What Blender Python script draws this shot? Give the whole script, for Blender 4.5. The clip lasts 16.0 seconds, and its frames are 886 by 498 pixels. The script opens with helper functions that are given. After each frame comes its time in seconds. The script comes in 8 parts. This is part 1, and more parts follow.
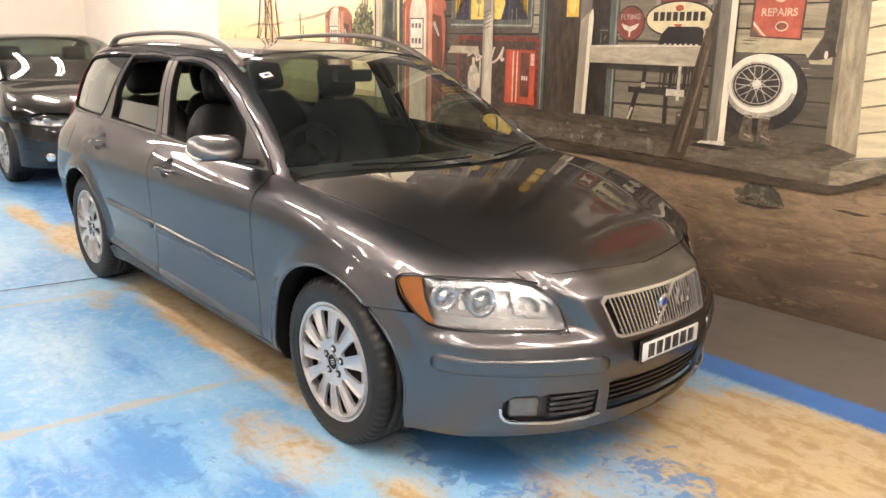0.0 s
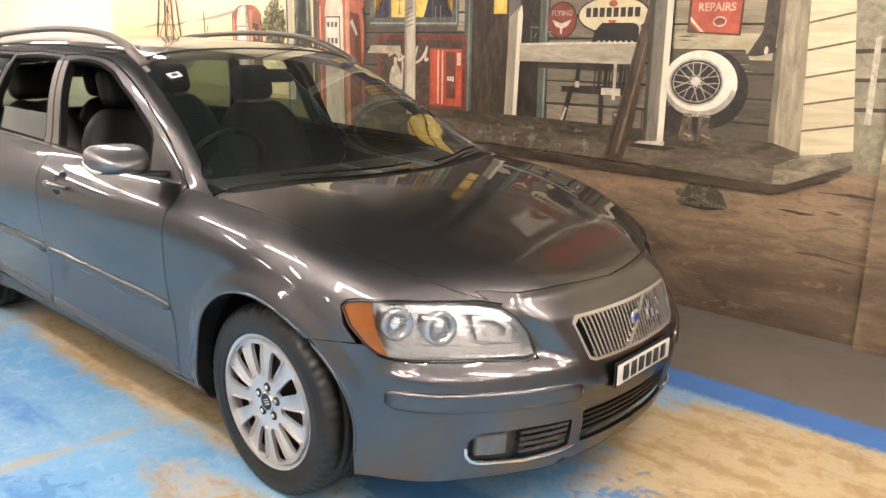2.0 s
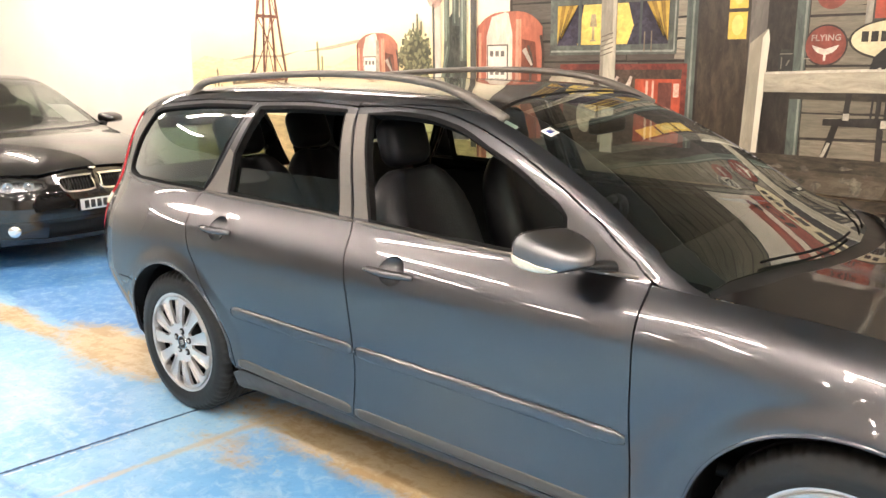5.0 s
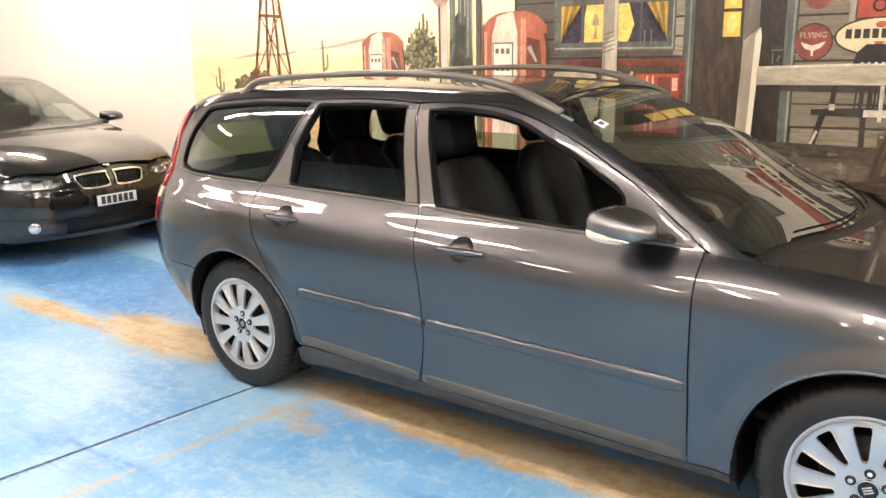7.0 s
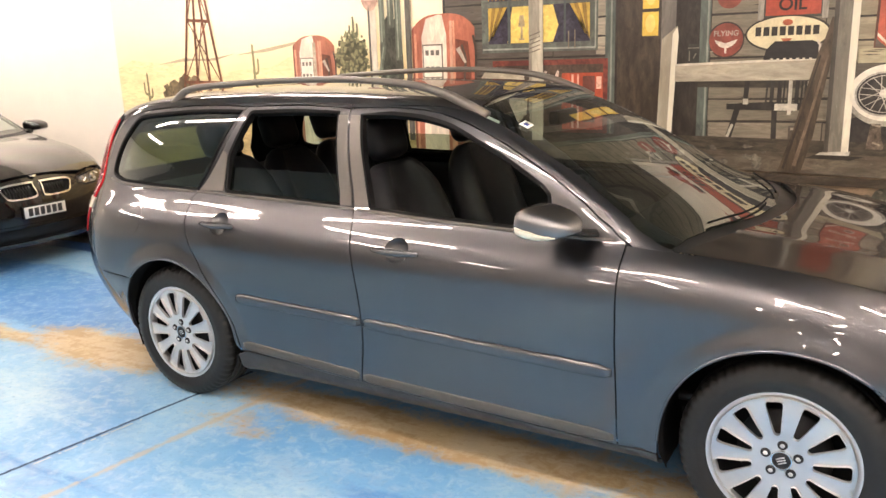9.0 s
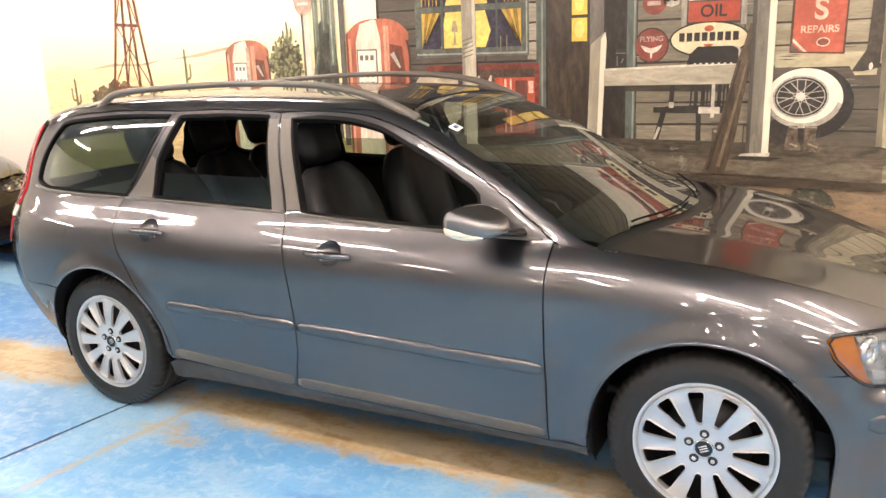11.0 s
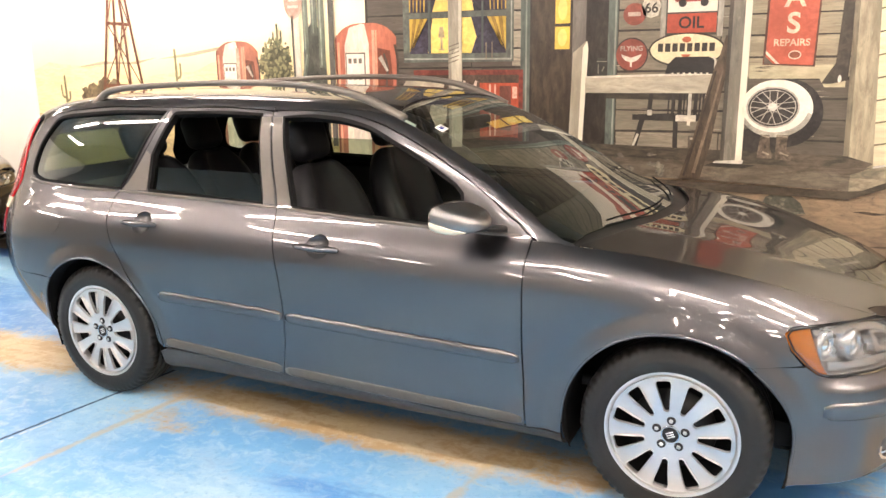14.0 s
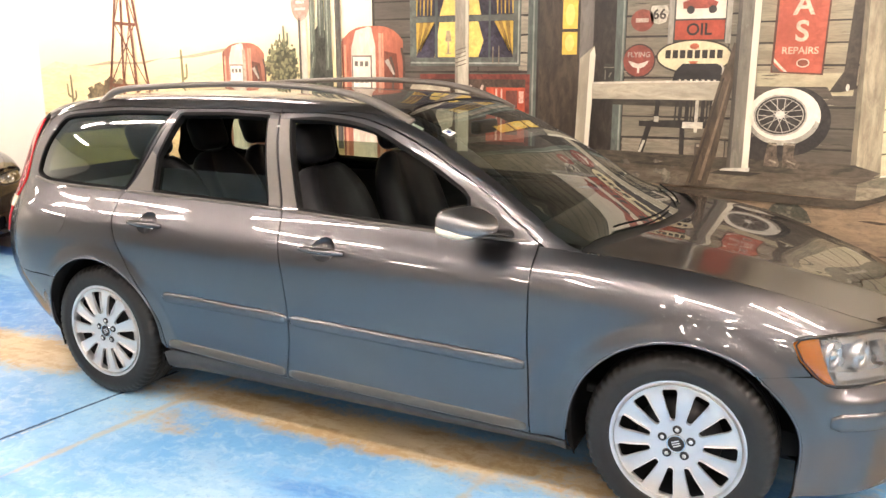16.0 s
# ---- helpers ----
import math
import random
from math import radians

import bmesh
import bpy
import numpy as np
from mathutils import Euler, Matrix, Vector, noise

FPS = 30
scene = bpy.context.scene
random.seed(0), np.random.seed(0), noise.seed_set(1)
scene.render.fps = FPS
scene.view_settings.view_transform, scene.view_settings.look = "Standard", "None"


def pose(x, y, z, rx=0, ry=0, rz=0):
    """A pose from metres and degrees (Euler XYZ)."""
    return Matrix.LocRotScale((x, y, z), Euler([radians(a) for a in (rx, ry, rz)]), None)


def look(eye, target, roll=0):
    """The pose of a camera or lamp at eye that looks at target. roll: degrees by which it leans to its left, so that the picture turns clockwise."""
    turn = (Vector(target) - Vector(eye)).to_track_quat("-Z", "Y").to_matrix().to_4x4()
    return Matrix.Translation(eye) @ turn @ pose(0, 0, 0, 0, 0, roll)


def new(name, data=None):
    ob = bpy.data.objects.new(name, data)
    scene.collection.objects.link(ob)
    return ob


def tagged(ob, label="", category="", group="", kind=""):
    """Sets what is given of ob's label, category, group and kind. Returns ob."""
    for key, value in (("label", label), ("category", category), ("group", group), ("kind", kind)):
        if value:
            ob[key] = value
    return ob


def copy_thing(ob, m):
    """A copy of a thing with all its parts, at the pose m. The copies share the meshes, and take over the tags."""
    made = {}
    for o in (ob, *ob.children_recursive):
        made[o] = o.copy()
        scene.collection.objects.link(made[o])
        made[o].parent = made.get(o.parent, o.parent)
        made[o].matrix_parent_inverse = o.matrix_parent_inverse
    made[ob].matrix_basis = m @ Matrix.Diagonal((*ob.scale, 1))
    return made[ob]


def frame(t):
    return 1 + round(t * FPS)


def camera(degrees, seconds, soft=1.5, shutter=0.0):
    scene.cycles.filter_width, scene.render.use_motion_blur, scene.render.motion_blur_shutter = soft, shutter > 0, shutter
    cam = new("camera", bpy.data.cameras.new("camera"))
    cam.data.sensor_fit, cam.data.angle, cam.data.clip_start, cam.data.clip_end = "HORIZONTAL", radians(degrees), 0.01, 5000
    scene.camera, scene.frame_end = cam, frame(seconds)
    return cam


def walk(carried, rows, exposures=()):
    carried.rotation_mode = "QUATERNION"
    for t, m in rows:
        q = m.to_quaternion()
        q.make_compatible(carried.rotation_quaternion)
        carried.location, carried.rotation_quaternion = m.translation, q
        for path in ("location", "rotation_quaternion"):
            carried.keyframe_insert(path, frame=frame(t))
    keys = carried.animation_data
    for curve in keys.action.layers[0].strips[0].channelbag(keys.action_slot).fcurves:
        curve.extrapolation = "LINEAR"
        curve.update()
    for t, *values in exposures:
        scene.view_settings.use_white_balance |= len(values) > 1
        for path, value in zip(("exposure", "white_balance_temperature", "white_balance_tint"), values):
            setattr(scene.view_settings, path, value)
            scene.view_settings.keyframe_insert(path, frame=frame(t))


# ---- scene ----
cam = camera(58.8, 16.0)
PATH = [
    (0, (2.253, -2.303, 1.466), (0.806, -1.024, 0.944), 1.0),
    (0.5, (2.244, -2.301, 1.458), (0.84, -0.976, 0.938), 1.3),
    (1, (2.231, -2.3, 1.455), (0.873, -0.927, 0.935), 1.4),
    (1.5, (2.15, -2.256, 1.44), (0.824, -0.851, 0.923), 1.1),
    (2, (1.935, -2.175, 1.423), (0.646, -0.733, 0.916), 0.8),
    (2.5, (1.701, -2.097, 1.412), (0.447, -0.618, 0.92), 0.5),
    (3, (1.387, -2.112, 1.432), (0.17, -0.599, 0.952), 0.1),
    (3.5, (1.078, -2.143, 1.464), (-0.18, -0.662, 0.99), -0.2),
    (4, (0.744, -2.244, 1.502), (-0.541, -0.78, 1.051), -1.1),
    (4.5, (0.516, -2.438, 1.501), (-0.754, -0.96, 1.05), -1.2),
    (5, (0.298, -2.669, 1.508), (-0.917, -1.151, 1.041), -0.6),
    (7.5, (0.193, -3.176, 1.543), (-0.927, -1.591, 1.063), -1.3),
    (8, (0.196, -3.185, 1.549), (-0.905, -1.585, 1.07), -1.5),
    (8.5, (0.228, -3.196, 1.56), (-0.831, -1.57, 1.076), -1.8),
    (9, (0.255, -3.205, 1.566), (-0.749, -1.546, 1.075), -2.1),
    (9.5, (0.269, -3.19, 1.562), (-0.678, -1.5, 1.064), -2.1),
    (12, (0.345, -3.285, 1.553), (-0.509, -1.54, 1.079), -1.8),
    (12.5, (0.363, -3.335, 1.551), (-0.471, -1.581, 1.075), -1.5),
    (13, (0.364, -3.345, 1.552), (-0.469, -1.59, 1.078), -1.3),
    (13.5, (0.368, -3.342, 1.551), (-0.472, -1.589, 1.08), -1.1),
    (14, (0.365, -3.341, 1.55), (-0.476, -1.588, 1.081), -0.8),
    (14.5, (0.357, -3.347, 1.551), (-0.483, -1.593, 1.085), -0.6),
    (15, (0.346, -3.352, 1.56), (-0.492, -1.597, 1.092), -0.3),
    (15.5, (0.343, -3.351, 1.556), (-0.497, -1.596, 1.093), -0.1),
    (16, (0.346, -3.335, 1.55), (-0.501, -1.582, 1.09), -0.1),
]
walk(cam, [(t, look(eye, target, roll)) for t, eye, target, roll in PATH],
     ((0.0, -0.18, 6700, 17), (1.5, -0.17, 6600, 17), (3.0, -0.04, 6500, 17), (4.0, 0.08, 6500, 16), (5.0, 0.12, 6500, 15), (8.5, -0.17, 6650, 18), (12.0, 0.15, 6600, 18), (16.0, 0.17, 6600, 18)))

# ---- world and light ----
world = bpy.data.worlds.new("world")
scene.world = world
world.use_nodes = True
world.node_tree.nodes["Background"].inputs["Color"].default_value = (1.0, 0.95, 0.88, 1)
world.node_tree.nodes["Background"].inputs["Strength"].default_value = 0.05
TUBE_POWER = 158.0
CEILING = 3.3


# ---- materials ----
def node_material(name):
    m = bpy.data.materials.new(name)
    m.use_nodes = True
    return m, m.node_tree.nodes, m.node_tree.links, m.node_tree.nodes["Principled BSDF"]


def coords(nodes, links, scale=(1, 1, 1), kind="Object"):
    tc = nodes.new("ShaderNodeTexCoord")
    mp = nodes.new("ShaderNodeMapping")
    mp.inputs["Scale"].default_value = scale
    links.new(tc.outputs[kind], mp.inputs["Vector"])
    return mp.outputs["Vector"]


def noise_tex(nodes, links, vec, scale, detail=4.0, rough=0.55, distort=0.0):
    n = nodes.new("ShaderNodeTexNoise")
    n.inputs["Scale"].default_value = scale
    n.inputs["Detail"].default_value = detail
    n.inputs["Roughness"].default_value = rough
    n.inputs["Distortion"].default_value = distort
    if vec is not None:
        links.new(vec, n.inputs["Vector"])
    return n.outputs["Fac"]


def ramp(nodes, links, fac, stops):
    r = nodes.new("ShaderNodeValToRGB")
    els = r.color_ramp.elements
    while len(els) < len(stops):
        els.new(0.5)
    for e, (p, c) in zip(els, stops):
        e.position = p
        e.color = (c, c, c, 1) if isinstance(c, (int, float)) else (*c, 1)
    links.new(fac, r.inputs["Fac"])
    return r.outputs["Color"]


def mixc(nodes, links, fac, a, b, mode="MIX"):
    m = nodes.new("ShaderNodeMix")
    m.data_type = "RGBA"
    m.blend_type = mode
    for sock, v in ((m.inputs["Factor"], fac), (m.inputs["A"], a), (m.inputs["B"], b)):
        if isinstance(v, (int, float)):
            sock.default_value = v
        elif isinstance(v, tuple):
            sock.default_value = (*v, 1)
        else:
            links.new(v, sock)
    return m.outputs["Result"]


def mathn(nodes, links, op, a, b=0.0, clamp=False):
    m = nodes.new("ShaderNodeMath")
    m.operation = op
    m.use_clamp = clamp
    for sock, v in zip(m.inputs, (a, b)):
        if isinstance(v, (int, float)):
            sock.default_value = v
        else:
            links.new(v, sock)
    return m.outputs[0]


def bump(nodes, links, b, height, strength, dist=0.01):
    n = nodes.new("ShaderNodeBump")
    n.inputs["Strength"].default_value = strength
    n.inputs["Distance"].default_value = dist
    links.new(height, n.inputs["Height"])
    links.new(n.outputs["Normal"], b.inputs["Normal"])


def dark(c, f):
    return tuple(v * f for v in c)


def plain(name, color, rough=0.5, metal=0.0, vary=0.12, scale=30.0, bumps=0.0, coat=0.0, spec=0.5):
    """A surface with fine and broad variation of colour and roughness."""
    m, nodes, links, b = node_material(name)
    vec = coords(nodes, links)
    n1 = noise_tex(nodes, links, vec, scale, 5)
    n2 = noise_tex(nodes, links, vec, scale * 0.12, 3)
    c = mixc(nodes, links, n1, dark(color, 1 - vary), dark(color, 1 + vary))
    c = mixc(nodes, links, mathn(nodes, links, "MULTIPLY", n2, vary * 1.5), c, dark(color, 0.6))
    links.new(c, b.inputs["Base Color"])
    r = mathn(nodes, links, "MULTIPLY_ADD", n2, 0.15)
    r.node.inputs[2].default_value = rough - 0.07
    links.new(r, b.inputs["Roughness"])
    b.inputs["Metallic"].default_value = metal
    b.inputs["Coat Weight"].default_value = coat
    b.inputs["Specular IOR Level"].default_value = spec
    if bumps:
        bump(nodes, links, b, n1, bumps, 0.004)
    return m


def car_paint(name, color, flake=0.25, rough=0.32, metal=0.75, dust=0.12):
    m, nodes, links, b = node_material(name)
    vec = coords(nodes, links)
    n1 = noise_tex(nodes, links, vec, 900, 2)
    n2 = noise_tex(nodes, links, vec, 3, 3)
    c = mixc(nodes, links, n1, dark(color, 1 - flake), dark(color, 1 + flake))
    c = mixc(nodes, links, mathn(nodes, links, "MULTIPLY", n2, dust), c, (0.20, 0.17, 0.13))
    links.new(c, b.inputs["Base Color"])
    b.inputs["Metallic"].default_value = metal
    b.inputs["Roughness"].default_value = rough
    b.inputs["Specular IOR Level"].default_value = 0.15
    b.inputs["Specular Tint"].default_value = (0.25, 0.25, 0.25, 1)
    b.inputs["Coat Weight"].default_value = 1.0
    b.inputs["Coat IOR"].default_value = 1.6
    r = ramp(nodes, links, n2, [(0.3, 0.012), (0.8, 0.035)])
    links.new(r, b.inputs["Coat Roughness"])
    return m


def metallic_paint(name, color, rough, ior):
    """Metal flakes in a dark lacquer, seen through a clear glossy coat."""
    m, nodes, links, b = node_material(name)
    nodes.remove(b)
    vec = coords(nodes, links)
    n1 = noise_tex(nodes, links, vec, 900, 2)
    n2 = noise_tex(nodes, links, vec, 3, 3)
    flakes = nodes.new("ShaderNodeBsdfAnisotropic")
    flakes.distribution = "BECKMANN"
    links.new(mixc(nodes, links, n1, dark(color, 0.78), dark(color, 1.22)), flakes.inputs["Color"])
    flakes.inputs["Roughness"].default_value = rough
    lacquer = nodes.new("ShaderNodeBsdfDiffuse")
    lacquer.inputs["Color"].default_value = (*dark(color, 0.05), 1)
    body = nodes.new("ShaderNodeAddShader")
    links.new(flakes.outputs[0], body.inputs[0])
    links.new(lacquer.outputs[0], body.inputs[1])
    coat = nodes.new("ShaderNodeBsdfAnisotropic")
    links.new(ramp(nodes, links, n2, [(0.3, 0.015), (0.8, 0.04)]), coat.inputs["Roughness"])
    fr = nodes.new("ShaderNodeFresnel")
    fr.inputs["IOR"].default_value = ior
    mx = nodes.new("ShaderNodeMixShader")
    links.new(fr.outputs[0], mx.inputs[0])
    links.new(body.outputs[0], mx.inputs[1])
    links.new(coat.outputs[0], mx.inputs[2])
    links.new(mx.outputs[0], nodes["Material Output"].inputs["Surface"])
    return m


def glass_mat(name, tint, gloss_min=0.05):
    """A thin pane: tinted see-through sheet with a gloss that grows at flat angles."""
    m, nodes, links, b = node_material(name)
    nodes.remove(b)
    out = nodes["Material Output"]
    tr = nodes.new("ShaderNodeBsdfTransparent")
    tr.inputs["Color"].default_value = (*tint, 1)
    gl = nodes.new("ShaderNodeBsdfGlossy")
    gl.inputs["Roughness"].default_value = 0.015
    gl.inputs["Color"].default_value = (0.95, 0.97, 0.96, 1)
    lw = nodes.new("ShaderNodeLayerWeight")
    lw.inputs["Blend"].default_value = 0.5
    p = mathn(nodes, links, "POWER", lw.outputs["Facing"], 3.0)
    f = mathn(nodes, links, "MULTIPLY_ADD", p, 0.85, True)
    f.node.inputs[2].default_value = gloss_min
    mx = nodes.new("ShaderNodeMixShader")
    links.new(f, mx.inputs[0])
    links.new(tr.outputs[0], mx.inputs[1])
    links.new(gl.outputs[0], mx.inputs[2])
    links.new(mx.outputs[0], out.inputs["Surface"])
    return m


def glow(name, color, strength):
    m, nodes, links, b = node_material(name)
    b.inputs["Base Color"].default_value = (*color, 1)
    b.inputs["Emission Color"].default_value = (*color, 1)
    b.inputs["Emission Strength"].default_value = strength
    return m


PAINTS = {}


def mural_paint(color, streak=(1, 1, 1), vary=0.30, rough=0.34):
    """Brushed wall paint: broad blotches, finer strokes and a thin clear varnish."""
    key = (color, streak, vary)
    if key in PAINTS:
        return PAINTS[key]
    if max(color) < 0.7:
        color = dark(color, 0.86)
    m, nodes, links, b = node_material("wall_paint")
    vec = coords(nodes, links, streak)
    n1 = noise_tex(nodes, links, vec, 26, 6, 0.65, 0.6)
    n2 = noise_tex(nodes, links, vec, 5, 4, 0.6, 0.4)
    c = mixc(nodes, links, ramp(nodes, links, n1, [(0.36, 0.0), (0.64, 1.0)]), dark(color, 1 - vary * 1.25), dark(color, 1 + vary * 0.7))
    c = mixc(nodes, links, ramp(nodes, links, n2, [(0.42, 0.0), (0.70, 0.8)]), c, dark(color, max(0.15, 1 - vary * 1.7)))
    n3 = noise_tex(nodes, links, vec, 90, 4, 0.7, 1.0)
    c = mixc(nodes, links, ramp(nodes, links, n3, [(0.57, 0.0), (0.70, vary * 1.5)]), c, dark(color, 0.40))
    n4 = noise_tex(nodes, links, vec, 55, 3, 0.6, 2.2)
    c = mixc(nodes, links, ramp(nodes, links, n4, [(0.60, 0.0), (0.72, vary * 0.9)]), c, tuple(min(0.9, v * 1.5 + 0.02) for v in color))
    links.new(c, b.inputs["Base Color"])
    b.inputs["Roughness"].default_value = rough
    b.inputs["Specular IOR Level"].default_value = 0.4
    bump(nodes, links, b, n1, 0.12, 0.003)
    PAINTS[key] = m
    return m


M_PAINT = metallic_paint("grey_metallic_paint", (0.083, 0.0795, 0.082), 0.41, 1.72)
# body grey made lighter, so lamp reflections on the caps sit in the colour
M_CAP_LIT = metallic_paint("mirror_cap_lit_paint", (0.17, 0.168, 0.17), 0.52, 1.6)
M_BLACKPAINT = car_paint("black_paint", (0.006, 0.0055, 0.0055), 0.2, 0.25, 0.0, 0.01)
M_FRAME = plain("satin_grey_frame", (0.125, 0.110, 0.094), 0.42, 0.3, 0.1, 60)
M_PILLAR = plain("satin_pillar_plastic", (0.105, 0.092, 0.080), 0.45, 0.1, 0.1, 60)
M_TRIM = plain("black_trim", (0.008, 0.008, 0.008), 0.45, 0, 0.2, 80, 0, 0, 0.3)
M_FOOT = plain("satin_brown_strip", (0.085, 0.075, 0.064), 0.38, 0.3, 0.1, 60)
M_SILL = plain("dark_sill", (0.050, 0.047, 0.046), 0.42, 0.2, 0.15, 60)
M_RUBBER = plain("tyre_rubber", (0.011, 0.0095, 0.0082), 0.52, 0, 0.35, 40, 0.3, 0.0, 0.4)
M_ALLOY = plain("silver_alloy", (0.62, 0.61, 0.60), 0.30, 0.65, 0.06, 50)
M_DARKMETAL = plain("brake_metal", (0.05, 0.048, 0.048), 0.45, 0.8, 0.3, 40)
M_BRIGHT = plain("bright_metal", (0.62, 0.61, 0.60), 0.24, 0.85, 0.05, 60)
M_CHROME = plain("chrome", (0.80, 0.80, 0.80), 0.12, 1.0, 0.03, 30)
M_LEATHER = plain("black_leather", (0.008, 0.0078, 0.010), 0.52, 0, 0.25, 160, 0.25, 0.0, 0.3)
M_DASH = plain("dash_plastic", (0.012, 0.012, 0.012), 0.6, 0, 0.2, 200, 0.2)
M_LINING = plain("headliner", (0.22, 0.20, 0.175), 0.9, 0, 0.1, 120)
M_GLASS = glass_mat("clear_glass", (0.46, 0.54, 0.49), 0.05)
M_DARKGLASS = glass_mat("tinted_glass", (0.40, 0.50, 0.40), 0.10)
M_SALOONGLASS = glass_mat("smoky_glass", (0.46, 0.50, 0.47), 0.03)
M_LENS = glass_mat("lamp_lens", (0.95, 0.95, 0.95), 0.05)
M_LINER = plain("arch_plastic", (0.005, 0.005, 0.005), 0.9, 0, 0.3, 40, 0, 0, 0.15)
M_FOG = plain("fog_lens", (0.11, 0.11, 0.11), 0.15, 0.4, 0.2, 60)
M_REFLECTOR = plain("lamp_reflector", (0.56, 0.57, 0.58), 0.26, 0.8, 0.12, 30)
M_AMBER = plain("amber_lens", (0.33, 0.095, 0.006), 0.10, 0, 0.55, 55, 0, 1.0)
M_RED = plain("red_lens", (0.45, 0.015, 0.02), 0.15, 0, 0.15, 60, 0, 0.6)
M_WHITELENS = plain("clear_indicator", (0.86, 0.76, 0.56), 0.15, 0, 0.08, 60, 0, 0.6)
M_PLATE = plain("plate_white", (0.60, 0.59, 0.56), 0.4, 0, 0.06, 60)
M_INK = plain("black_ink", (0.02, 0.02, 0.02), 0.5, 0, 0.1, 60)
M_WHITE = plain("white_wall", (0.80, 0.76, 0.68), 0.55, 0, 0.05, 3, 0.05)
# tones of the unseen ceiling and walls, set for bounce light and reflections
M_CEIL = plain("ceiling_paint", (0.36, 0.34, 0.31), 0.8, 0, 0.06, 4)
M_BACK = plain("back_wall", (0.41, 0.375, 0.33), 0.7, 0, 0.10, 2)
M_TUBE = glow("lamp_tube", (1.0, 0.885, 0.76), TUBE_POWER)
M_BATTEN = plain("batten_white", (0.75, 0.74, 0.70), 0.5, 0, 0.05, 30)
M_PAPER = plain("paper", (0.80, 0.79, 0.74), 0.7, 0, 0.05, 60)
M_BLUE = plain("emblem_blue", (0.02, 0.04, 0.22), 0.3, 0.2, 0.1, 60)


# ---- mesh helpers ----
def part(name, bm, material, parent=None, label="", smooth=True):
    me = bpy.data.meshes.new(name)
    bm.normal_update()
    layer = bm.verts.layers.float_vector.get("skin")
    skin = [v[layer].copy() for v in bm.verts] if layer else None
    if layer:
        bm.verts.layers.float_vector.remove(layer)
    bm.to_mesh(me)
    bm.free()
    for p in me.polygons:
        p.use_smooth = smooth
    if skin:
        # pressed panels are shaded by the true slope of their surface
        me.normals_split_custom_set_from_vertices([n if n.length > 0.5 else v.normal for n, v in zip(skin, me.vertices)])
    for m in material if isinstance(material, (list, tuple)) else (material,):
        me.materials.append(m)
    ob = new(name, me)
    ob.parent = parent
    if label:
        tagged(ob, label)
    return ob


def thing(name, label, category, at=(0, 0, 0), group="", kind=""):
    e = new(name)
    e.location = at
    e.empty_display_size = 0.2
    return tagged(e, label, category, group, kind)


def box_bm(lo, hi, bevel=0.0, segments=2, bm=None):
    bm = bm or bmesh.new()
    c = [(a + b) / 2 for a, b in zip(lo, hi)]
    s = [abs(b - a) for a, b in zip(lo, hi)]
    r = bmesh.ops.create_cube(bm, size=1.0, matrix=Matrix.LocRotScale(c, None, s))
    if bevel:
        edges = {e for v in r["verts"] for e in v.link_edges}
        bmesh.ops.bevel(bm, geom=list(edges), offset=bevel, segments=segments, profile=0.5, affect="EDGES")
    return bm


def tube_bm(points, radius, sides=10, bm=None, flat=1.0):
    """A round bar along points; flat squeezes it upwards."""
    bm = bm or bmesh.new()
    pts = [Vector(p) for p in points]
    rings = []
    for i, p in enumerate(pts):
        d = (pts[min(i + 1, len(pts) - 1)] - pts[max(i - 1, 0)]).normalized()
        a = d.cross(Vector((0, 0, 1)))
        a = a.normalized() if a.length > 1e-4 else Vector((1, 0, 0))
        b = a.cross(d).normalized()
        r = radius[i] if isinstance(radius, (list, tuple)) else radius
        rings.append([bm.verts.new(p + a * (r * math.cos(2 * math.pi * j / sides)) + b * (r * flat * math.sin(2 * math.pi * j / sides))) for j in range(sides)])
    for r0, r1 in zip(rings, rings[1:]):
        for j in range(sides):
            bm.faces.new((r0[j], r0[(j + 1) % sides], r1[(j + 1) % sides], r1[j]))
    bm.faces.new(rings[0][::-1])
    bm.faces.new(rings[-1])
    bmesh.ops.recalc_face_normals(bm, faces=bm.faces)
    return bm


def lathe_bm(profile, sides=48, bm=None):
    """Turns (radius, y) pairs about the y axis."""
    bm = bm or bmesh.new()
    rings = [[bm.verts.new((r * math.cos(2 * math.pi * j / sides), y, r * math.sin(2 * math.pi * j / sides))) for j in range(sides)] for r, y in profile]
    for r0, r1 in zip(rings, rings[1:]):
        for j in range(sides):
            bm.faces.new((r0[j], r0[(j + 1) % sides], r1[(j + 1) % sides], r1[j]))
    bmesh.ops.recalc_face_normals(bm, faces=bm.faces)
    return bm


def slopes(xs, vs):
    """Slopes at the knots of a line whose bend runs on evenly from piece to piece."""
    n = len(xs)
    h = [b - a for a, b in zip(xs, xs[1:])]
    d = [(b - a) / w for a, b, w in zip(vs, vs[1:], h)]
    if n < 4:
        return [d[0]] + [(d[i - 1] * h[i] + d[i] * h[i - 1]) / (h[i - 1] + h[i]) for i in range(1, n - 1)] + [d[-1]]
    m = np.zeros((n, n))
    r = np.zeros(n)
    m[0, 0] = m[-1, -1] = 1.0
    r[0], r[-1] = d[0], d[-1]
    for i in range(1, n - 1):
        m[i, i - 1], m[i, i], m[i, i + 1] = h[i], 2 * (h[i - 1] + h[i]), h[i - 1]
        r[i] = 3 * (d[i - 1] * h[i] + d[i] * h[i - 1])
    return np.linalg.solve(m, r).tolist()


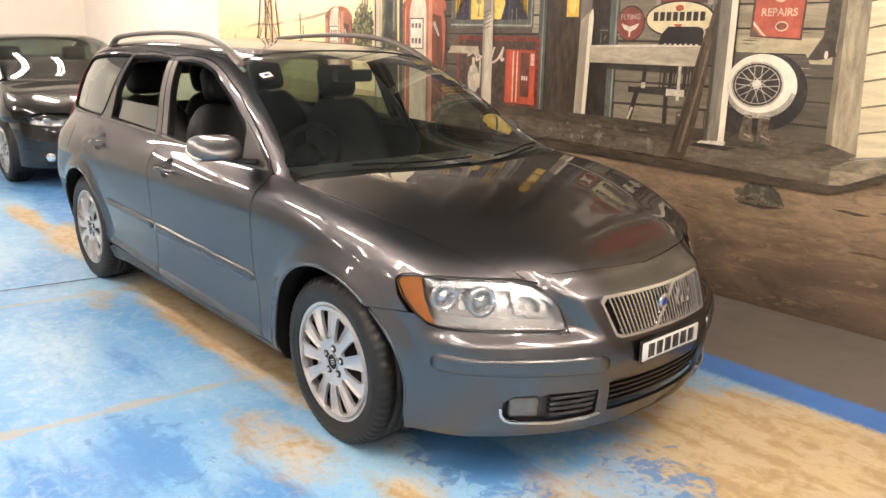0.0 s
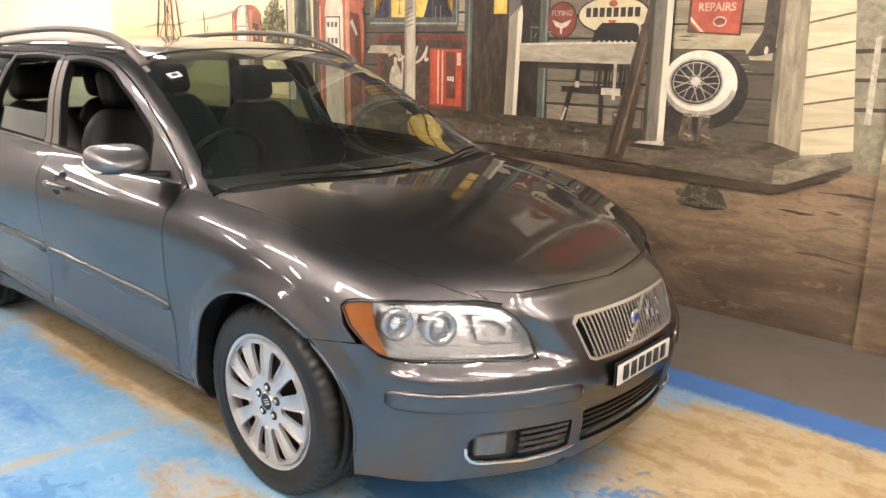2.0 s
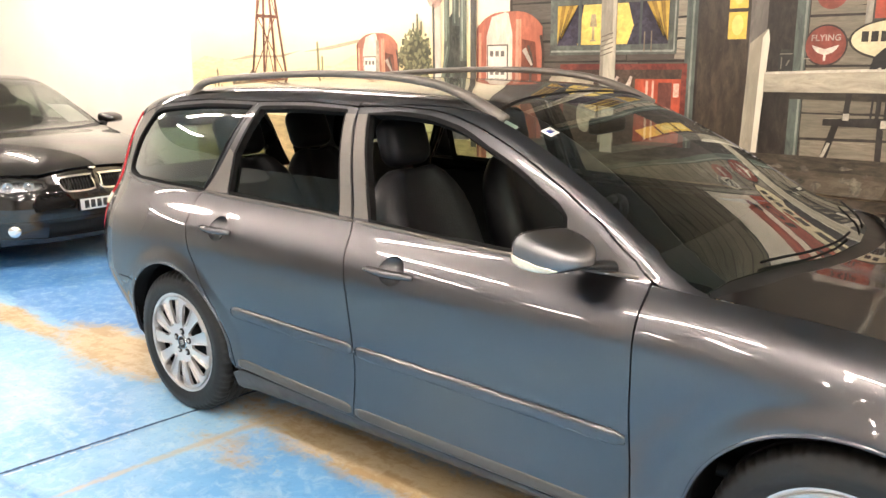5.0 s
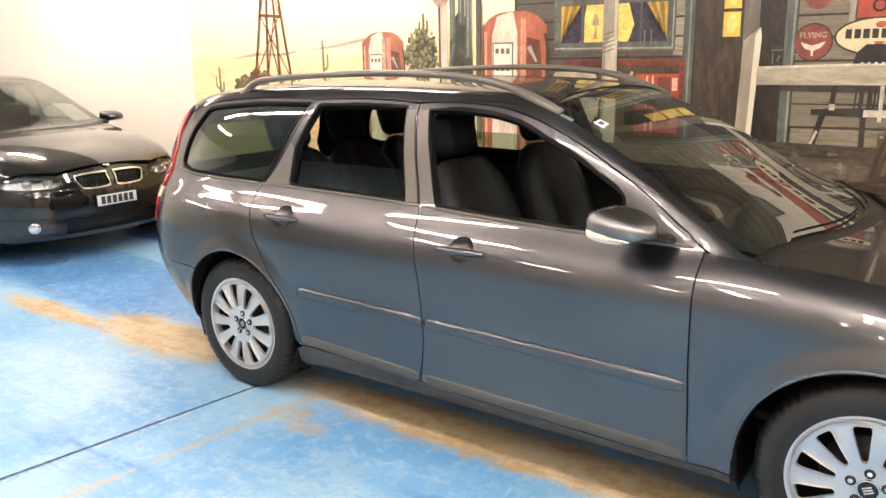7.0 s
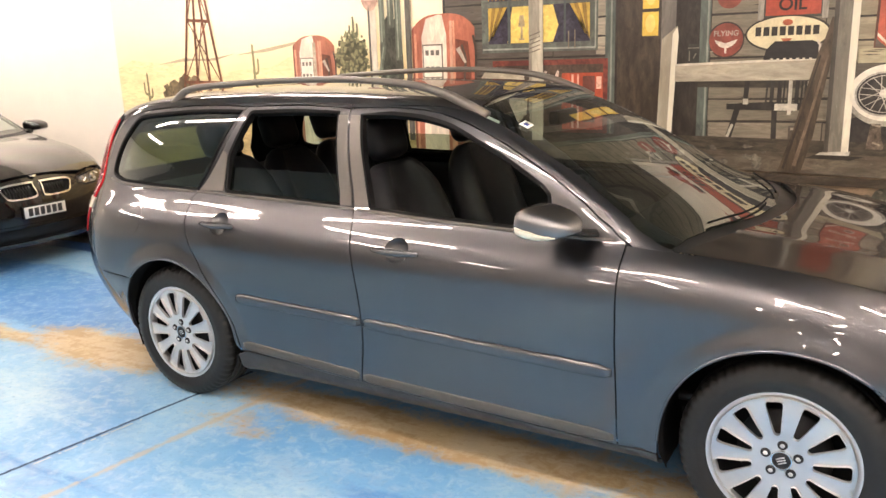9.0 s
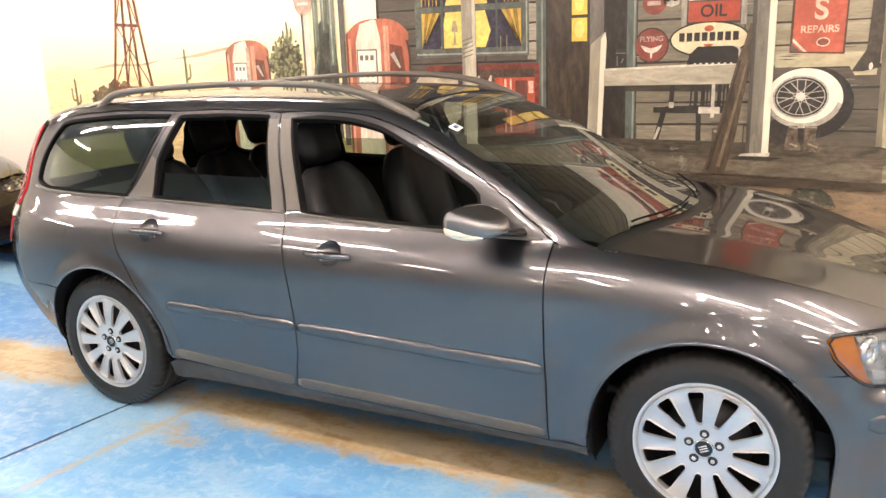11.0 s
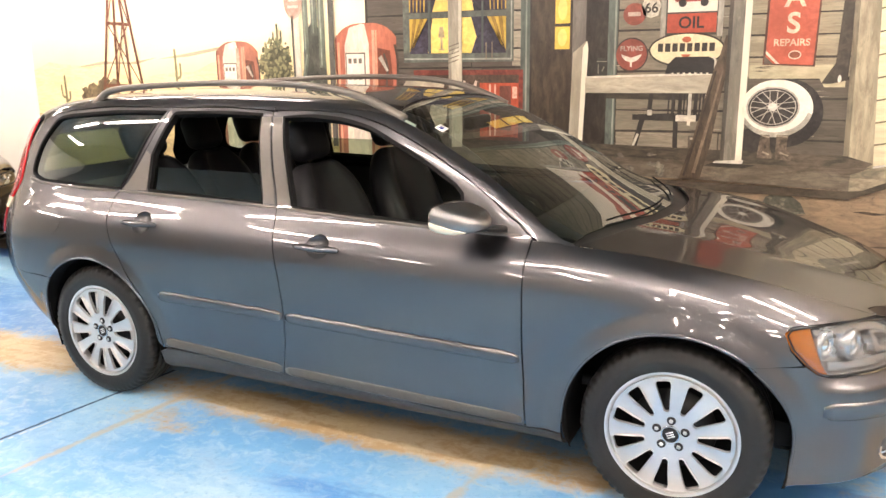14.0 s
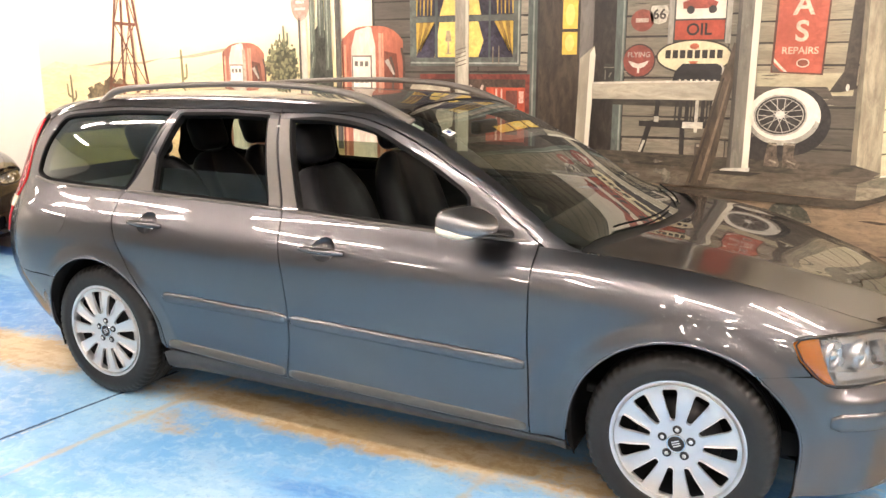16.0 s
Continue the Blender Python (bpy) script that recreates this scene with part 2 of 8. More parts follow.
def curve_at(xs, vs, ms, x):
    i = 0
    while i < len(xs) - 2 and x > xs[i + 1]:
        i += 1
    h = xs[i + 1] - xs[i]
    t = (x - xs[i]) / h
    if t < 0 or t > 1:
        j = i if t < 0 else i + 1
        return vs[j] + ms[j] * (x - xs[j])
    t2, t3 = t * t, t * t * t
    return (2 * t3 - 3 * t2 + 1) * vs[i] + (t3 - 2 * t2 + t) * h * ms[i] + (-2 * t3 + 3 * t2) * vs[i + 1] + (t3 - t2) * h * ms[i + 1]


class Curve:
    def __init__(self, pairs):
        self.x = [p[0] for p in pairs]
        self.v = [p[1] for p in pairs]
        self.m = slopes(self.x, self.v)

    def __call__(self, x):
        return curve_at(self.x, self.v, self.m, x)


def flare(x, z, arches):
    """How far the skin swells out towards the lip of a wheel arch."""
    out = 0.0
    for cx, cz, r in arches:
        d = math.hypot(x - cx, z - cz)
        if d < r + 0.075:
            out = max(out, 0.015 * (1 - ease(r, r + 0.075, d)))
    return out


class Hull:
    """A car's skin by stations along x, each a half ring of rows from the sill (0) to the middle (top); rows past the top are mirrored."""

    def __init__(self, table):
        table = sorted(table)
        xs = [t[0] for t in table]
        self.top = len(table[0][1]) - 1
        self.lines = [(Curve([(x, r[k][0]) for x, r in zip(xs, (t[1] for t in table))]), Curve([(x, r[k][1]) for x, r in zip(xs, (t[1] for t in table))])) for k in range(self.top + 1)]
        self.cache = {}
        self.arches = ()

    def ring(self, x):
        key = round(x, 5)
        if key not in self.cache:
            half = [(cy(x), cz(x)) for cy, cz in self.lines]
            full = half + [(-y, z) for y, z in half[-2::-1]]
            ks = [0.0]
            for a, b in zip(full, full[1:]):
                ks.append(ks[-1] + math.dist(a, b) ** 0.8)
            ys, zs = [p[0] for p in full], [p[1] for p in full]
            self.cache[key] = (ks, ys, slopes(ks, ys), zs, slopes(ks, zs))
        return self.cache[key]

    def __call__(self, x, k):
        ks, ys, my, zs, mz = self.ring(x)
        i = min(max(int(k), 0), len(ks) - 2)
        k = ks[i] + (k - i) * (ks[i + 1] - ks[i])
        y, z = curve_at(ks, ys, my, k), curve_at(ks, zs, mz, k)
        return Vector((x, -y - math.copysign(flare(x, z, self.arches), y), z))

    def at_z(self, x, z, lo=0.0, hi=8.6):
        for _ in range(40):
            mid = (lo + hi) / 2
            lo, hi = (mid, hi) if self(x, mid)[2] < z else (lo, mid)
        return (x, (lo + hi) / 2)

    def at_y(self, x, y, lo=5.0, hi=None):
        hi = hi or self.top
        for _ in range(40):
            mid = (lo + hi) / 2
            lo, hi = (mid, hi) if -self(x, mid)[1] > y else (lo, mid)
        return (x, (lo + hi) / 2)


def inside_all(pts, poly):
    """Which of many points lie inside an outline."""
    x, y = pts[:, 0], pts[:, 1]
    hit = np.zeros(len(pts), bool)
    for (x0, y0), (x1, y1) in zip(poly, poly[1:] + poly[:1]):
        if y0 != y1:
            hit ^= ((y0 > y) != (y1 > y)) & (x < (x1 - x0) * (y - y0) / (y1 - y0) + x0)
    return hit


def fine(poly, step):
    out = []
    for a, b in zip(poly, poly[1:] + poly[:1]):
        n = max(1, math.ceil(math.dist(a, b) / step))
        out += [(a[0] + (b[0] - a[0]) * i / n, a[1] + (b[1] - a[1]) * i / n) for i in range(n)]
    return out


def panel_bm(surface, outline, holes=(), step=0.045, ks=0.11, thick=0.014, lift=0.0, flip=False, skin=True):
    """A sheet cut from a smooth surface along an outline in its own two directions, with its edges folded inwards."""
    from mathutils.geometry import delaunay_2d_cdt
    scaled = [fine([(u, v * ks) for u, v in ring], step) for ring in (outline, *holes)]
    verts, edges = [], []
    for ring in scaled:
        n = len(verts)
        verts += ring
        edges += [(n + i, n + (i + 1) % len(ring)) for i in range(len(ring))]
    us, vs = [p[0] for p in scaled[0]], [p[1] for p in scaled[0]]
    rim = np.array(verts)
    cells = []
    for row, u in enumerate(np.arange(min(us) + step / 2, max(us), step)):
        for v in np.arange(min(vs) + step / 2 + (step / 2 if row % 2 else 0), max(vs), step):
            cells.append((float(u), float(v)))
    cells = np.array(cells).reshape(-1, 2)
    keep = inside_all(cells, scaled[0])
    for h in scaled[1:]:
        keep &= ~inside_all(cells, h)
    grid = [tuple(p) for p in cells[keep].tolist() if ((rim - p) ** 2).sum(axis=1).min() > (step * 0.45) ** 2]
    out = delaunay_2d_cdt([Vector(p) for p in verts + grid], edges, [], 0, 1e-6)
    bm = bmesh.new()
    layer = bm.verts.layers.float_vector.new("skin") if skin else None
    place = []
    normals = []
    e = 1e-3
    for p in out[0]:
        u, v = p[0], p[1] / ks
        a = surface(u, v)
        n = (surface(u + e, v) - surface(u - e, v)).cross(surface(u, v + e) - surface(u, v - e))
        n = n.normalized() if n.length > 0 else Vector((0, 0, 1))
        if flip:
            n = -n
        normals.append(n)
        place.append(bm.verts.new(a + n * lift))
        if skin:
            place[-1][layer] = n
    mids = np.array([(sum(out[0][i][0] for i in f) / len(f), sum(out[0][i][1] for i in f) / len(f)) for f in out[2]]).reshape(-1, 2)
    keep = inside_all(mids, scaled[0])
    for h in scaled[1:]:
        keep &= ~inside_all(mids, h)
    for f, good in zip(out[2], keep):
        if good:
            vsq = [place[i] for i in f]
            a, b, d = (v.co for v in vsq[:3])
            if (b - a).cross(d - a).dot(normals[f[0]]) < 0:
                vsq.reverse()
            bm.faces.new(vsq)
    loose = [v for v in place if not v.link_faces]
    index = {v: i for i, v in enumerate(place)}
    if thick:
        top, low = {}, {}
        border = [ed for ed in bm.edges if ed.is_boundary]
        for ed in border:
            for v in ed.verts:
                if v not in top:
                    n = normals[index[v]]
                    top[v] = bm.verts.new(v.co)
                    low[v] = bm.verts.new(v.co - n * thick)
        for ed in border:
            loop = ed.link_loops[0]
            a, b = loop.vert, loop.link_loop_next.vert
            bm.faces.new((top[b], top[a], low[a], low[b]))
    for v in loose:
        bm.verts.remove(v)
    return bm


def mirrored(bm):
    other = bm.copy()
    layer = other.verts.layers.float_vector.get("skin")
    for v in other.verts:
        v.co.y = -v.co.y
        if layer:
            v[layer] = v[layer] * Vector((1, -1, 1))
    bmesh.ops.reverse_faces(other, faces=other.faces)
    return other


def arc(cx, cy, r, a0, a1, n=14):
    return [(cx + r * math.cos(radians(a0 + (a1 - a0) * i / n)), cy + r * math.sin(radians(a0 + (a1 - a0) * i / n))) for i in range(n + 1)]


def smooth_path(points, n=8):
    """Points filled in along a smooth line."""
    ts = list(range(len(points)))
    cs = [Curve(list(zip(ts, [p[i] for p in points]))) for i in range(len(points[0]))]
    return [tuple(c(j / n) for c in cs) for j in range((len(points) - 1) * n + 1)]


def bar_bm(points, out, half, up=Vector((0, 0, 1)), side=-1):
    """A moulded strip with a rounded face along points; it stands out sideways from them."""
    pts = [Vector(p) for p in points]
    bm = bmesh.new()
    rings = []
    n = len(pts) - 1
    for i, p in enumerate(pts):
        d = (pts[min(i + 1, n)] - pts[max(i - 1, 0)]).normalized()
        o = d.cross(up).normalized()
        if o.y * side < 0 or (abs(o.y) < 0.2 and o.x < 0):
            o = -o
        s = min(1.0, 0.55 + 14.0 * min(i, n - i) / n)
        rings.append([bm.verts.new(p + o * (a * out * s) + up * (b * half * s)) for a, b in ((-1.0, -1.0), (0.45, -1.0), (0.85, -0.82), (1.0, -0.45), (1.0, 0.35), (0.9, 0.66), (0.62, 0.9), (0.2, 1.0), (-1.0, 1.0))])
    for r0, r1 in zip(rings, rings[1:]):
        for j in range(8):
            bm.faces.new((r0[j], r0[j + 1], r1[j + 1], r1[j]))
    bm.faces.new(rings[0])
    bm.faces.new(rings[-1])
    bmesh.ops.recalc_face_normals(bm, faces=bm.faces)
    return bm


def ease(a, b, x):
    t = min(1.0, max(0.0, (x - a) / (b - a)))
    return t * t * (3 - 2 * t)


# ---- the room ----
WALL_Y = 1.90


def floor_material():
    m, nodes, links, b = node_material("worn_floor_paint")
    tc = nodes.new("ShaderNodeTexCoord")
    vec = tc.outputs["Object"]
    sep = nodes.new("ShaderNodeSeparateXYZ")
    links.new(vec, sep.inputs[0])
    x, y = sep.outputs["X"], sep.outputs["Y"]
    big = noise_tex(nodes, links, vec, 0.9, 4, 0.55, 0.5)
    mid = noise_tex(nodes, links, vec, 3.6, 5, 0.6, 0.4)
    grain = noise_tex(nodes, links, vec, 38, 6, 0.65, 0.3)
    def bump_at(cx, cy, rx, ry):
        dx = mathn(nodes, links, "DIVIDE", mathn(nodes, links, "SUBTRACT", x, cx), rx)
        dy = mathn(nodes, links, "DIVIDE", mathn(nodes, links, "SUBTRACT", y, cy), ry)
        d = mathn(nodes, links, "ADD", mathn(nodes, links, "MULTIPLY", dx, dx), mathn(nodes, links, "MULTIPLY", dy, dy))
        return mathn(nodes, links, "POWER", 2.718, mathn(nodes, links, "MULTIPLY", d, -1.0))

    def areas(spots):
        total = None
        for cx, cy, rx, ry, s in spots:
            one = mathn(nodes, links, "MULTIPLY", bump_at(cx, cy, rx, ry), s)
            total = one if total is None else mathn(nodes, links, "MAXIMUM", total, one)
        return total

    def plus(a, b, k):
        return mathn(nodes, links, "ADD", a, mathn(nodes, links, "MULTIPLY", mathn(nodes, links, "SUBTRACT", b, 0.5), k))

    brushed = nodes.new("ShaderNodeMapping")
    brushed.inputs["Rotation"].default_value = (0, 0, radians(-12))
    brushed.inputs["Scale"].default_value = (1.0, 3.6, 1.0)
    links.new(vec, brushed.inputs["Vector"])
    sweep = noise_tex(nodes, links, brushed.outputs["Vector"], 2.6, 6, 0.62, 0.5)
    speck = noise_tex(nodes, links, vec, 15, 7, 0.7, 0.6)
    # blue paint, paler in some set areas and deeper in others, broken up by noise
    blue = mixc(nodes, links, ramp(nodes, links, big, [(0.38, 0.0), (0.62, 1.0)]), (0.13, 0.36, 0.66), (0.30, 0.54, 0.74))
    pale = plus(areas(((-1.55, -1.35, 0.75, 0.40, 0.75), (-3.5, -1.25, 0.9, 0.40, 0.8), (-1.9, -2.2, 1.5, 0.5, 0.5), (-2.3, -1.05, 0.6, 0.2, 0.6))), sweep, 1.5)
    pale = plus(pale, speck, 0.6)
    blue = mixc(nodes, links, ramp(nodes, links, pale, [(0.42, 0.0), (0.95, 0.75)]), blue, (0.44, 0.62, 0.72))
    deep = plus(areas(((-5.6, -0.05, 1.7, 0.50, 1.3), (-4.6, -0.30, 1.2, 0.34, 1.2), (-0.25, -1.75, 0.5, 0.3, 0.8), (0.15, -1.25, 0.4, 0.22, 0.8), (-0.35, -1.40, 0.45, 0.28, 0.75), (-1.25, -1.16, 0.55, 0.13, 0.75), (0.40, -0.50, 0.45, 0.22, 0.9), (-2.7, -1.7, 0.8, 0.2, 0.6), (0.95, -0.05, 0.35, 0.2, 0.55))), sweep, 1.3)
    deep = plus(deep, speck, 0.9)
    blue = mixc(nodes, links, ramp(nodes, links, deep, [(0.42, 0.0), (0.72, 0.9)]), blue, (0.055, 0.23, 0.56))
    tan = mixc(nodes, links, grain, (0.45, 0.345, 0.18), (0.66, 0.535, 0.335))
    tan = mixc(nodes, links, ramp(nodes, links, mid, [(0.4, 0.0), (0.7, 0.7)]), tan, (0.56, 0.48, 0.36))
    tan = mixc(nodes, links, ramp(nodes, links, plus(sweep, speck, 0.8), [(0.44, 0.0), (0.62, 0.65)]), tan, (0.36, 0.225, 0.085))
    blue = mixc(nodes, links, ramp(nodes, links, speck, [(0.48, 0.0), (0.66, 0.45)]), blue, (0.46, 0.62, 0.72))
    blue = mixc(nodes, links, ramp(nodes, links, grain, [(0.30, 0.5), (0.46, 0.0)]), blue, (0.10, 0.28, 0.52))

    wear = areas(((-1.0, -3.9, 1.6, 0.35, 0.55), (2.4, -1.6, 0.5, 0.9, 0.5), (-4.2, -2.6, 0.6, 0.8, 0.5), (3.6, 0.2, 1.0, 0.5, 0.8), (1.30, 0.36, 0.85, 0.62, 1.25), (1.05, -0.45, 0.65, 0.35, 0.66), (0.5, -0.85, 0.35, 0.14, 0.7), (-1.3, -0.66, 1.7, 0.20, 0.95), (-0.1, -1.0, 0.55, 0.22, 0.62), (-3.6, -0.62, 0.75, 0.26, 0.95), (-4.6, -0.72, 0.9, 0.13, 0.85), (-2.2, -0.95, 0.5, 0.18, 0.5), (0.8, -1.0, 0.8, 0.35, 0.52)))
    wear = plus(plus(plus(plus(wear, mid, 0.65), grain, 0.35), sweep, 0.5), speck, 0.6)
    c = mixc(nodes, links, ramp(nodes, links, wear, [(0.36, 0.0), (0.68, 1.0)]), blue, tan)
    left = plus(plus(areas(((0.98, -0.12, 0.36, 0.26, 0.62), (0.42, -0.55, 0.42, 0.20, 0.85), (-0.35, -1.40, 0.45, 0.26, 0.72), (0.75, -0.85, 0.4, 0.2, 0.5), (1.9, 0.1, 0.2, 0.15, 0.5))), speck, 2.2), mid, 0.5)
    c = mixc(nodes, links, ramp(nodes, links, left, [(0.55, 0.0), (0.68, 0.85)]), c, (0.075, 0.25, 0.55))
    # two parking lines, worn thin
    for x0, y0, lean, half in ((-0.68, -0.55, 0.0966, 0.034), (-2.25, -0.55, 0.1317, 0.030)):
        off = mathn(nodes, links, "SUBTRACT", mathn(nodes, links, "SUBTRACT", x, x0), mathn(nodes, links, "MULTIPLY", mathn(nodes, links, "SUBTRACT", y, y0), lean))
        off = mathn(nodes, links, "DIVIDE", mathn(nodes, links, "ABSOLUTE", off), half)
        worn = plus(plus(off, speck, 2.2), mid, 3.4)
        stripe = ramp(nodes, links, worn, [(0.30, 0.60), (1.05, 0.0)])
        stretch = ramp(nodes, links, mathn(nodes, links, "MULTIPLY", y, -0.3), [(0.62, 1.0), (0.74, 0.0)])
        c = mixc(nodes, links, mathn(nodes, links, "MULTIPLY", stripe, stretch), c, (0.52, 0.38, 0.19))
    c = mixc(nodes, links, 1.0, c, (0.86, 0.86, 0.86), "MULTIPLY")
    # bare grey strip along the mural and its dense blue edge
    edge = mathn(nodes, links, "ADD", y, mathn(nodes, links, "MULTIPLY", mathn(nodes, links, "SUBTRACT", grain, 0.5), 0.10))
    grey = mixc(nodes, links, mid, (0.095, 0.084, 0.072), (0.145, 0.128, 0.110))
    band = ramp(nodes, links, mathn(nodes, links, "MULTIPLY", edge, 0.5), [(0.405, 0.0), (0.425, 1.0)])
    c = mixc(nodes, links, band, c, (0.045, 0.15, 0.42))
    strip = ramp(nodes, links, mathn(nodes, links, "MULTIPLY", edge, 0.5), [(0.505, 0.0), (0.520, 1.0)])
    c = mixc(nodes, links, strip, c, grey)
    links.new(c, b.inputs["Base Color"])
    r = ramp(nodes, links, mid, [(0.3, 0.28), (0.75, 0.55)])
    links.new(r, b.inputs["Roughness"])
    bump(nodes, links, b, grain, 0.08, 0.004)
    return m


def slab(name, lo, hi, mat, label, category):
    return tagged(part(name, box_bm(lo, hi), mat, None, "", False), label, category, "", "structure")


slab("floor", (-11.0, -9.0, -0.12), (7.0, WALL_Y, 0.0), floor_material(), "concrete floor with worn blue and tan paint", "floor")
slab("wall_north", (-11.0, WALL_Y, -0.12), (7.0, WALL_Y + 0.2, CEILING), M_WHITE, "white painted wall behind the mural", "wall")
slab("wall_west", (-11.2, -9.0, -0.12), (-11.0, WALL_Y + 0.2, CEILING), M_WHITE, "plain white painted end wall", "wall")
# east and south walls and ceiling are unseen, added to shape the bounced light
slab("wall_east", (7.0, -9.0, -0.12), (7.2, WALL_Y + 0.2, CEILING), M_BACK, "unseen plain wall added to close the room", "wall")
slab("wall_south", (-11.2, -9.2, -0.12), (7.2, -9.0, CEILING), M_BACK, "unseen plain wall added to close the room", "wall")
slab("ceiling", (-11.2, -9.2, CEILING), (7.2, WALL_Y + 0.2, CEILING + 0.15), M_CEIL, "unseen plain ceiling added over the room", "ceiling")


def light_fitting():
    e = thing("ceiling_light", "twin tube fluorescent batten under the ceiling", "light", (0, 0, CEILING), "ceiling lights")
    part("housing", box_bm((-0.62, -0.07, -0.06), (0.62, 0.07, 0.0), 0.01), M_BATTEN, e)
    for y in (-0.04, 0.04):
        part("tube", tube_bm([(-0.60, y, -0.08), (0.60, y, -0.08)], 0.014, 10), M_TUBE, e)
    return e


first_light = light_fitting()
first_light.location = (-5.2, 0.9, CEILING)
for lx, ly in ((-7.8, 0.9), (-3.6, 0.6), (0.3, -2.7), (3.4, -0.7), (1.9, -0.3), (2.3, 0.5), (5.6, -0.6), (4.4, -1.6), (5.8, -3.0), (4.2, -4.6), (5.6, -6.2), (2.6, -6.8), (0.8, -8.0), (-3.2, -8.0), (-6.6, -2.0), (-9.6, -1.0), (-5.2, -2.1), (-3.2, -2.1), (-1.2, -2.1), (0.8, -2.1), (2.8, -2.1), (-4.2, -4.0), (-1.2, -4.0), (1.8, -4.0), (-8.2, 0.2), (-8.2, -3.0), (-4.2, -6.6), (-0.2, -6.6)):
    copy_thing(first_light, pose(lx, ly, CEILING, 0, 0, 90 if ly < -2.5 else 0))

# a saw-cut joint across the floor with a pale worn edge
def strip_mark(name, a, b, width, mat, label, z):
    bm = bmesh.new()
    a, b = Vector((*a, z)), Vector((*b, z))
    d = (b - a).normalized()
    s = Vector((-d.y, d.x, 0)) * width / 2
    n = 220
    rng = random.Random(3)
    left, right = [], []
    for i in range(n + 1):
        p = a.lerp(b, i / n)
        left.append(bm.verts.new(p + s * rng.uniform(0.55, 1.0)))
        right.append(bm.verts.new(p - s * rng.uniform(0.55, 1.0)))
    for i in range(n):
        if name == "floor_joint" or math.sin(i * 0.21) + math.sin(i * 0.083 + 2) + rng.uniform(-1.1, 1.1) > 0.2:
            bm.faces.new((left[i], right[i], right[i + 1], left[i + 1]))
    return tagged(part(name, bm, mat, None, "", False), label, "marking", "", "structure")


M_JOINT = plain("joint_shadow", (0.035, 0.08, 0.16), 0.8, 0, 0.3, 25)
M_EDGE = plain("worn_edge", (0.46, 0.56, 0.60), 0.5, 0, 0.2, 25)
strip_mark("floor_joint_edge", (-2.873, -3.0), (-2.523, -0.5), 0.014, M_EDGE, "pale worn edge beside the floor joint", 0.003)
strip_mark("floor_joint", (-2.90, -3.0), (-2.55, -0.5), 0.022, M_JOINT, "dark joint cut across the floor", 0.002)


# ---- the grey estate car ----
def mean_rows(rows, **over):
    out = list(rows)
    for k, v in over.items():
        out[int(k[1:])] = v
    return out


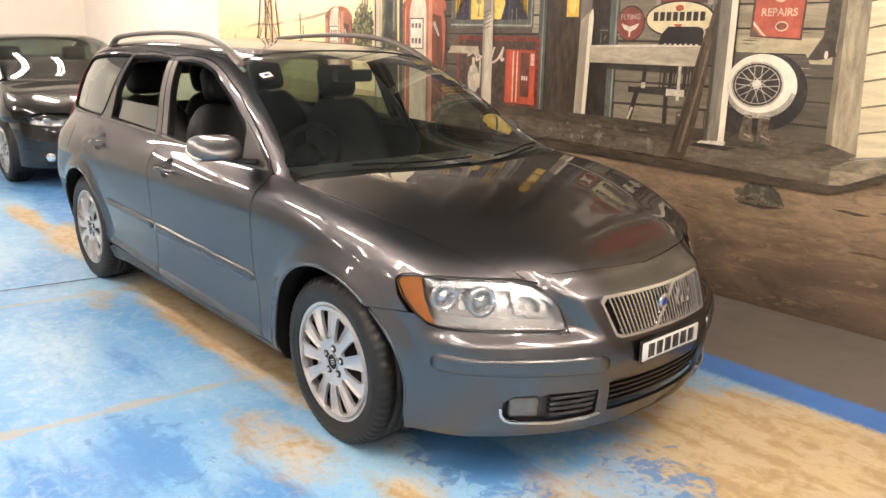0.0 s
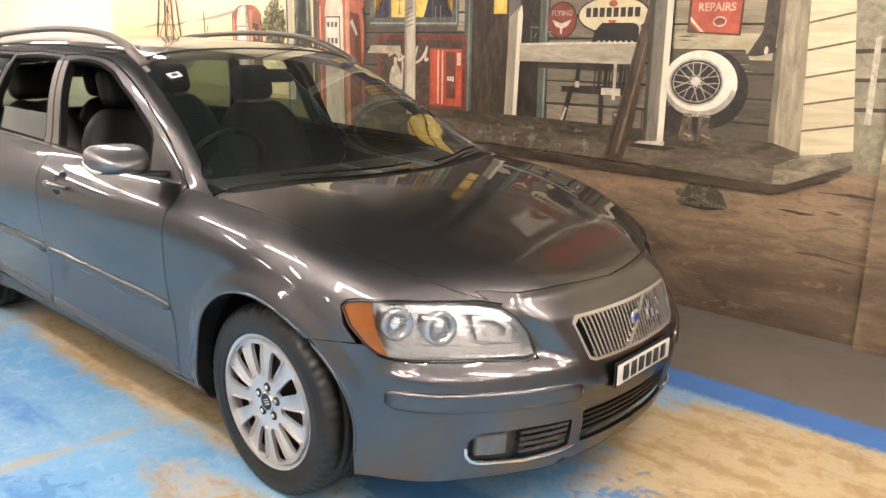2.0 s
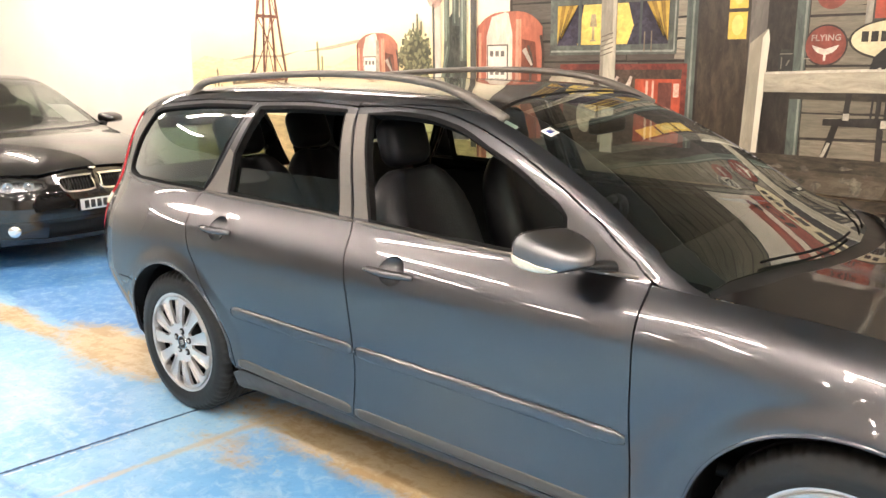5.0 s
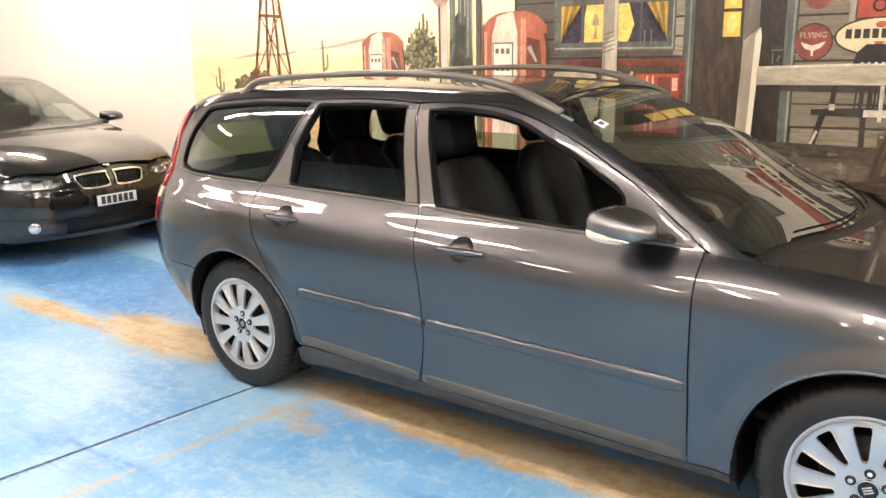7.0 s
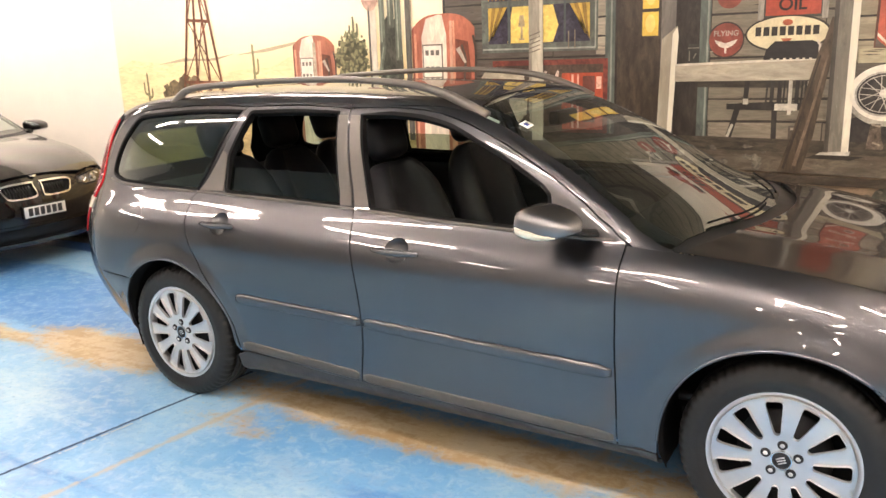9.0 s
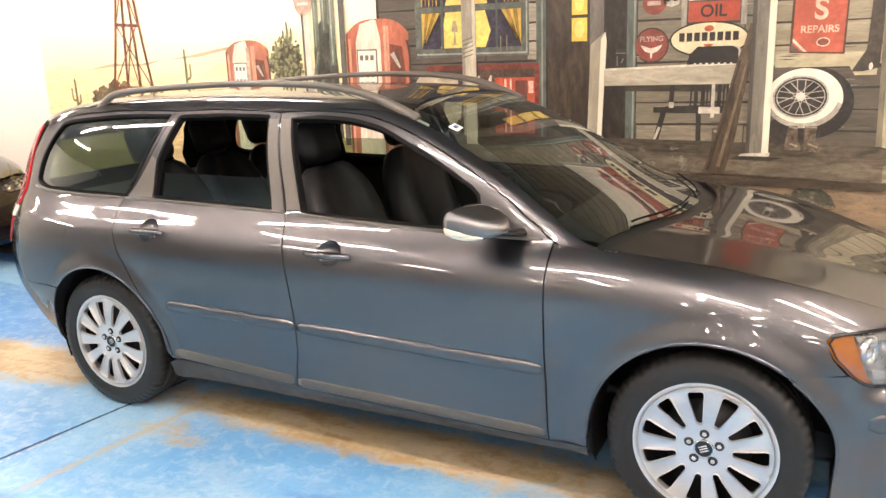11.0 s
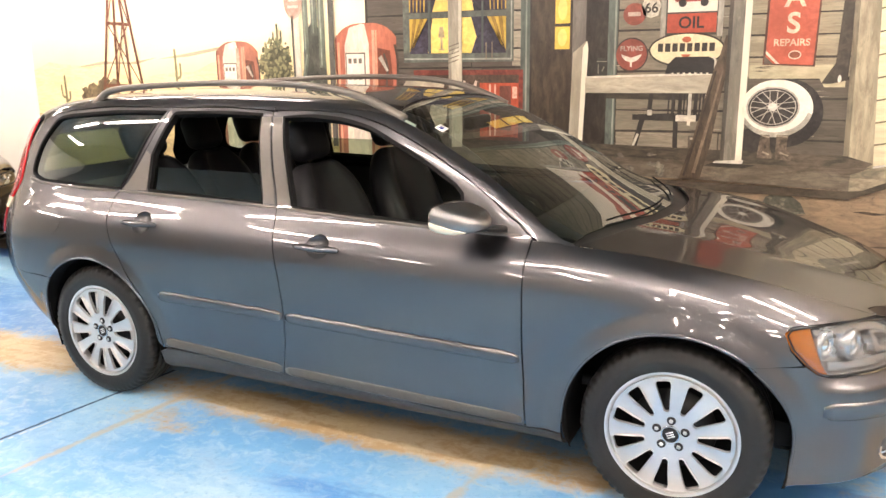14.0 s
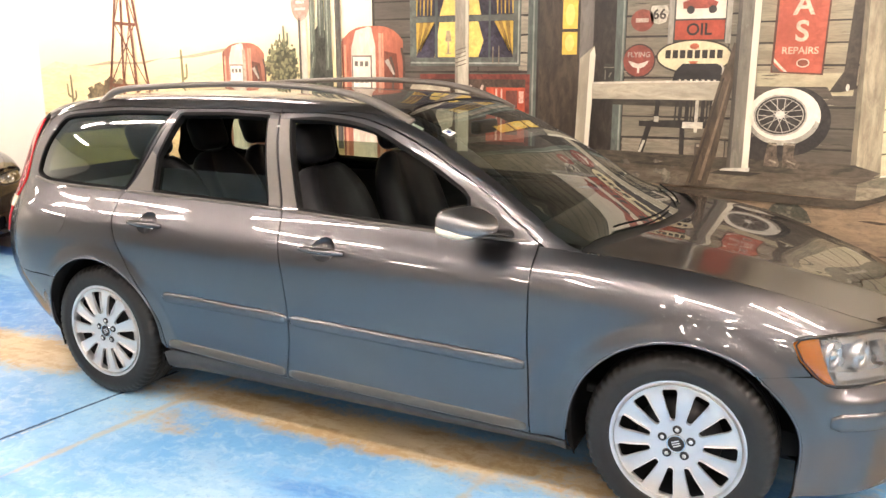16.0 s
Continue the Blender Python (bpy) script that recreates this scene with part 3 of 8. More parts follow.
MID = [(0.74, 0.165), (0.822, 0.215), (0.848, 0.40), (0.866, 0.56), (0.872, 0.71), (0.848, 0.85), (0.775, 0.945), (0.712, 1.14), (0.612, 1.345), (0.56, 1.385), (0.34, 1.418), (0.0, 1.428)]
ESTATE = Hull([
    (-3.62, [(0.40, 0.24), (0.44, 0.28), (0.47, 0.40), (0.48, 0.52), (0.47, 0.68), (0.44, 0.82), (0.40, 0.93), (0.36, 1.02), (0.30, 1.13), (0.26, 1.16), (0.15, 1.18), (0.0, 1.19)]),
    (-3.50, [(0.38, 0.24), (0.46, 0.28), (0.565, 0.40), (0.625, 0.54), (0.635, 0.70), (0.605, 0.83), (0.545, 0.945), (0.485, 1.07), (0.41, 1.205), (0.37, 1.24), (0.22, 1.262), (0.0, 1.272)]),
    (-3.36, [(0.50, 0.225), (0.59, 0.27), (0.69, 0.40), (0.750, 0.55), (0.755, 0.71), (0.72, 0.84), (0.65, 0.955), (0.59, 1.095), (0.50, 1.255), (0.455, 1.295), (0.27, 1.322), (0.0, 1.334)]),
    (-3.18, [(0.61, 0.205), (0.70, 0.255), (0.785, 0.40), (0.838, 0.56), (0.832, 0.71), (0.80, 0.845), (0.715, 0.96), (0.652, 1.115), (0.556, 1.298), (0.51, 1.338), (0.305, 1.364), (0.0, 1.376)]),
    (-2.95, [(0.70, 0.185), (0.79, 0.235), (0.835, 0.40), (0.860, 0.56), (0.862, 0.71), (0.833, 0.85), (0.752, 0.965), (0.692, 1.13), (0.595, 1.325), (0.548, 1.366), (0.33, 1.394), (0.0, 1.405)]),
    (-2.64, mean_rows(MID, r6=(0.768, 0.96), r7=(0.706, 1.14), r8=(0.608, 1.345), r9=(0.56, 1.385))),
    (-2.00, mean_rows(MID, r6=(0.775, 0.955), r8=(0.612, 1.352), r9=(0.565, 1.395), r10=(0.34, 1.428), r11=(0.0, 1.438))),
    (-1.50, mean_rows(MID, r6=(0.775, 0.945), r8=(0.614, 1.345), r9=(0.565, 1.383), r10=(0.34, 1.415), r11=(0.0, 1.425))),
    (-1.15, mean_rows(MID, r6=(0.774, 0.94), r7=(0.715, 1.12), r8=(0.624, 1.302), r9=(0.565, 1.335), r10=(0.34, 1.368), r11=(0.0, 1.378))),
    (-0.92, mean_rows(MID, r6=(0.772, 0.935), r7=(0.726, 1.065), r8=(0.652, 1.205), r9=(0.58, 1.235), r10=(0.34, 1.272), r11=(0.0, 1.285))),
    (-0.70, mean_rows(MID, r6=(0.770, 0.93), r7=(0.738, 1.0), r8=(0.686, 1.085), r9=(0.60, 1.118), r10=(0.34, 1.160), r11=(0.0, 1.175))),
    (-0.48, mean_rows(MID, r6=(0.766, 0.922), r7=(0.748, 0.94), r8=(0.715, 0.965), r9=(0.61, 0.995), r10=(0.34, 1.04), r11=(0.0, 1.06))),
    (-0.25, mean_rows(MID, r5=(0.848, 0.838), r6=(0.756, 0.908), r7=(0.735, 0.917), r8=(0.700, 0.926), r9=(0.58, 0.938), r10=(0.33, 0.955), r11=(0.0, 0.965))),
    (0.00, mean_rows(MID, r5=(0.840, 0.815), r6=(0.735, 0.882), r7=(0.705, 0.890), r8=(0.660, 0.898), r9=(0.52, 0.908), r10=(0.29, 0.920), r11=(0.0, 0.926))),
    (0.20, mean_rows(MID, r2=(0.838, 0.40), r3=(0.852, 0.56), r4=(0.850, 0.68), r5=(0.808, 0.778), r6=(0.695, 0.842), r7=(0.655, 0.852), r8=(0.605, 0.862), r9=(0.46, 0.874), r10=(0.25, 0.888), r11=(0.0, 0.894))),
    (0.40, mean_rows(MID, r1=(0.74, 0.215), r2=(0.775, 0.40), r3=(0.79, 0.56), r4=(0.780, 0.645), r5=(0.735, 0.722), r6=(0.615, 0.780), r7=(0.570, 0.793), r8=(0.520, 0.806), r9=(0.39, 0.822), r10=(0.20, 0.836), r11=(0.0, 0.842))),
    (0.60, [(0.50, 0.165), (0.56, 0.215), (0.585, 0.40), (0.60, 0.54), (0.595, 0.60), (0.555, 0.665), (0.475, 0.705), (0.435, 0.722), (0.395, 0.738), (0.31, 0.755), (0.16, 0.768), (0.0, 0.772)]),
    (0.76, [(0.26, 0.165), (0.31, 0.215), (0.33, 0.40), (0.34, 0.52), (0.335, 0.57), (0.31, 0.615), (0.275, 0.640), (0.258, 0.648), (0.24, 0.655), (0.20, 0.664), (0.10, 0.672), (0.0, 0.675)]),
    (0.86, [(0.16, 0.165), (0.2, 0.215), (0.22, 0.38), (0.23, 0.48), (0.225, 0.52), (0.2, 0.555), (0.175, 0.575), (0.165, 0.58), (0.15, 0.585), (0.12, 0.59), (0.06, 0.594), (0.0, 0.596)]),
])

R_ARCH = 0.374
ARCHES = ((0.0, 0.308, R_ARCH), (-2.634, 0.308, R_ARCH))
ESTATE.arches = ARCHES

# the nose seen in plan: distance ahead and half width, from the front wheel arch to the middle
NOSE_X = Curve([(0, 0.16), (1, 0.30), (2, 0.44), (3, 0.56), (4, 0.66), (5, 0.735), (6, 0.783), (7, 0.808), (8, 0.816)])
NOSE_Y = Curve([(0, 0.862), (1, 0.828), (2, 0.765), (3, 0.665), (4, 0.535), (5, 0.40), (6, 0.275), (7, 0.135), (8, 0.0)])
NOSE_PUSH = Curve([(0.14, -0.06), (0.20, -0.02), (0.30, 0.0), (0.44, 0.012), (0.50, 0.0), (0.56, -0.022), (0.64, -0.055), (0.72, -0.10)])


def nose(t, z):
    """The front skin: t runs from the arch of one side (0) over the middle (8) to the other (16)."""
    s = t if t <= 8 else 16 - t
    x, y = NOSE_X(s), NOSE_Y(s)
    push = NOSE_PUSH(z) * min(1.0, 0.25 + s / 5)
    # the bumper stands out below the lamps, and the grille block ahead of both
    ridge = 5.80 - 4.2 * max(0.0, z - 0.53)
    block = ease(ridge - 0.50, ridge + 0.06, s)
    push += (0.030 - 0.045 * ease(0.505, 0.553, z)) * ease(1.7, 2.9, s) * (1 - block)
    push += block * (0.031 - 0.012 * (1 - ease(0.24, 0.34, z)) - 0.036 * ease(0.640, 0.705, z))
    side = 0.985 + 0.03 * (z - 0.3) if z < 0.45 else 0.99
    y = y * side + flare(x, z, ARCHES)
    return Vector((x + push, -y if t <= 8 else y, z))


def nose_t(y=None, x=None):
    lo, hi = 0.0, 8.0
    for _ in range(40):
        mid = (lo + hi) / 2
        ahead = NOSE_Y(mid) < y if y is not None else NOSE_X(mid) > x
        lo, hi = (lo, mid) if ahead else (mid, hi)
    return (lo + hi) / 2


car = thing("estate_car", "dark grey metallic estate car with roof rails, side windows down", "car", (-1.32, 0, 0))


def cp(name, bm, mat, parent=None, label="", smooth=True):
    ob = part(name, bm, mat, parent or car, label, smooth)
    ob.matrix_parent_inverse = car.matrix_world.inverted() if parent is None else Matrix.Identity(4)
    return ob


bpy.context.view_layer.update()


def both(name, bm, mat, label="", parent=None):
    other = mirrored(bm)
    a = cp(name, bm, mat, parent, label)
    b = cp(name, other, mat, parent, label)
    return a, b


Z = ESTATE.at_z
YY = ESTATE.at_y

# front wing
wing = [Z(-0.510, 0.245), Z(-0.516, 0.40), Z(-0.518, 0.60), Z(-0.518, 0.80), (-0.518, 6.0)]
wing += [(-0.518 + (0.625 + 0.518) * i / 12, 6.0) for i in range(1, 13)]
lamp_edge = [nose(t, z) for t, z in ((4.4, 0.709), (4.0, 0.713), (3.4, 0.718), (2.6, 0.723), (1.9, 0.726), (1.64, 0.722), (1.50, 0.706), (1.53, 0.655), (1.74, 0.607))]
wing += [Z(p.x, p.z) for p in lamp_edge] + [Z(0.33, 0.604)]
wing += [Z(x, z) for x, z in arc(0.0, 0.308, R_ARCH, 51.5, 180, 24)] + [Z(-0.376, 0.255)]
wing_bm = panel_bm(ESTATE, wing, (), 0.018)
both("front_wing", wing_bm, M_PAINT)

# doors with their window frames
front_gap = [(-0.514, 0.245), (-0.521, 0.40), (-0.523, 0.60), (-0.523, 0.80)]
b_gap = [(-1.578, 0.268), (-1.556, 0.45), (-1.549, 0.60), (-1.575, 0.78), (-1.620, 0.945), (-1.675, 1.15), (-1.722, 1.345)]
top_edge = [(-1.55, 1.352), (-1.40, 1.345), (-1.25, 1.318), (-1.12, 1.275), (-0.98, 1.213), (-0.84, 1.138), (-0.70, 1.055), (-0.58, 0.972), (-0.525, 0.932)]
b_gap = smooth_path(b_gap, 4)
door_f = [Z(*p) for p in front_gap[::-1]] + [Z(*p) for p in b_gap] + [Z(*p) for p in top_edge]
window_f = [(-0.778, 0.945), (-1.00, 0.949), (-1.25, 0.957), (-1.550, 0.970), (-1.612, 1.15), (-1.662, 1.326), (-1.52, 1.334), (-1.38, 1.324), (-1.24, 1.294), (-1.12, 1.242), (-0.98, 1.178), (-0.84, 1.098), (-0.808, 1.070)]
rear_gap = [(-2.230, 0.300), (-2.262, 0.42), (-2.318, 0.535), (-2.415, 0.665), (-2.478, 0.760), (-2.525, 0.87), (-2.535, 0.955)]
rear_up = [(-2.46, 1.05), (-2.37, 1.20), (-2.290, 1.350)]
door_r = [Z(x - 0.005, z) for x, z in b_gap[::-1]] + [Z(*p) for p in rear_gap] + [Z(*p) for p in rear_up] + [Z(-2.0, 1.358)]
window_r = [(-1.700, 0.976), (-2.00, 0.984), (-2.335, 0.992), (-2.346, 1.01), (-2.346, 1.15), (-2.266, 1.330), (-2.25, 1.334), (-2.0, 1.341), (-1.776, 1.335), (-1.735, 1.15)]
door_parts = []
HANDLES = ((-1.478, -1.272, 0.846), (-2.408, -2.215, 0.870))


def cup_ring(x0, x1, z, s, n=24):
    """One ring of the round hollow behind a door handle."""
    return [((x0 + x1) / 2 + 0.054 * s * math.cos(2 * math.pi * i / n), z - 0.004 + 0.045 * s * math.sin(2 * math.pi * i / n)) for i in range(n)]


for name, outline, hole, grip in (("front_door", door_f, window_f, HANDLES[0]), ("rear_door", door_r, window_r, HANDLES[1])):
    bm = panel_bm(ESTATE, outline, [[Z(*p) for p in hole], [Z(*p) for p in cup_ring(*grip, 1.0)]], 0.018)
    door_parts.append(both(name, bm, M_PAINT))


def seal(hole, width, lift, mat, name, owners, grow=0.0):
    """A rubber strip round a window opening."""
    cx = sum(p[0] for p in hole) / len(hole)
    cz = sum(p[1] for p in hole) / len(hole)

    def moved(d):
        out = []
        for i, (x, z) in enumerate(hole):
            a, b = hole[i - 1], hole[(i + 1) % len(hole)]
            n = Vector((b[1] - a[1], a[0] - b[0])).normalized()
            if n.dot(Vector((x - cx, z - cz))) < 0:
                n = -n
            out.append(Z(x + n[0] * d, z + n[1] * d))
        return out
    bm = panel_bm(ESTATE, moved(grow), [moved(grow - width)], 0.03, 0.11, 0.03, lift)
    other = mirrored(bm)
    for own, b in zip(owners, (bm, other)):
        ob = part(name, b, M_LINER, own)
        ob.matrix_parent_inverse = Matrix.Identity(4)


seal(window_f, 0.014, 0.002, M_TRIM, "window_seal", door_parts[0], 0.004)
seal(window_r, 0.014, 0.002, M_TRIM, "window_seal", door_parts[1], 0.004)

# rear quarter with its fixed window
quarter = [Z(x - 0.005, z) for x, z in rear_gap] + [Z(x - 0.005, z) for x, z in rear_up] + [Z(-2.65, 1.352), Z(-2.95, 1.330), Z(-3.10, 1.305), Z(-3.22, 1.272)]
quarter += [Z(-3.30, 1.12), Z(-3.30, 0.98), Z(-3.34, 0.90), Z(-3.39, 0.72), Z(-3.39, 0.585), Z(-3.12, 0.56)]
quarter += [Z(x, z) for x, z in arc(-2.634, 0.308, R_ARCH, 137.5, 3, 24)]
window_q = [(-2.512, 0.992), (-2.80, 0.994), (-3.08, 0.998), (-3.17, 1.02), (-3.185, 1.07), (-3.15, 1.17), (-3.075, 1.268), (-2.97, 1.308), (-2.65, 1.333), (-2.318, 1.336), (-2.405, 1.18)]
window_q = window_q[:2] + smooth_path(window_q[2:9], 4) + window_q[9:]
quarters = both("rear_quarter", panel_bm(ESTATE, quarter, [[Z(*p) for p in window_q]], 0.019), M_PAINT)
seal(window_q, 0.013, 0.002, M_TRIM, "window_seal", quarters, 0.004)

# sills below the doors
sill = [Z(-0.378, 0.172, 0, 3), Z(-0.378, 0.248, 0, 3), Z(-0.50, 0.240), Z(-1.57, 0.266), Z(-2.215, 0.294), Z(-2.252, 0.278), Z(-2.262, 0.172, 0, 3)]
both("sill", panel_bm(ESTATE, sill), M_SILL)

# roof, pillars, screen and bonnet
roof_line = [(-1.145, 8.7), (-1.175, 9.3), (-1.195, 10.0), (-1.20, 11.0), (-1.195, 12.0), (-1.175, 12.7), (-1.145, 13.3)]
roof = roof_line + [(-1.6, 13.72), (-2.2, 13.72), (-3.0, 13.72), (-3.26, 13.72)] + [(-3.30, 13.0), (-3.34, 11.0), (-3.30, 9.0)] + [(-3.26, 8.28), (-3.0, 8.28), (-2.2, 8.28), (-1.6, 8.28)]
cp("roof", panel_bm(ESTATE, roof, (), 0.03), M_PAINT)
pillar = [(-0.366, 6.04), (-0.50, 6.04)] + [Z(x + 0.003, z + 0.0035) for x, z in top_edge[::-1]] + [Z(-1.722, 1.352), (-1.722, 8.26), (-1.45, 8.34), (-1.155, 8.66), (-0.95, 8.60), (-0.70, 8.46), (-0.54, 8.22), (-0.45, 7.6), (-0.375, 6.5)]
both("windscreen_pillar", panel_bm(ESTATE, pillar, (), 0.018), M_PAINT)
side_rail = [Z(-1.727, 1.351), Z(-2.0, 1.363), Z(-2.29, 1.355), Z(-2.65, 1.357), Z(-2.95, 1.335), Z(-3.10, 1.310), Z(-3.22, 1.277), (-3.235, 8.26), (-2.6, 8.26), (-1.727, 8.26)]
both("roof_side", panel_bm(ESTATE, side_rail, (), 0.018), M_PAINT)
screen_low = [(-0.372, 6.6), (-0.368, 7.6), (-0.352, 8.4), (-0.325, 9.0), (-0.27, 9.6), (-0.20, 10.3), (-0.175, 11.0), (-0.20, 11.7), (-0.27, 12.4), (-0.325, 13.0), (-0.352, 13.6), (-0.368, 14.4), (-0.372, 15.4)]
screen = screen_low + [(x - 0.0, 22 - k) for x, k in ((-0.445, 7.62), (-0.535, 8.24), (-0.70, 8.48), (-0.95, 8.61))] + [(x + 0.008, k) for x, k in roof_line[::-1]] + [(-0.95, 8.61), (-0.70, 8.48), (-0.535, 8.24), (-0.445, 7.62)]
cp("windscreen", panel_bm(ESTATE, screen, (), 0.05, 0.11, 0.004, -0.004), M_GLASS, None, "slightly green windscreen glass")
cp("cowl_panel", panel_bm(ESTATE, [(x - 0.012, k) for x, k in screen_low] + [(x + 0.085, k) for x, k in screen_low[::-1]], (), 0.05, 0.11, 0.01, -0.016), M_TRIM, None, "black plastic cowl under the screen")
HOOD_W = Curve([(-0.45, 0.765), (-0.25, 0.757), (0.0, 0.735), (0.20, 0.695), (0.40, 0.615), (0.60, 0.475), (0.76, 0.275), (0.86, 0.175)])
HOOD_C = Curve([(-0.45, 0.985), (-0.25, 0.962), (0.0, 0.930), (0.20, 0.892), (0.40, 0.840), (0.60, 0.766), (0.76, 0.680), (0.86, 0.61)])
HOOD_E = Curve([(-0.48, 0.922), (-0.25, 0.908), (0.0, 0.882), (0.20, 0.842), (0.40, 0.780), (0.60, 0.705), (0.76, 0.640), (0.86, 0.575)])


def hood(x, v):
    """The bonnet: v runs from one edge (-1) over the middle (0) to the other (1), with a soft fold on each side."""
    u = abs(v)
    lift = 1 - u ** (2.3 + 2.4 * ease(0.40, 0.70, x))
    fold = 0.005 * (1 - ease(0.45, 0.70, x)) * math.exp(-((u - 0.66) / 0.10) ** 2)
    return Vector((x, v * HOOD_W(x), HOOD_E(x) + (HOOD_C(x) - HOOD_E(x)) * lift + fold))


def hood_back(v):
    return -0.36 + 0.245 * (1 - abs(v) ** 2.0)


def nose_top(t):
    """The height at which the nose meets the bonnet's surface."""
    for i in range(120):
        z = 0.760 - 0.001 * i
        p = nose(t, z)
        if hood(p.x - 0.003, min(1.0, abs(p.y) / HOOD_W(p.x - 0.003))).z > z:
            return z
    return z


NOSE_TOP = [(4.24 + 3.76 * i / 14, nose_top(4.24 + 3.76 * i / 14)) for i in range(15)]
bonnet = [(hood_back(v), v) for v in [i / 10 * 0.992 for i in range(-10, 11)]]
bonnet += [(-0.36 + 0.95 * i / 8, 0.9965) for i in range(1, 9)]
front = [nose(t, z) for t, z in NOSE_TOP]
front = [(p.x - 0.004, min(0.996, -p.y / HOOD_W(p.x - 0.004))) for p in front]
bonnet += front + [(x, -v) for x, v in front[-2::-1]]
bonnet += [(-0.36 + 0.95 * i / 8, -0.9965) for i in range(8, 0, -1)]
cp("bonnet", panel_bm(hood, bonnet, (), 0.022, 0.6), M_PAINT)


# ---- the estate car's nose ----
def nose_bumper():
    tx = lambda x: nose_t(x=x)
    half = [(8.0, 0.190), (6.5, 0.190), (4.5, 0.188), (3.0, 0.186), (2.0, 0.184), (tx(0.378), 0.188)]
    half += [(tx(x), z) for x, z in arc(0.0, 0.308, R_ARCH, -8, 50, 10)]
    half += [(1.3, 0.596), (1.78, 0.596), (1.88, 0.584), (2.04, 0.566), (2.30, 0.555), (2.7, 0.548), (3.2, 0.545), (4.0, 0.541), (4.8, 0.533), (5.06, 0.536), (5.10, 0.56), (5.03, 0.61), (4.86, 0.655)]
    half += NOSE_TOP
    return half + [(16 - t, z) for t, z in half[-2:0:-1]]


def ty(y):
    return nose_t(y=abs(y)) if y <= 0 else 16 - nose_t(y=abs(y))


def nose_poly(points):
    return [(ty(y), z) for y, z in points]


GRILLE = [(-0.262, 0.524), (-0.240, 0.514), (0.240, 0.514), (0.262, 0.524), (0.288, 0.626), (0.270, 0.643), (-0.270, 0.643), (-0.288, 0.626)]
INTAKE = [(-0.270, 0.250), (0.270, 0.250), (0.290, 0.362), (0.27, 0.372), (-0.27, 0.372), (-0.290, 0.362)]
FOG = [(0.612, 0.272), (0.585, 0.250), (0.46, 0.242), (0.318, 0.254), (0.325, 0.345), (0.46, 0.345), (0.585, 0.342), (0.612, 0.318)]
fog_r = [(-y, z) for y, z in FOG]
fog_l = [(y, z) for y, z in FOG]
bumper = cp("front_bumper", panel_bm(nose, nose_bumper(), [nose_poly(GRILLE), nose_poly(INTAKE), nose_poly(fog_r), nose_poly(fog_l)], 0.065, 7.0, 0.014, 0.0), M_PAINT)


def on_bumper(name, bm, mat, label="", parent=None):
    return cp(name, bm, mat, parent or bumper, label)


def shrink(poly, d):
    cx = sum(p[0] for p in poly) / len(poly)
    cz = sum(p[1] for p in poly) / len(poly)
    w = max(abs(p[0] - cx) for p in poly)
    h = max(abs(p[1] - cz) for p in poly)
    return [(cx + (x - cx) * (1 - d / w), cz + (z - cz) * (1 - d / h)) for x, z in poly]


# proud body strip round the bumper corners
for sgn in (-1, 1):
    pts = [nose(nose_t(y=0.765) + (nose_t(y=0.30) - nose_t(y=0.765)) * i / 24, 0.448 - 0.012 * (i / 24)) for i in range(25)]
    strip = bar_bm([Vector((p.x, p.y * -sgn, p.z)) for p in pts], 0.009, 0.029, Vector((0, 0, 1)), sgn)
    on_bumper("bumper_strip", strip, M_PAINT)
    lip = [(0.621, 0.300), (0.619, 0.272), (0.606, 0.252), (0.586, 0.243), (0.46, 0.234), (0.300, 0.245), (0.300, 0.251), (0.46, 0.241), (0.583, 0.250), (0.601, 0.259), (0.612, 0.276), (0.614, 0.300)]
    on_bumper("fog_trim", panel_bm(nose, nose_poly([(sgn * y, z) for y, z in lip]), (), 0.14, 7.0, 0.012, 0.006), M_BRIGHT, "thin bright trim under the fog lamp")
    on_bumper("fog_recess", panel_bm(nose, nose_poly([(sgn * y, z) for y, z in shrink(FOG, -0.012)]), (), 0.14, 7.0, 0.0, -0.040), M_SILL)
    for z in (0.256, 0.276, 0.296, 0.316):
        bar = [(sgn * 0.475, z), (sgn * 0.325, z + 0.004), (sgn * 0.325, z + 0.015), (sgn * 0.475, z + 0.011)]
        on_bumper("fog_louvre", panel_bm(nose, nose_poly(bar), (), 0.14, 7.0, 0.03, -0.010), M_SILL)
    p = nose(nose_t(y=0.545), 0.300)
    fog = box_bm((-0.052, 0.0, -0.036), (0.052, 0.03, 0.036), 0.014, 3)
    bmesh.ops.transform(fog, matrix=Matrix.Translation((p.x - 0.010, sgn * 0.545, 0.298)) @ Matrix.Rotation(radians(90 + sgn * 38), 4, "Z"), verts=fog.verts)
    on_bumper("fog_lamp", fog, M_FOG, "rounded square fog lamp")
    cover = [(sgn * 0.480, 0.436), (sgn * 0.436, 0.435), (sgn * 0.436, 0.458), (sgn * 0.480, 0.459)]
    on_bumper("washer_cover", panel_bm(nose, nose_poly(cover), (), 0.14, 7.0, 0.004, 0.0105), M_PAINT)

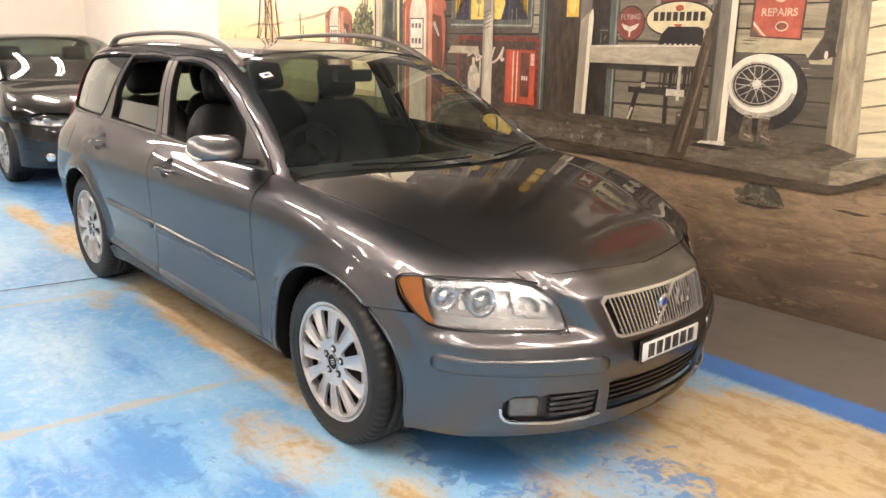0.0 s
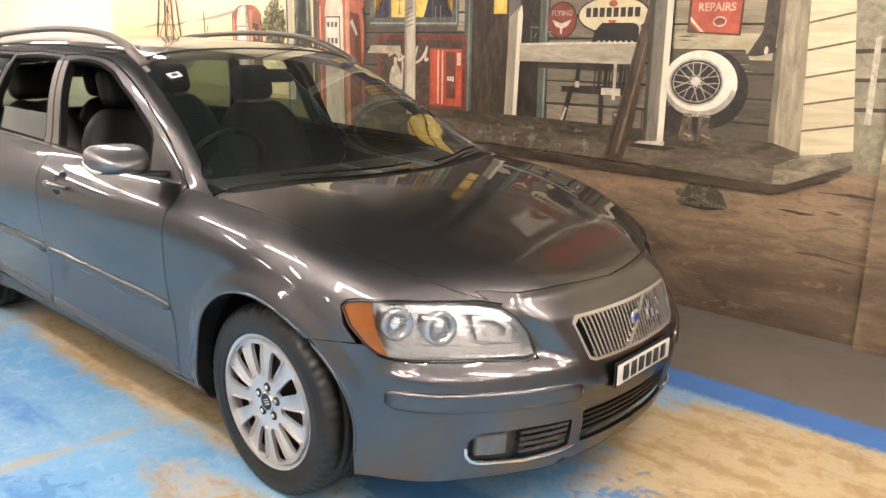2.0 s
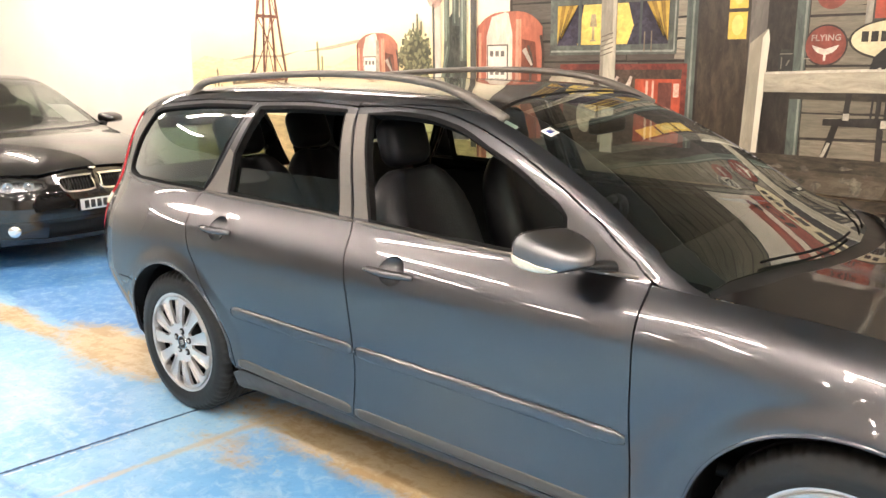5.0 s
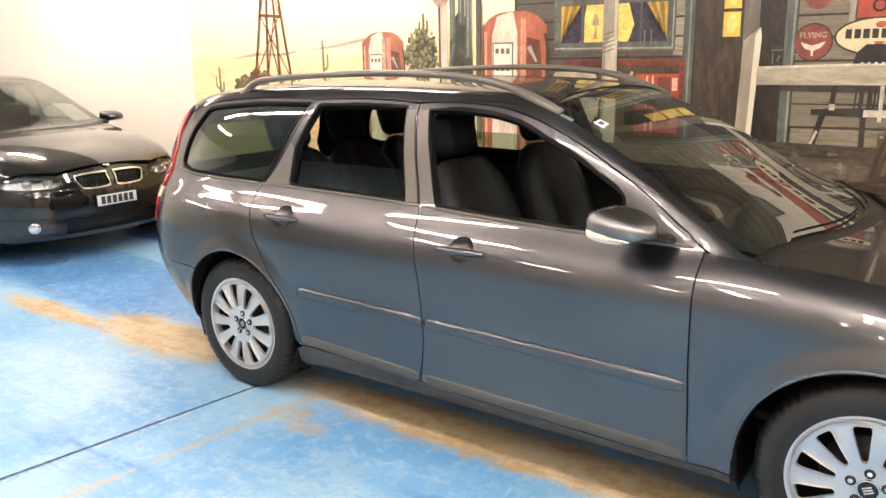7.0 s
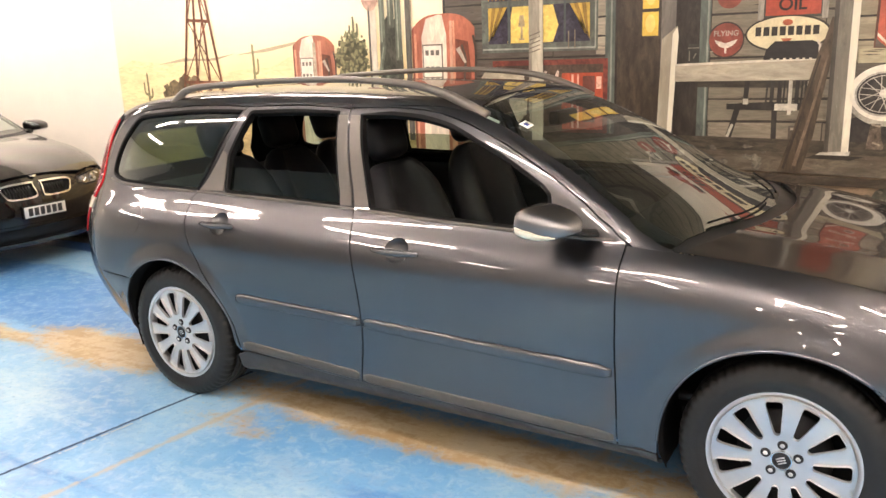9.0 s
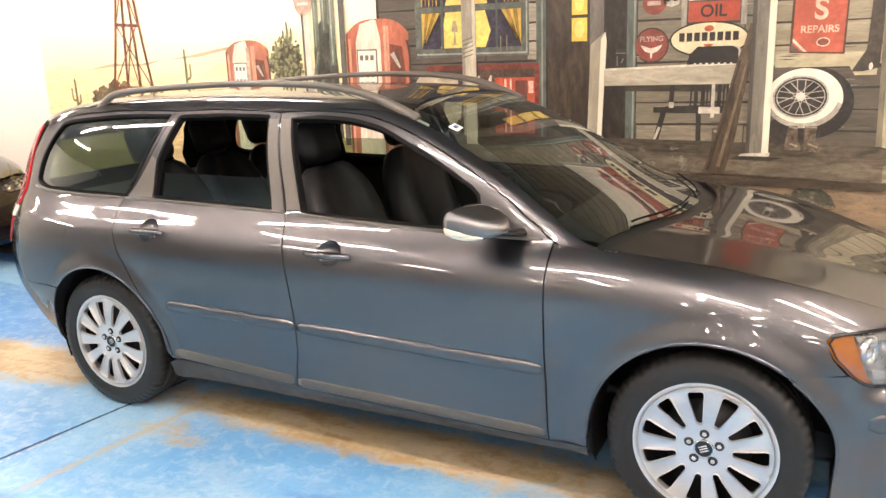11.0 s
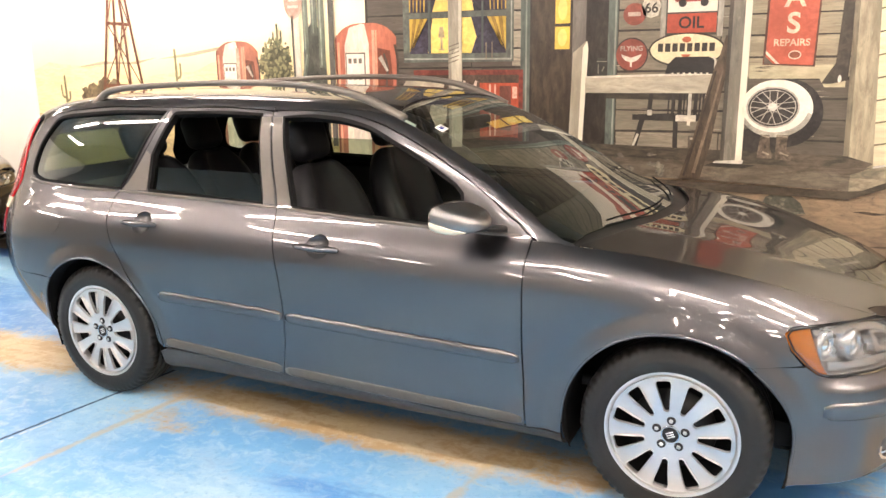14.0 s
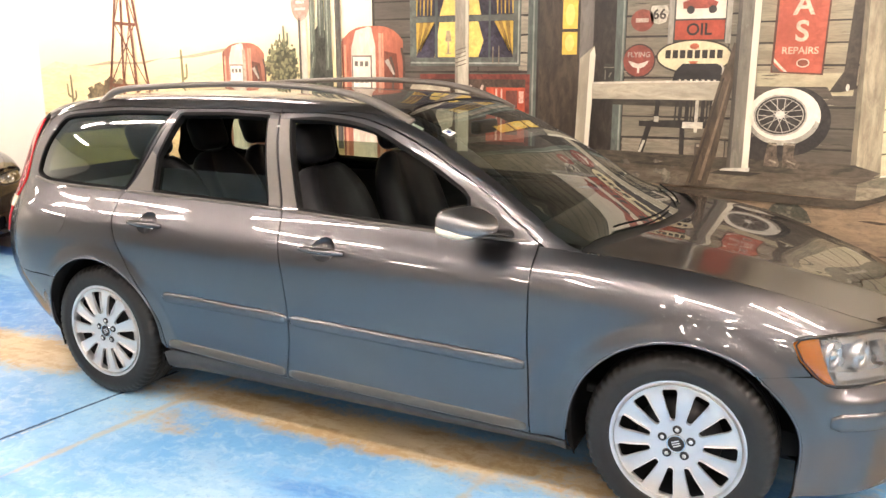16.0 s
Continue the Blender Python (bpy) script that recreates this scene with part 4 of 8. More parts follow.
# grille: dark back, upright bars, bright frame, slanted bar and badge
on_bumper("grille_back", panel_bm(nose, nose_poly(shrink(GRILLE, -0.01)), (), 0.14, 7.0, 0.0, -0.030), M_LINER)
on_bumper("grille_frame", panel_bm(nose, nose_poly(shrink(GRILLE, -0.003)), [nose_poly(shrink(GRILLE, 0.006))], 0.10, 7.0, 0.03, 0.006), M_BRIGHT, "chrome grille surround")
for i in range(27):
    u = (i + 1) / 28
    y0, y1 = -0.245 + 0.49 * u, -0.272 + 0.544 * u
    bar = [(y0 - 0.0030, 0.520), (y0 + 0.0030, 0.520), (y1 + 0.0030, 0.637), (y1 - 0.0030, 0.637)]
    on_bumper("grille_bar", panel_bm(nose, nose_poly(bar), (), 0.14, 7.0, 0.007, 0.001), M_BRIGHT)
slant = [(-0.090, 0.517), (-0.070, 0.517), (0.090, 0.641), (0.070, 0.641)]
on_bumper("grille_slant", panel_bm(nose, nose_poly(slant), (), 0.14, 7.0, 0.014, 0.008), M_BRIGHT)
badge = lathe_bm([(0.0, -0.008), (0.024, -0.008), (0.027, -0.005), (0.027, 0.0)], 28)
bmesh.ops.transform(badge, matrix=Matrix.Translation((nose(8, 0.590).x + 0.003, -0.008, 0.590)) @ Matrix.Rotation(radians(90), 4, "Z"), verts=badge.verts)
badge_ob = on_bumper("badge", badge, M_CHROME, "round badge in chrome and blue")
eye = lathe_bm([(0.0, -0.004), (0.016, -0.004), (0.018, 0.002)], 24)
bmesh.ops.transform(eye, matrix=Matrix.Translation((nose(8, 0.590).x + 0.0085, -0.008, 0.590)) @ Matrix.Rotation(radians(90), 4, "Z"), verts=eye.verts)
cp("badge_centre", eye, M_BLUE, badge_ob)
# lower intake
on_bumper("intake_back", panel_bm(nose, nose_poly(shrink(INTAKE, -0.008)), (), 0.14, 7.0, 0.0, -0.05), M_TRIM)
for z in (0.268, 0.290, 0.312, 0.334, 0.354):
    on_bumper("intake_slat", panel_bm(nose, nose_poly([(-0.268, z), (0.268, z), (0.268, z + 0.009), (-0.268, z + 0.009)]), (), 0.14, 7.0, 0.03, -0.014), M_TRIM)


def number_plate(place, turn, width, height, marks, owner, sign=1):
    """A plate with plain bars where its characters would be; it faces +x before turning."""
    e = Matrix.Translation(place) @ Matrix.Rotation(radians(turn), 4, "Z")
    bm = box_bm((-0.006, -width / 2 - 0.008, -height / 2 - 0.008), (0.0, width / 2 + 0.008, height / 2 + 0.008), 0.003)
    bmesh.ops.transform(bm, matrix=e, verts=bm.verts)
    frame_ob = cp("plate_frame", bm, M_TRIM, owner)
    bm = box_bm((0.0, -width / 2, -height / 2), (0.004, width / 2, height / 2), 0.002)
    bmesh.ops.transform(bm, matrix=e, verts=bm.verts)
    plate = cp("number_plate", bm, M_PLATE, owner, "white plate with dark bars for characters")
    w = width * 0.86 / marks
    for i in range(marks):
        y = -width * 0.43 + w * (i + 0.5)
        bm = box_bm((0.004, y - w * 0.36, -height * 0.36), (0.0055, y + w * 0.36, height * 0.36))
        bmesh.ops.transform(bm, matrix=e, verts=bm.verts)
        cp("plate_bar", bm, M_INK, plate)


number_plate((0.862, -0.010, 0.456), 0, 0.334, 0.066, 6, bumper)

# headlamps
LAMP = [(1.54, 0.698), (1.60, 0.652), (1.84, 0.602), (2.04, 0.577), (2.30, 0.565), (2.7, 0.558), (3.2, 0.555), (4.0, 0.551), (4.8, 0.543), (5.0, 0.546), (5.04, 0.56), (5.0, 0.608), (4.83, 0.652), (4.56, 0.686), (4.2, 0.699), (3.4, 0.709), (2.6, 0.714), (1.9, 0.717), (1.66, 0.713)]


def grown(poly, d):
    """Moves an outline of the nose outwards by d metres."""
    out = []
    cx = sum(p[0] for p in poly) / len(poly)
    cz = sum(p[1] for p in poly) / len(poly)
    for i, (x, z) in enumerate(poly):
        a, b = poly[i - 1], poly[(i + 1) % len(poly)]
        n = Vector(((b[1] - a[1]), (a[0] - b[0]) * 0.16)).normalized()
        if n.dot(Vector(((x - cx) * 0.16, z - cz))) < 0:
            n = -n
        out.append((x + n[0] * d / 0.16, z + n[1] * d))
    return out


def mirror_pair(name, bm, mat, label, owners):
    other = mirrored(bm)
    return [cp(name, b, mat, o, label) for b, o in zip((bm, other), owners)]


back_bm = panel_bm(nose, grown(LAMP, 0.004), (), 0.14, 7.0, 0.0, -0.050)
lamps = both("headlamp", back_bm, M_REFLECTOR, "clear headlamp with amber corner and twin bowls")
mirror_pair("lamp_wall", panel_bm(nose, grown(LAMP, 0.006), [grown(LAMP, -0.002)], 0.14, 7.0, 0.055, -0.002), M_REFLECTOR, "", lamps)
mirror_pair("gasket", panel_bm(nose, grown(LAMP, 0.004), [grown(LAMP, -0.001)], 0.07, 7.0, 0.012, 0.0075), M_TRIM, "", lamps)
amber = [(1.48, 0.700), (1.54, 0.650), (1.79, 0.600), (2.00, 0.573), (2.28, 0.563), (2.16, 0.60), (2.10, 0.65), (2.14, 0.715), (1.9, 0.717), (1.64, 0.714)]
mirror_pair("amber_corner", panel_bm(nose, amber, (), 0.08, 7.0, 0.02, 0.003), M_AMBER, "amber indicator lens", lamps)
bridge = [(2.3, 0.706), (2.34, 0.688), (3.2, 0.682), (4.1, 0.672), (4.75, 0.640), (4.9, 0.612), (4.9, 0.64), (4.55, 0.680), (4.2, 0.692), (3.4, 0.700)]
mirror_pair("lamp_brow", panel_bm(nose, bridge, (), 0.14, 7.0, 0.03, -0.012), M_REFLECTOR, "", lamps)
for t, z, r, d in ((2.62, 0.648, 0.047, 0.050), (3.42, 0.632, 0.050, 0.050)):
    base = nose(t, z)
    a, b = nose(t - 0.05, z), nose(t + 0.05, z)
    out = Vector((b.y - a.y, a.x - b.x, 0)).normalized()
    if out.x < 0:
        out = -out
    out = (out * 0.75 + Vector((1, 0, 0)) * 0.5).normalized()
    turn = Matrix.Translation(base - out * 0.026) @ Vector((0, -1, 0)).rotation_difference(out).to_matrix().to_4x4()
    ring = lathe_bm([(r * 0.60, 0.05), (r * 0.62, -0.002), (r * 0.80, -0.012), (r * 1.02, -0.010), (r * 1.06, 0.004), (r * 1.06, 0.06)], 32)
    bmesh.ops.transform(ring, matrix=turn, verts=ring.verts)
    mirror_pair("lamp_ring", ring, M_REFLECTOR, "", lamps)
    bowl = lathe_bm([(0.0, -0.014), (r * 0.35, -0.010), (r * 0.58, 0.002), (r * 0.62, 0.02)], 28)
    bmesh.ops.transform(bowl, matrix=turn, verts=bowl.verts)
    mirror_pair("lamp_bowl", bowl, M_CHROME if r < 0.05 else M_REFLECTOR, "", lamps)
block = [(4.00, 0.600), (4.62, 0.588), (4.76, 0.625), (4.52, 0.662), (4.04, 0.668)]
mirror_pair("lamp_block", panel_bm(nose, block, [[(4.12, 0.612), (4.55, 0.602), (4.62, 0.626), (4.46, 0.650), (4.14, 0.655)]], 0.14, 7.0, 0.03, -0.016), M_REFLECTOR, "", lamps)
mirror_pair("lamp_shelf", panel_bm(nose, [(2.5, 0.575), (3.4, 0.566), (4.8, 0.556), (4.86, 0.580), (4.0, 0.586), (3.0, 0.590), (2.5, 0.598)], (), 0.14, 7.0, 0.03, -0.022), M_REFLECTOR, "", lamps)
mirror_pair("lens", panel_bm(nose, grown(LAMP, -0.003), (), 0.14, 7.0, 0.0, 0.0065), M_LENS, "clear plastic lens", lamps)

# ---- side details ----
def side_panel(name, points, lift, mat, thick=0.012, label="", step=0.04):
    return both(name, panel_bm(ESTATE, [Z(*p) for p in points], (), step, 0.11, thick, lift), mat, label)


def side_bar(x0, x1, z0, z1):
    pts = [ESTATE(*Z(x0 + (x1 - x0) * i / 40, z0 + (z1 - z0) * i / 40)) for i in range(41)]
    both("side_trim", bar_bm(pts, 0.014, 0.023), M_PAINT, "body coloured rubbing strip")


side_bar(-0.532, -1.542, 0.511, 0.535)
side_bar(-1.558, -2.225, 0.536, 0.548)


def foot_bar(x0, x1, z0, z1):
    pts = [ESTATE(*Z(x0 + (x1 - x0) * i / 40, z0 + (z1 - z0) * i / 40)) for i in range(41)]
    both("door_foot", bar_bm(pts, 0.0045, 0.020), M_FOOT, "satin grey strip along the door foot")


foot_bar(-0.526, -1.570, 0.271, 0.293)
foot_bar(-1.588, -2.222, 0.296, 0.326)


def gap_x(z):
    """Where the cut between the doors stands at a height."""
    for (x0, z0), (x1, z1) in zip(b_gap, b_gap[1:]):
        if z0 <= z <= z1:
            return x0 + (x1 - x0) * (z - z0) / (z1 - z0)
    return b_gap[-1][0]


heights = [0.978 + 0.345 * i / 8 for i in range(9)]
post_f = [(-1.556 - 0.112 * ((z - 0.97) / 0.356), z) for z in heights] + [(gap_x(z) + 0.005, z) for z in heights[::-1]]
post_r = [(gap_x(z) - 0.010, z) for z in heights] + [(-1.697 - 0.079 * ((z - 0.976) / 0.359), z) for z in heights[::-1]]
side_panel("pillar_cover", post_f, 0.0025, M_PILLAR, 0.006, "satin brown grey door pillar cover", 0.03)
side_panel("pillar_cover", post_r, 0.0025, M_PILLAR, 0.006, "satin brown grey door pillar cover", 0.03)
side_panel("pillar_cover", [(-2.353, 0.993), (-2.353, 1.150), (-2.380, 1.166), (-2.452, 1.048), (-2.500, 0.990)], 0.0025, M_PILLAR, 0.006, "satin brown grey corner plate of the rear door", 0.03)
for line in (((-0.56, 0.936), (-0.778, 0.938), (-1.20, 0.949), (-1.612, 0.966)), ((-1.628, 0.967), (-2.00, 0.977), (-2.515, 0.984)), ((-2.545, 0.983), (-3.0, 0.986), (-3.20, 1.0))):
    pts = [ESTATE(*Z(x, z)) for x, z in smooth_path(list(line), 10)]
    both("belt_strip", bar_bm(pts, 0.005, 0.0065), M_FRAME, "thin satin strip under the side windows")
side_panel("glass", [(-1.69, 0.96), (-2.35, 0.96), (-2.352, 1.10), (-1.733, 1.098)], -0.018, M_DARKGLASS, 0.004, "half lowered rear door glass", 0.02)
both("quarter_glass", panel_bm(ESTATE, [Z(*p) for p in window_q], (), 0.025, 0.11, 0.0, -0.008), M_DARKGLASS, "green tinted fixed rear side glass")
border = [(-2.375 + (x + 2.318) * 0.845, 1.004 + (z - 0.992) * 0.875) for x, z in window_q]
both("glass_border", panel_bm(ESTATE, [Z(*p) for p in window_q], [[Z(*p) for p in border]], 0.025, 0.11, 0.0, -0.012), M_LINER, "black printed border of the fixed glass")
FUEL = arc(-2.90, 0.845, 0.075, 0, 345, 23)
both("fuel_flap", panel_bm(ESTATE, [Z(x, z) for x, z in FUEL], (), 0.03, 0.11, 0.004, 0.0015), M_PAINT)
for x0, x1, z in HANDLES:
    bowl = bmesh.new()
    rings = []
    for q in (1.03, 0.97, 0.86, 0.70, 0.50, 0.26):
        deep = 0.003 + 0.034 * (1 - min(q, 1.0) ** 2.2)
        rings.append([bowl.verts.new(ESTATE(*Z(*p)) + Vector((0, deep, 0))) for p in cup_ring(x0, x1, z, q)])
    for r0, r1 in zip(rings, rings[1:]):
        for i in range(len(r0)):
            bowl.faces.new((r0[i - 1], r0[i], r1[i], r1[i - 1]))
    bowl.faces.new(rings[-1])
    both("handle_recess", bowl, M_PAINT)
    grip = []
    for i in range(9):
        u = i / 8
        p = ESTATE(*Z(x1 + (x0 - x1) * u, z - 0.010 + 0.004 * math.sin(math.pi * u)))
        grip.append((p.x, p.y - 0.012 - 0.024 * math.sin(math.pi * min(1, max(0, u * 1.2 - 0.1))), p.z + 0.004))
    both("door_handle", tube_bm(grip, [0.010, 0.014, 0.0155, 0.016, 0.016, 0.016, 0.0155, 0.014, 0.010], 10, None, 0.85), M_PAINT, "body coloured bar handle")

# door mirrors
def mirror_shell(s, a):
    """The mirror's housing: s runs from its flat back (0) to the rounded front (1), a round its section."""
    s = min(0.9995, max(0.0, s))
    hz = 0.056 * (1 - s ** 2.3) ** 0.55 * (0.93 + 0.07 * min(1.0, s * 6))
    hy = 0.108 * (1 - s ** 3.0) ** 0.5 * (0.95 + 0.05 * min(1.0, s * 6))
    c, d = math.cos(a), math.sin(a)
    y = -math.copysign(abs(c) ** 0.50, c) * hy
    z = math.copysign(abs(d) ** 0.62, d) * hz * (1.0 if d > 0 else 0.82)
    return MIRROR_TURN @ Vector((-0.070 + 0.170 * s, y, z - 0.012 * s - 0.10 * y * 0.12))


MIRROR_AT = Vector((-0.728, -0.900, 1.011))
MIRROR_TURN = Matrix.Translation(MIRROR_AT) @ Matrix.Rotation(radians(-14), 4, "Z")


def door_mirror():
    bm = bmesh.new()
    rings = [[bm.verts.new(mirror_shell(s, 2 * math.pi * j / 32)) for j in range(32)] for s in [1 - (1 - i / 16) ** 1.6 for i in range(17)]]
    for r0, r1 in zip(rings, rings[1:]):
        for j in range(32):
            bm.faces.new((r0[j], r0[(j + 1) % 32], r1[(j + 1) % 32], r1[j]))
    bm.faces.new(rings[0])
    bm.faces.new(rings[-1])
    bmesh.ops.recalc_face_normals(bm, faces=bm.faces)
    return bm


bm = door_mirror()
# caps take the lightened grey in place of reflected lamp light
mirrors = both("door_mirror", bm, M_CAP_LIT, "grey door mirror with clear side indicator")
# the far mirror is folded back against its door
FOLD = Matrix.Translation((-0.640, 0.800, 0)) @ Matrix.Rotation(radians(62), 4, "Z") @ Matrix.Translation((0.640, -0.800, 0))
lens_line = [(0.02, -0.02), (0.02, -0.62), (0.30, -0.72), (0.62, -0.74), (0.80, -0.58), (0.72, -0.28), (0.40, -0.06)]
bm = panel_bm(mirror_shell, lens_line, (), 0.03, 0.6, 0.004, 0.003, False, False)
bmesh.ops.recalc_face_normals(bm, faces=bm.faces)
mirror_pair("indicator", bm, M_WHITELENS, "clear side indicator", mirrors)
mirror_pair("mirror_arm", tube_bm([MIRROR_AT + Vector((0.0, 0.02, -0.038)), MIRROR_AT + Vector((0.05, 0.07, -0.044)), MIRROR_AT + Vector((0.105, 0.125, -0.050))], [0.022, 0.024, 0.030], 12, None, 0.42), M_TRIM, "", mirrors)
bm = box_bm((-0.0725, -0.088, -0.034), (-0.0695, 0.088, 0.042), 0.001)
bmesh.ops.transform(bm, matrix=Matrix.Translation(MIRROR_AT) @ Matrix.Rotation(radians(-14), 4, "Z"), verts=bm.verts)
mirror_pair("mirror_glass", bm, M_CHROME, "", mirrors)
mirrors[1].matrix_basis = FOLD
side_panel("mirror_sail", [(-0.560, 0.938), (-0.774, 0.944), (-0.800, 1.064), (-0.822, 1.090), (-0.835, 1.112), (-0.70, 1.034), (-0.60, 0.964)], 0.003, M_SILL, 0.006, "dark plastic corner plate of the mirror", 0.03)

# inspection label inside the screen
label_at = Matrix.Translation((-0.990, -0.515, 1.285)) @ Vector((0, 0, 1)).rotation_difference(Vector((0.42, -0.165, 0.893))).to_matrix().to_4x4()
bm = box_bm((-0.020, -0.026, 0.0), (0.020, 0.026, 0.0012))
bmesh.ops.transform(bm, matrix=label_at, verts=bm.verts)
screen_label = cp("screen_label", bm, M_PAPER, None, "small white label on the screen")
bm = box_bm((-0.010, -0.012, 0.0012), (0.008, 0.014, 0.002))
bmesh.ops.transform(bm, matrix=label_at, verts=bm.verts)
cp("label_mark", bm, M_BLUE, screen_label)
# roof rails
rail_pts = smooth_path([(-2.86, -0.548, 1.345), (-2.78, -0.543, 1.408), (-2.60, -0.540, 1.440), (-2.05, -0.540, 1.462), (-1.60, -0.540, 1.450), (-1.35, -0.545, 1.410), (-1.20, -0.556, 1.352), (-1.13, -0.560, 1.318)], 5)
n = len(rail_pts)
radii = [0.023 - 0.008 * math.sin(math.pi * min(1, 1.15 * i / (n - 1))) for i in range(n)]
both("roof_rail", tube_bm(rail_pts, radii, 12, None, 0.9), M_FRAME, "satin grey roof rail")
# wipers
low_x = Curve([(k, x) for x, k in screen_low])
for k0, k1 in ((9.3, 11.1), (11.5, 13.0)):
    pts = [ESTATE(low_x(k0 + (k1 - k0) * i / 12) - 0.018 - 0.022 * (i / 12), k0 + (k1 - k0) * i / 12) + Vector((0, 0, 0.009)) for i in range(13)]
    cp("wiper", tube_bm(pts, 0.004, 6), M_LINER)

# tail lamps, rear bumper and tailgate
tail = [Z(-3.30, 1.118), Z(-3.305, 0.98), Z(-3.345, 0.90), Z(-3.395, 0.72), Z(-3.44, 0.70), Z(-3.48, 0.80), Z(-3.46, 1.0), Z(-3.40, 1.16), (-3.33, 8.0), (-3.285, 8.05)]
tails = both("tail_lamp", panel_bm(ESTATE, tail, (), 0.03, 0.11, 0.008, 0.006), M_RED, "tall red tail lamp with clear band")
mirror_pair("clear_band", panel_bm(ESTATE, [Z(-3.34, 0.895), Z(-3.355, 0.845), Z(-3.47, 0.84), Z(-3.475, 0.88)], (), 0.03, 0.11, 0.02, 0.010), M_WHITELENS, "", tails)
both("tail_trim", panel_bm(ESTATE, tail, (), 0.06, 0.11, 0.0, -0.014), M_LINER)
rear_b = [Z(-3.50, 0.262), Z(-3.36, 0.248), Z(-3.18, 0.228), Z(-3.0, 0.208)] + [Z(x, z) for x, z in arc(-2.634, 0.308, R_ARCH, 196, 138.5, 9)] + [Z(-3.12, 0.556), Z(-3.39, 0.580), Z(-3.50, 0.584)]
both("rear_bumper", panel_bm(ESTATE, rear_b), M_PAINT)


def back_face(y, z):
    return Vector((-3.50 - 0.10 * (1 - (y / 0.66) ** 2) * max(0.0, 1.0 - ((z - 0.55) / 0.75) ** 2), y, z))


ring_r = [ESTATE(-3.50, k * 0.5) for k in range(0, 45)]
gate = [(p.y, p.z) for p in ring_r]
gate_window = [(-0.40, 0.97), (0.40, 0.97), (0.36, 1.17), (-0.36, 1.17)]
tailgate = cp("tailgate", panel_bm(back_face, gate, [gate_window], 0.08, 1.0, 0.01, 0.0, True), M_PAINT)
cp("rear_screen", panel_bm(back_face, gate_window, (), 0.1, 1.0, 0.0, 0.0, True), M_DARKGLASS, tailgate)
roof_tail = [(-3.30, 8.28), (-3.50, 8.28), (-3.50, 13.72), (-3.30, 13.72), (-3.345, 11.0)]
cp("roof_spoiler", panel_bm(ESTATE, roof_tail), M_PAINT)

# arches, underbody and wheels
for cx in (0.0, -2.634):
    bm = bmesh.new()
    brim = []
    for a in range(-12, 197, 8):
        x, z = cx + (R_ARCH - 0.001) * math.cos(radians(a)), 0.308 + (R_ARCH - 0.001) * math.sin(radians(a))
        p = nose(nose_t(x=x), z) if x > 0.26 else ESTATE(*Z(x, z))
        brim.append(((x, p.y + 0.006, z), (x, -0.80, z)))
    rows = [[bm.verts.new(b[i]) for b in brim] for i in (0, 1)]
    deep = []
    for r, y in ((R_ARCH, -0.802), (R_ARCH + 0.012, -0.79), (R_ARCH + 0.014, -0.50), (0.02, -0.48)):
        deep.append([bm.verts.new((cx + r * math.cos(radians(a)), y, 0.308 + r * math.sin(radians(a)))) for a in range(-20, 201, 10)])
    for r0, r1 in [rows] + list(zip(deep, deep[1:])):
        for i in range(len(r0) - 1):
            bm.faces.new((r0[i], r1[i], r1[i + 1], r0[i + 1]))
    both("arch_liner", bm, M_LINER)
for cx, spans in ((0.0, ((181, 53), (47, -6))), (-2.634, ((136, 5), (183, 141)))):
    for a0, a1 in spans:
        ring = arc(cx, 0.308, R_ARCH, a0, a1, 40)
        if cx == 0.0 and a0 < 90:
            lip_line = [nose(nose_t(x=x), z) for x, z in ring]
        else:
            lip_line = [ESTATE(*Z(x, z)) for x, z in ring]
        both("arch_lip", tube_bm([p + Vector((0, 0.002, 0)) for p in lip_line], 0.0055, 8), M_PAINT)
cp("underbody", box_bm((-3.00, -0.50, 0.16), (0.62, 0.50, 0.30), 0.03), M_TRIM)


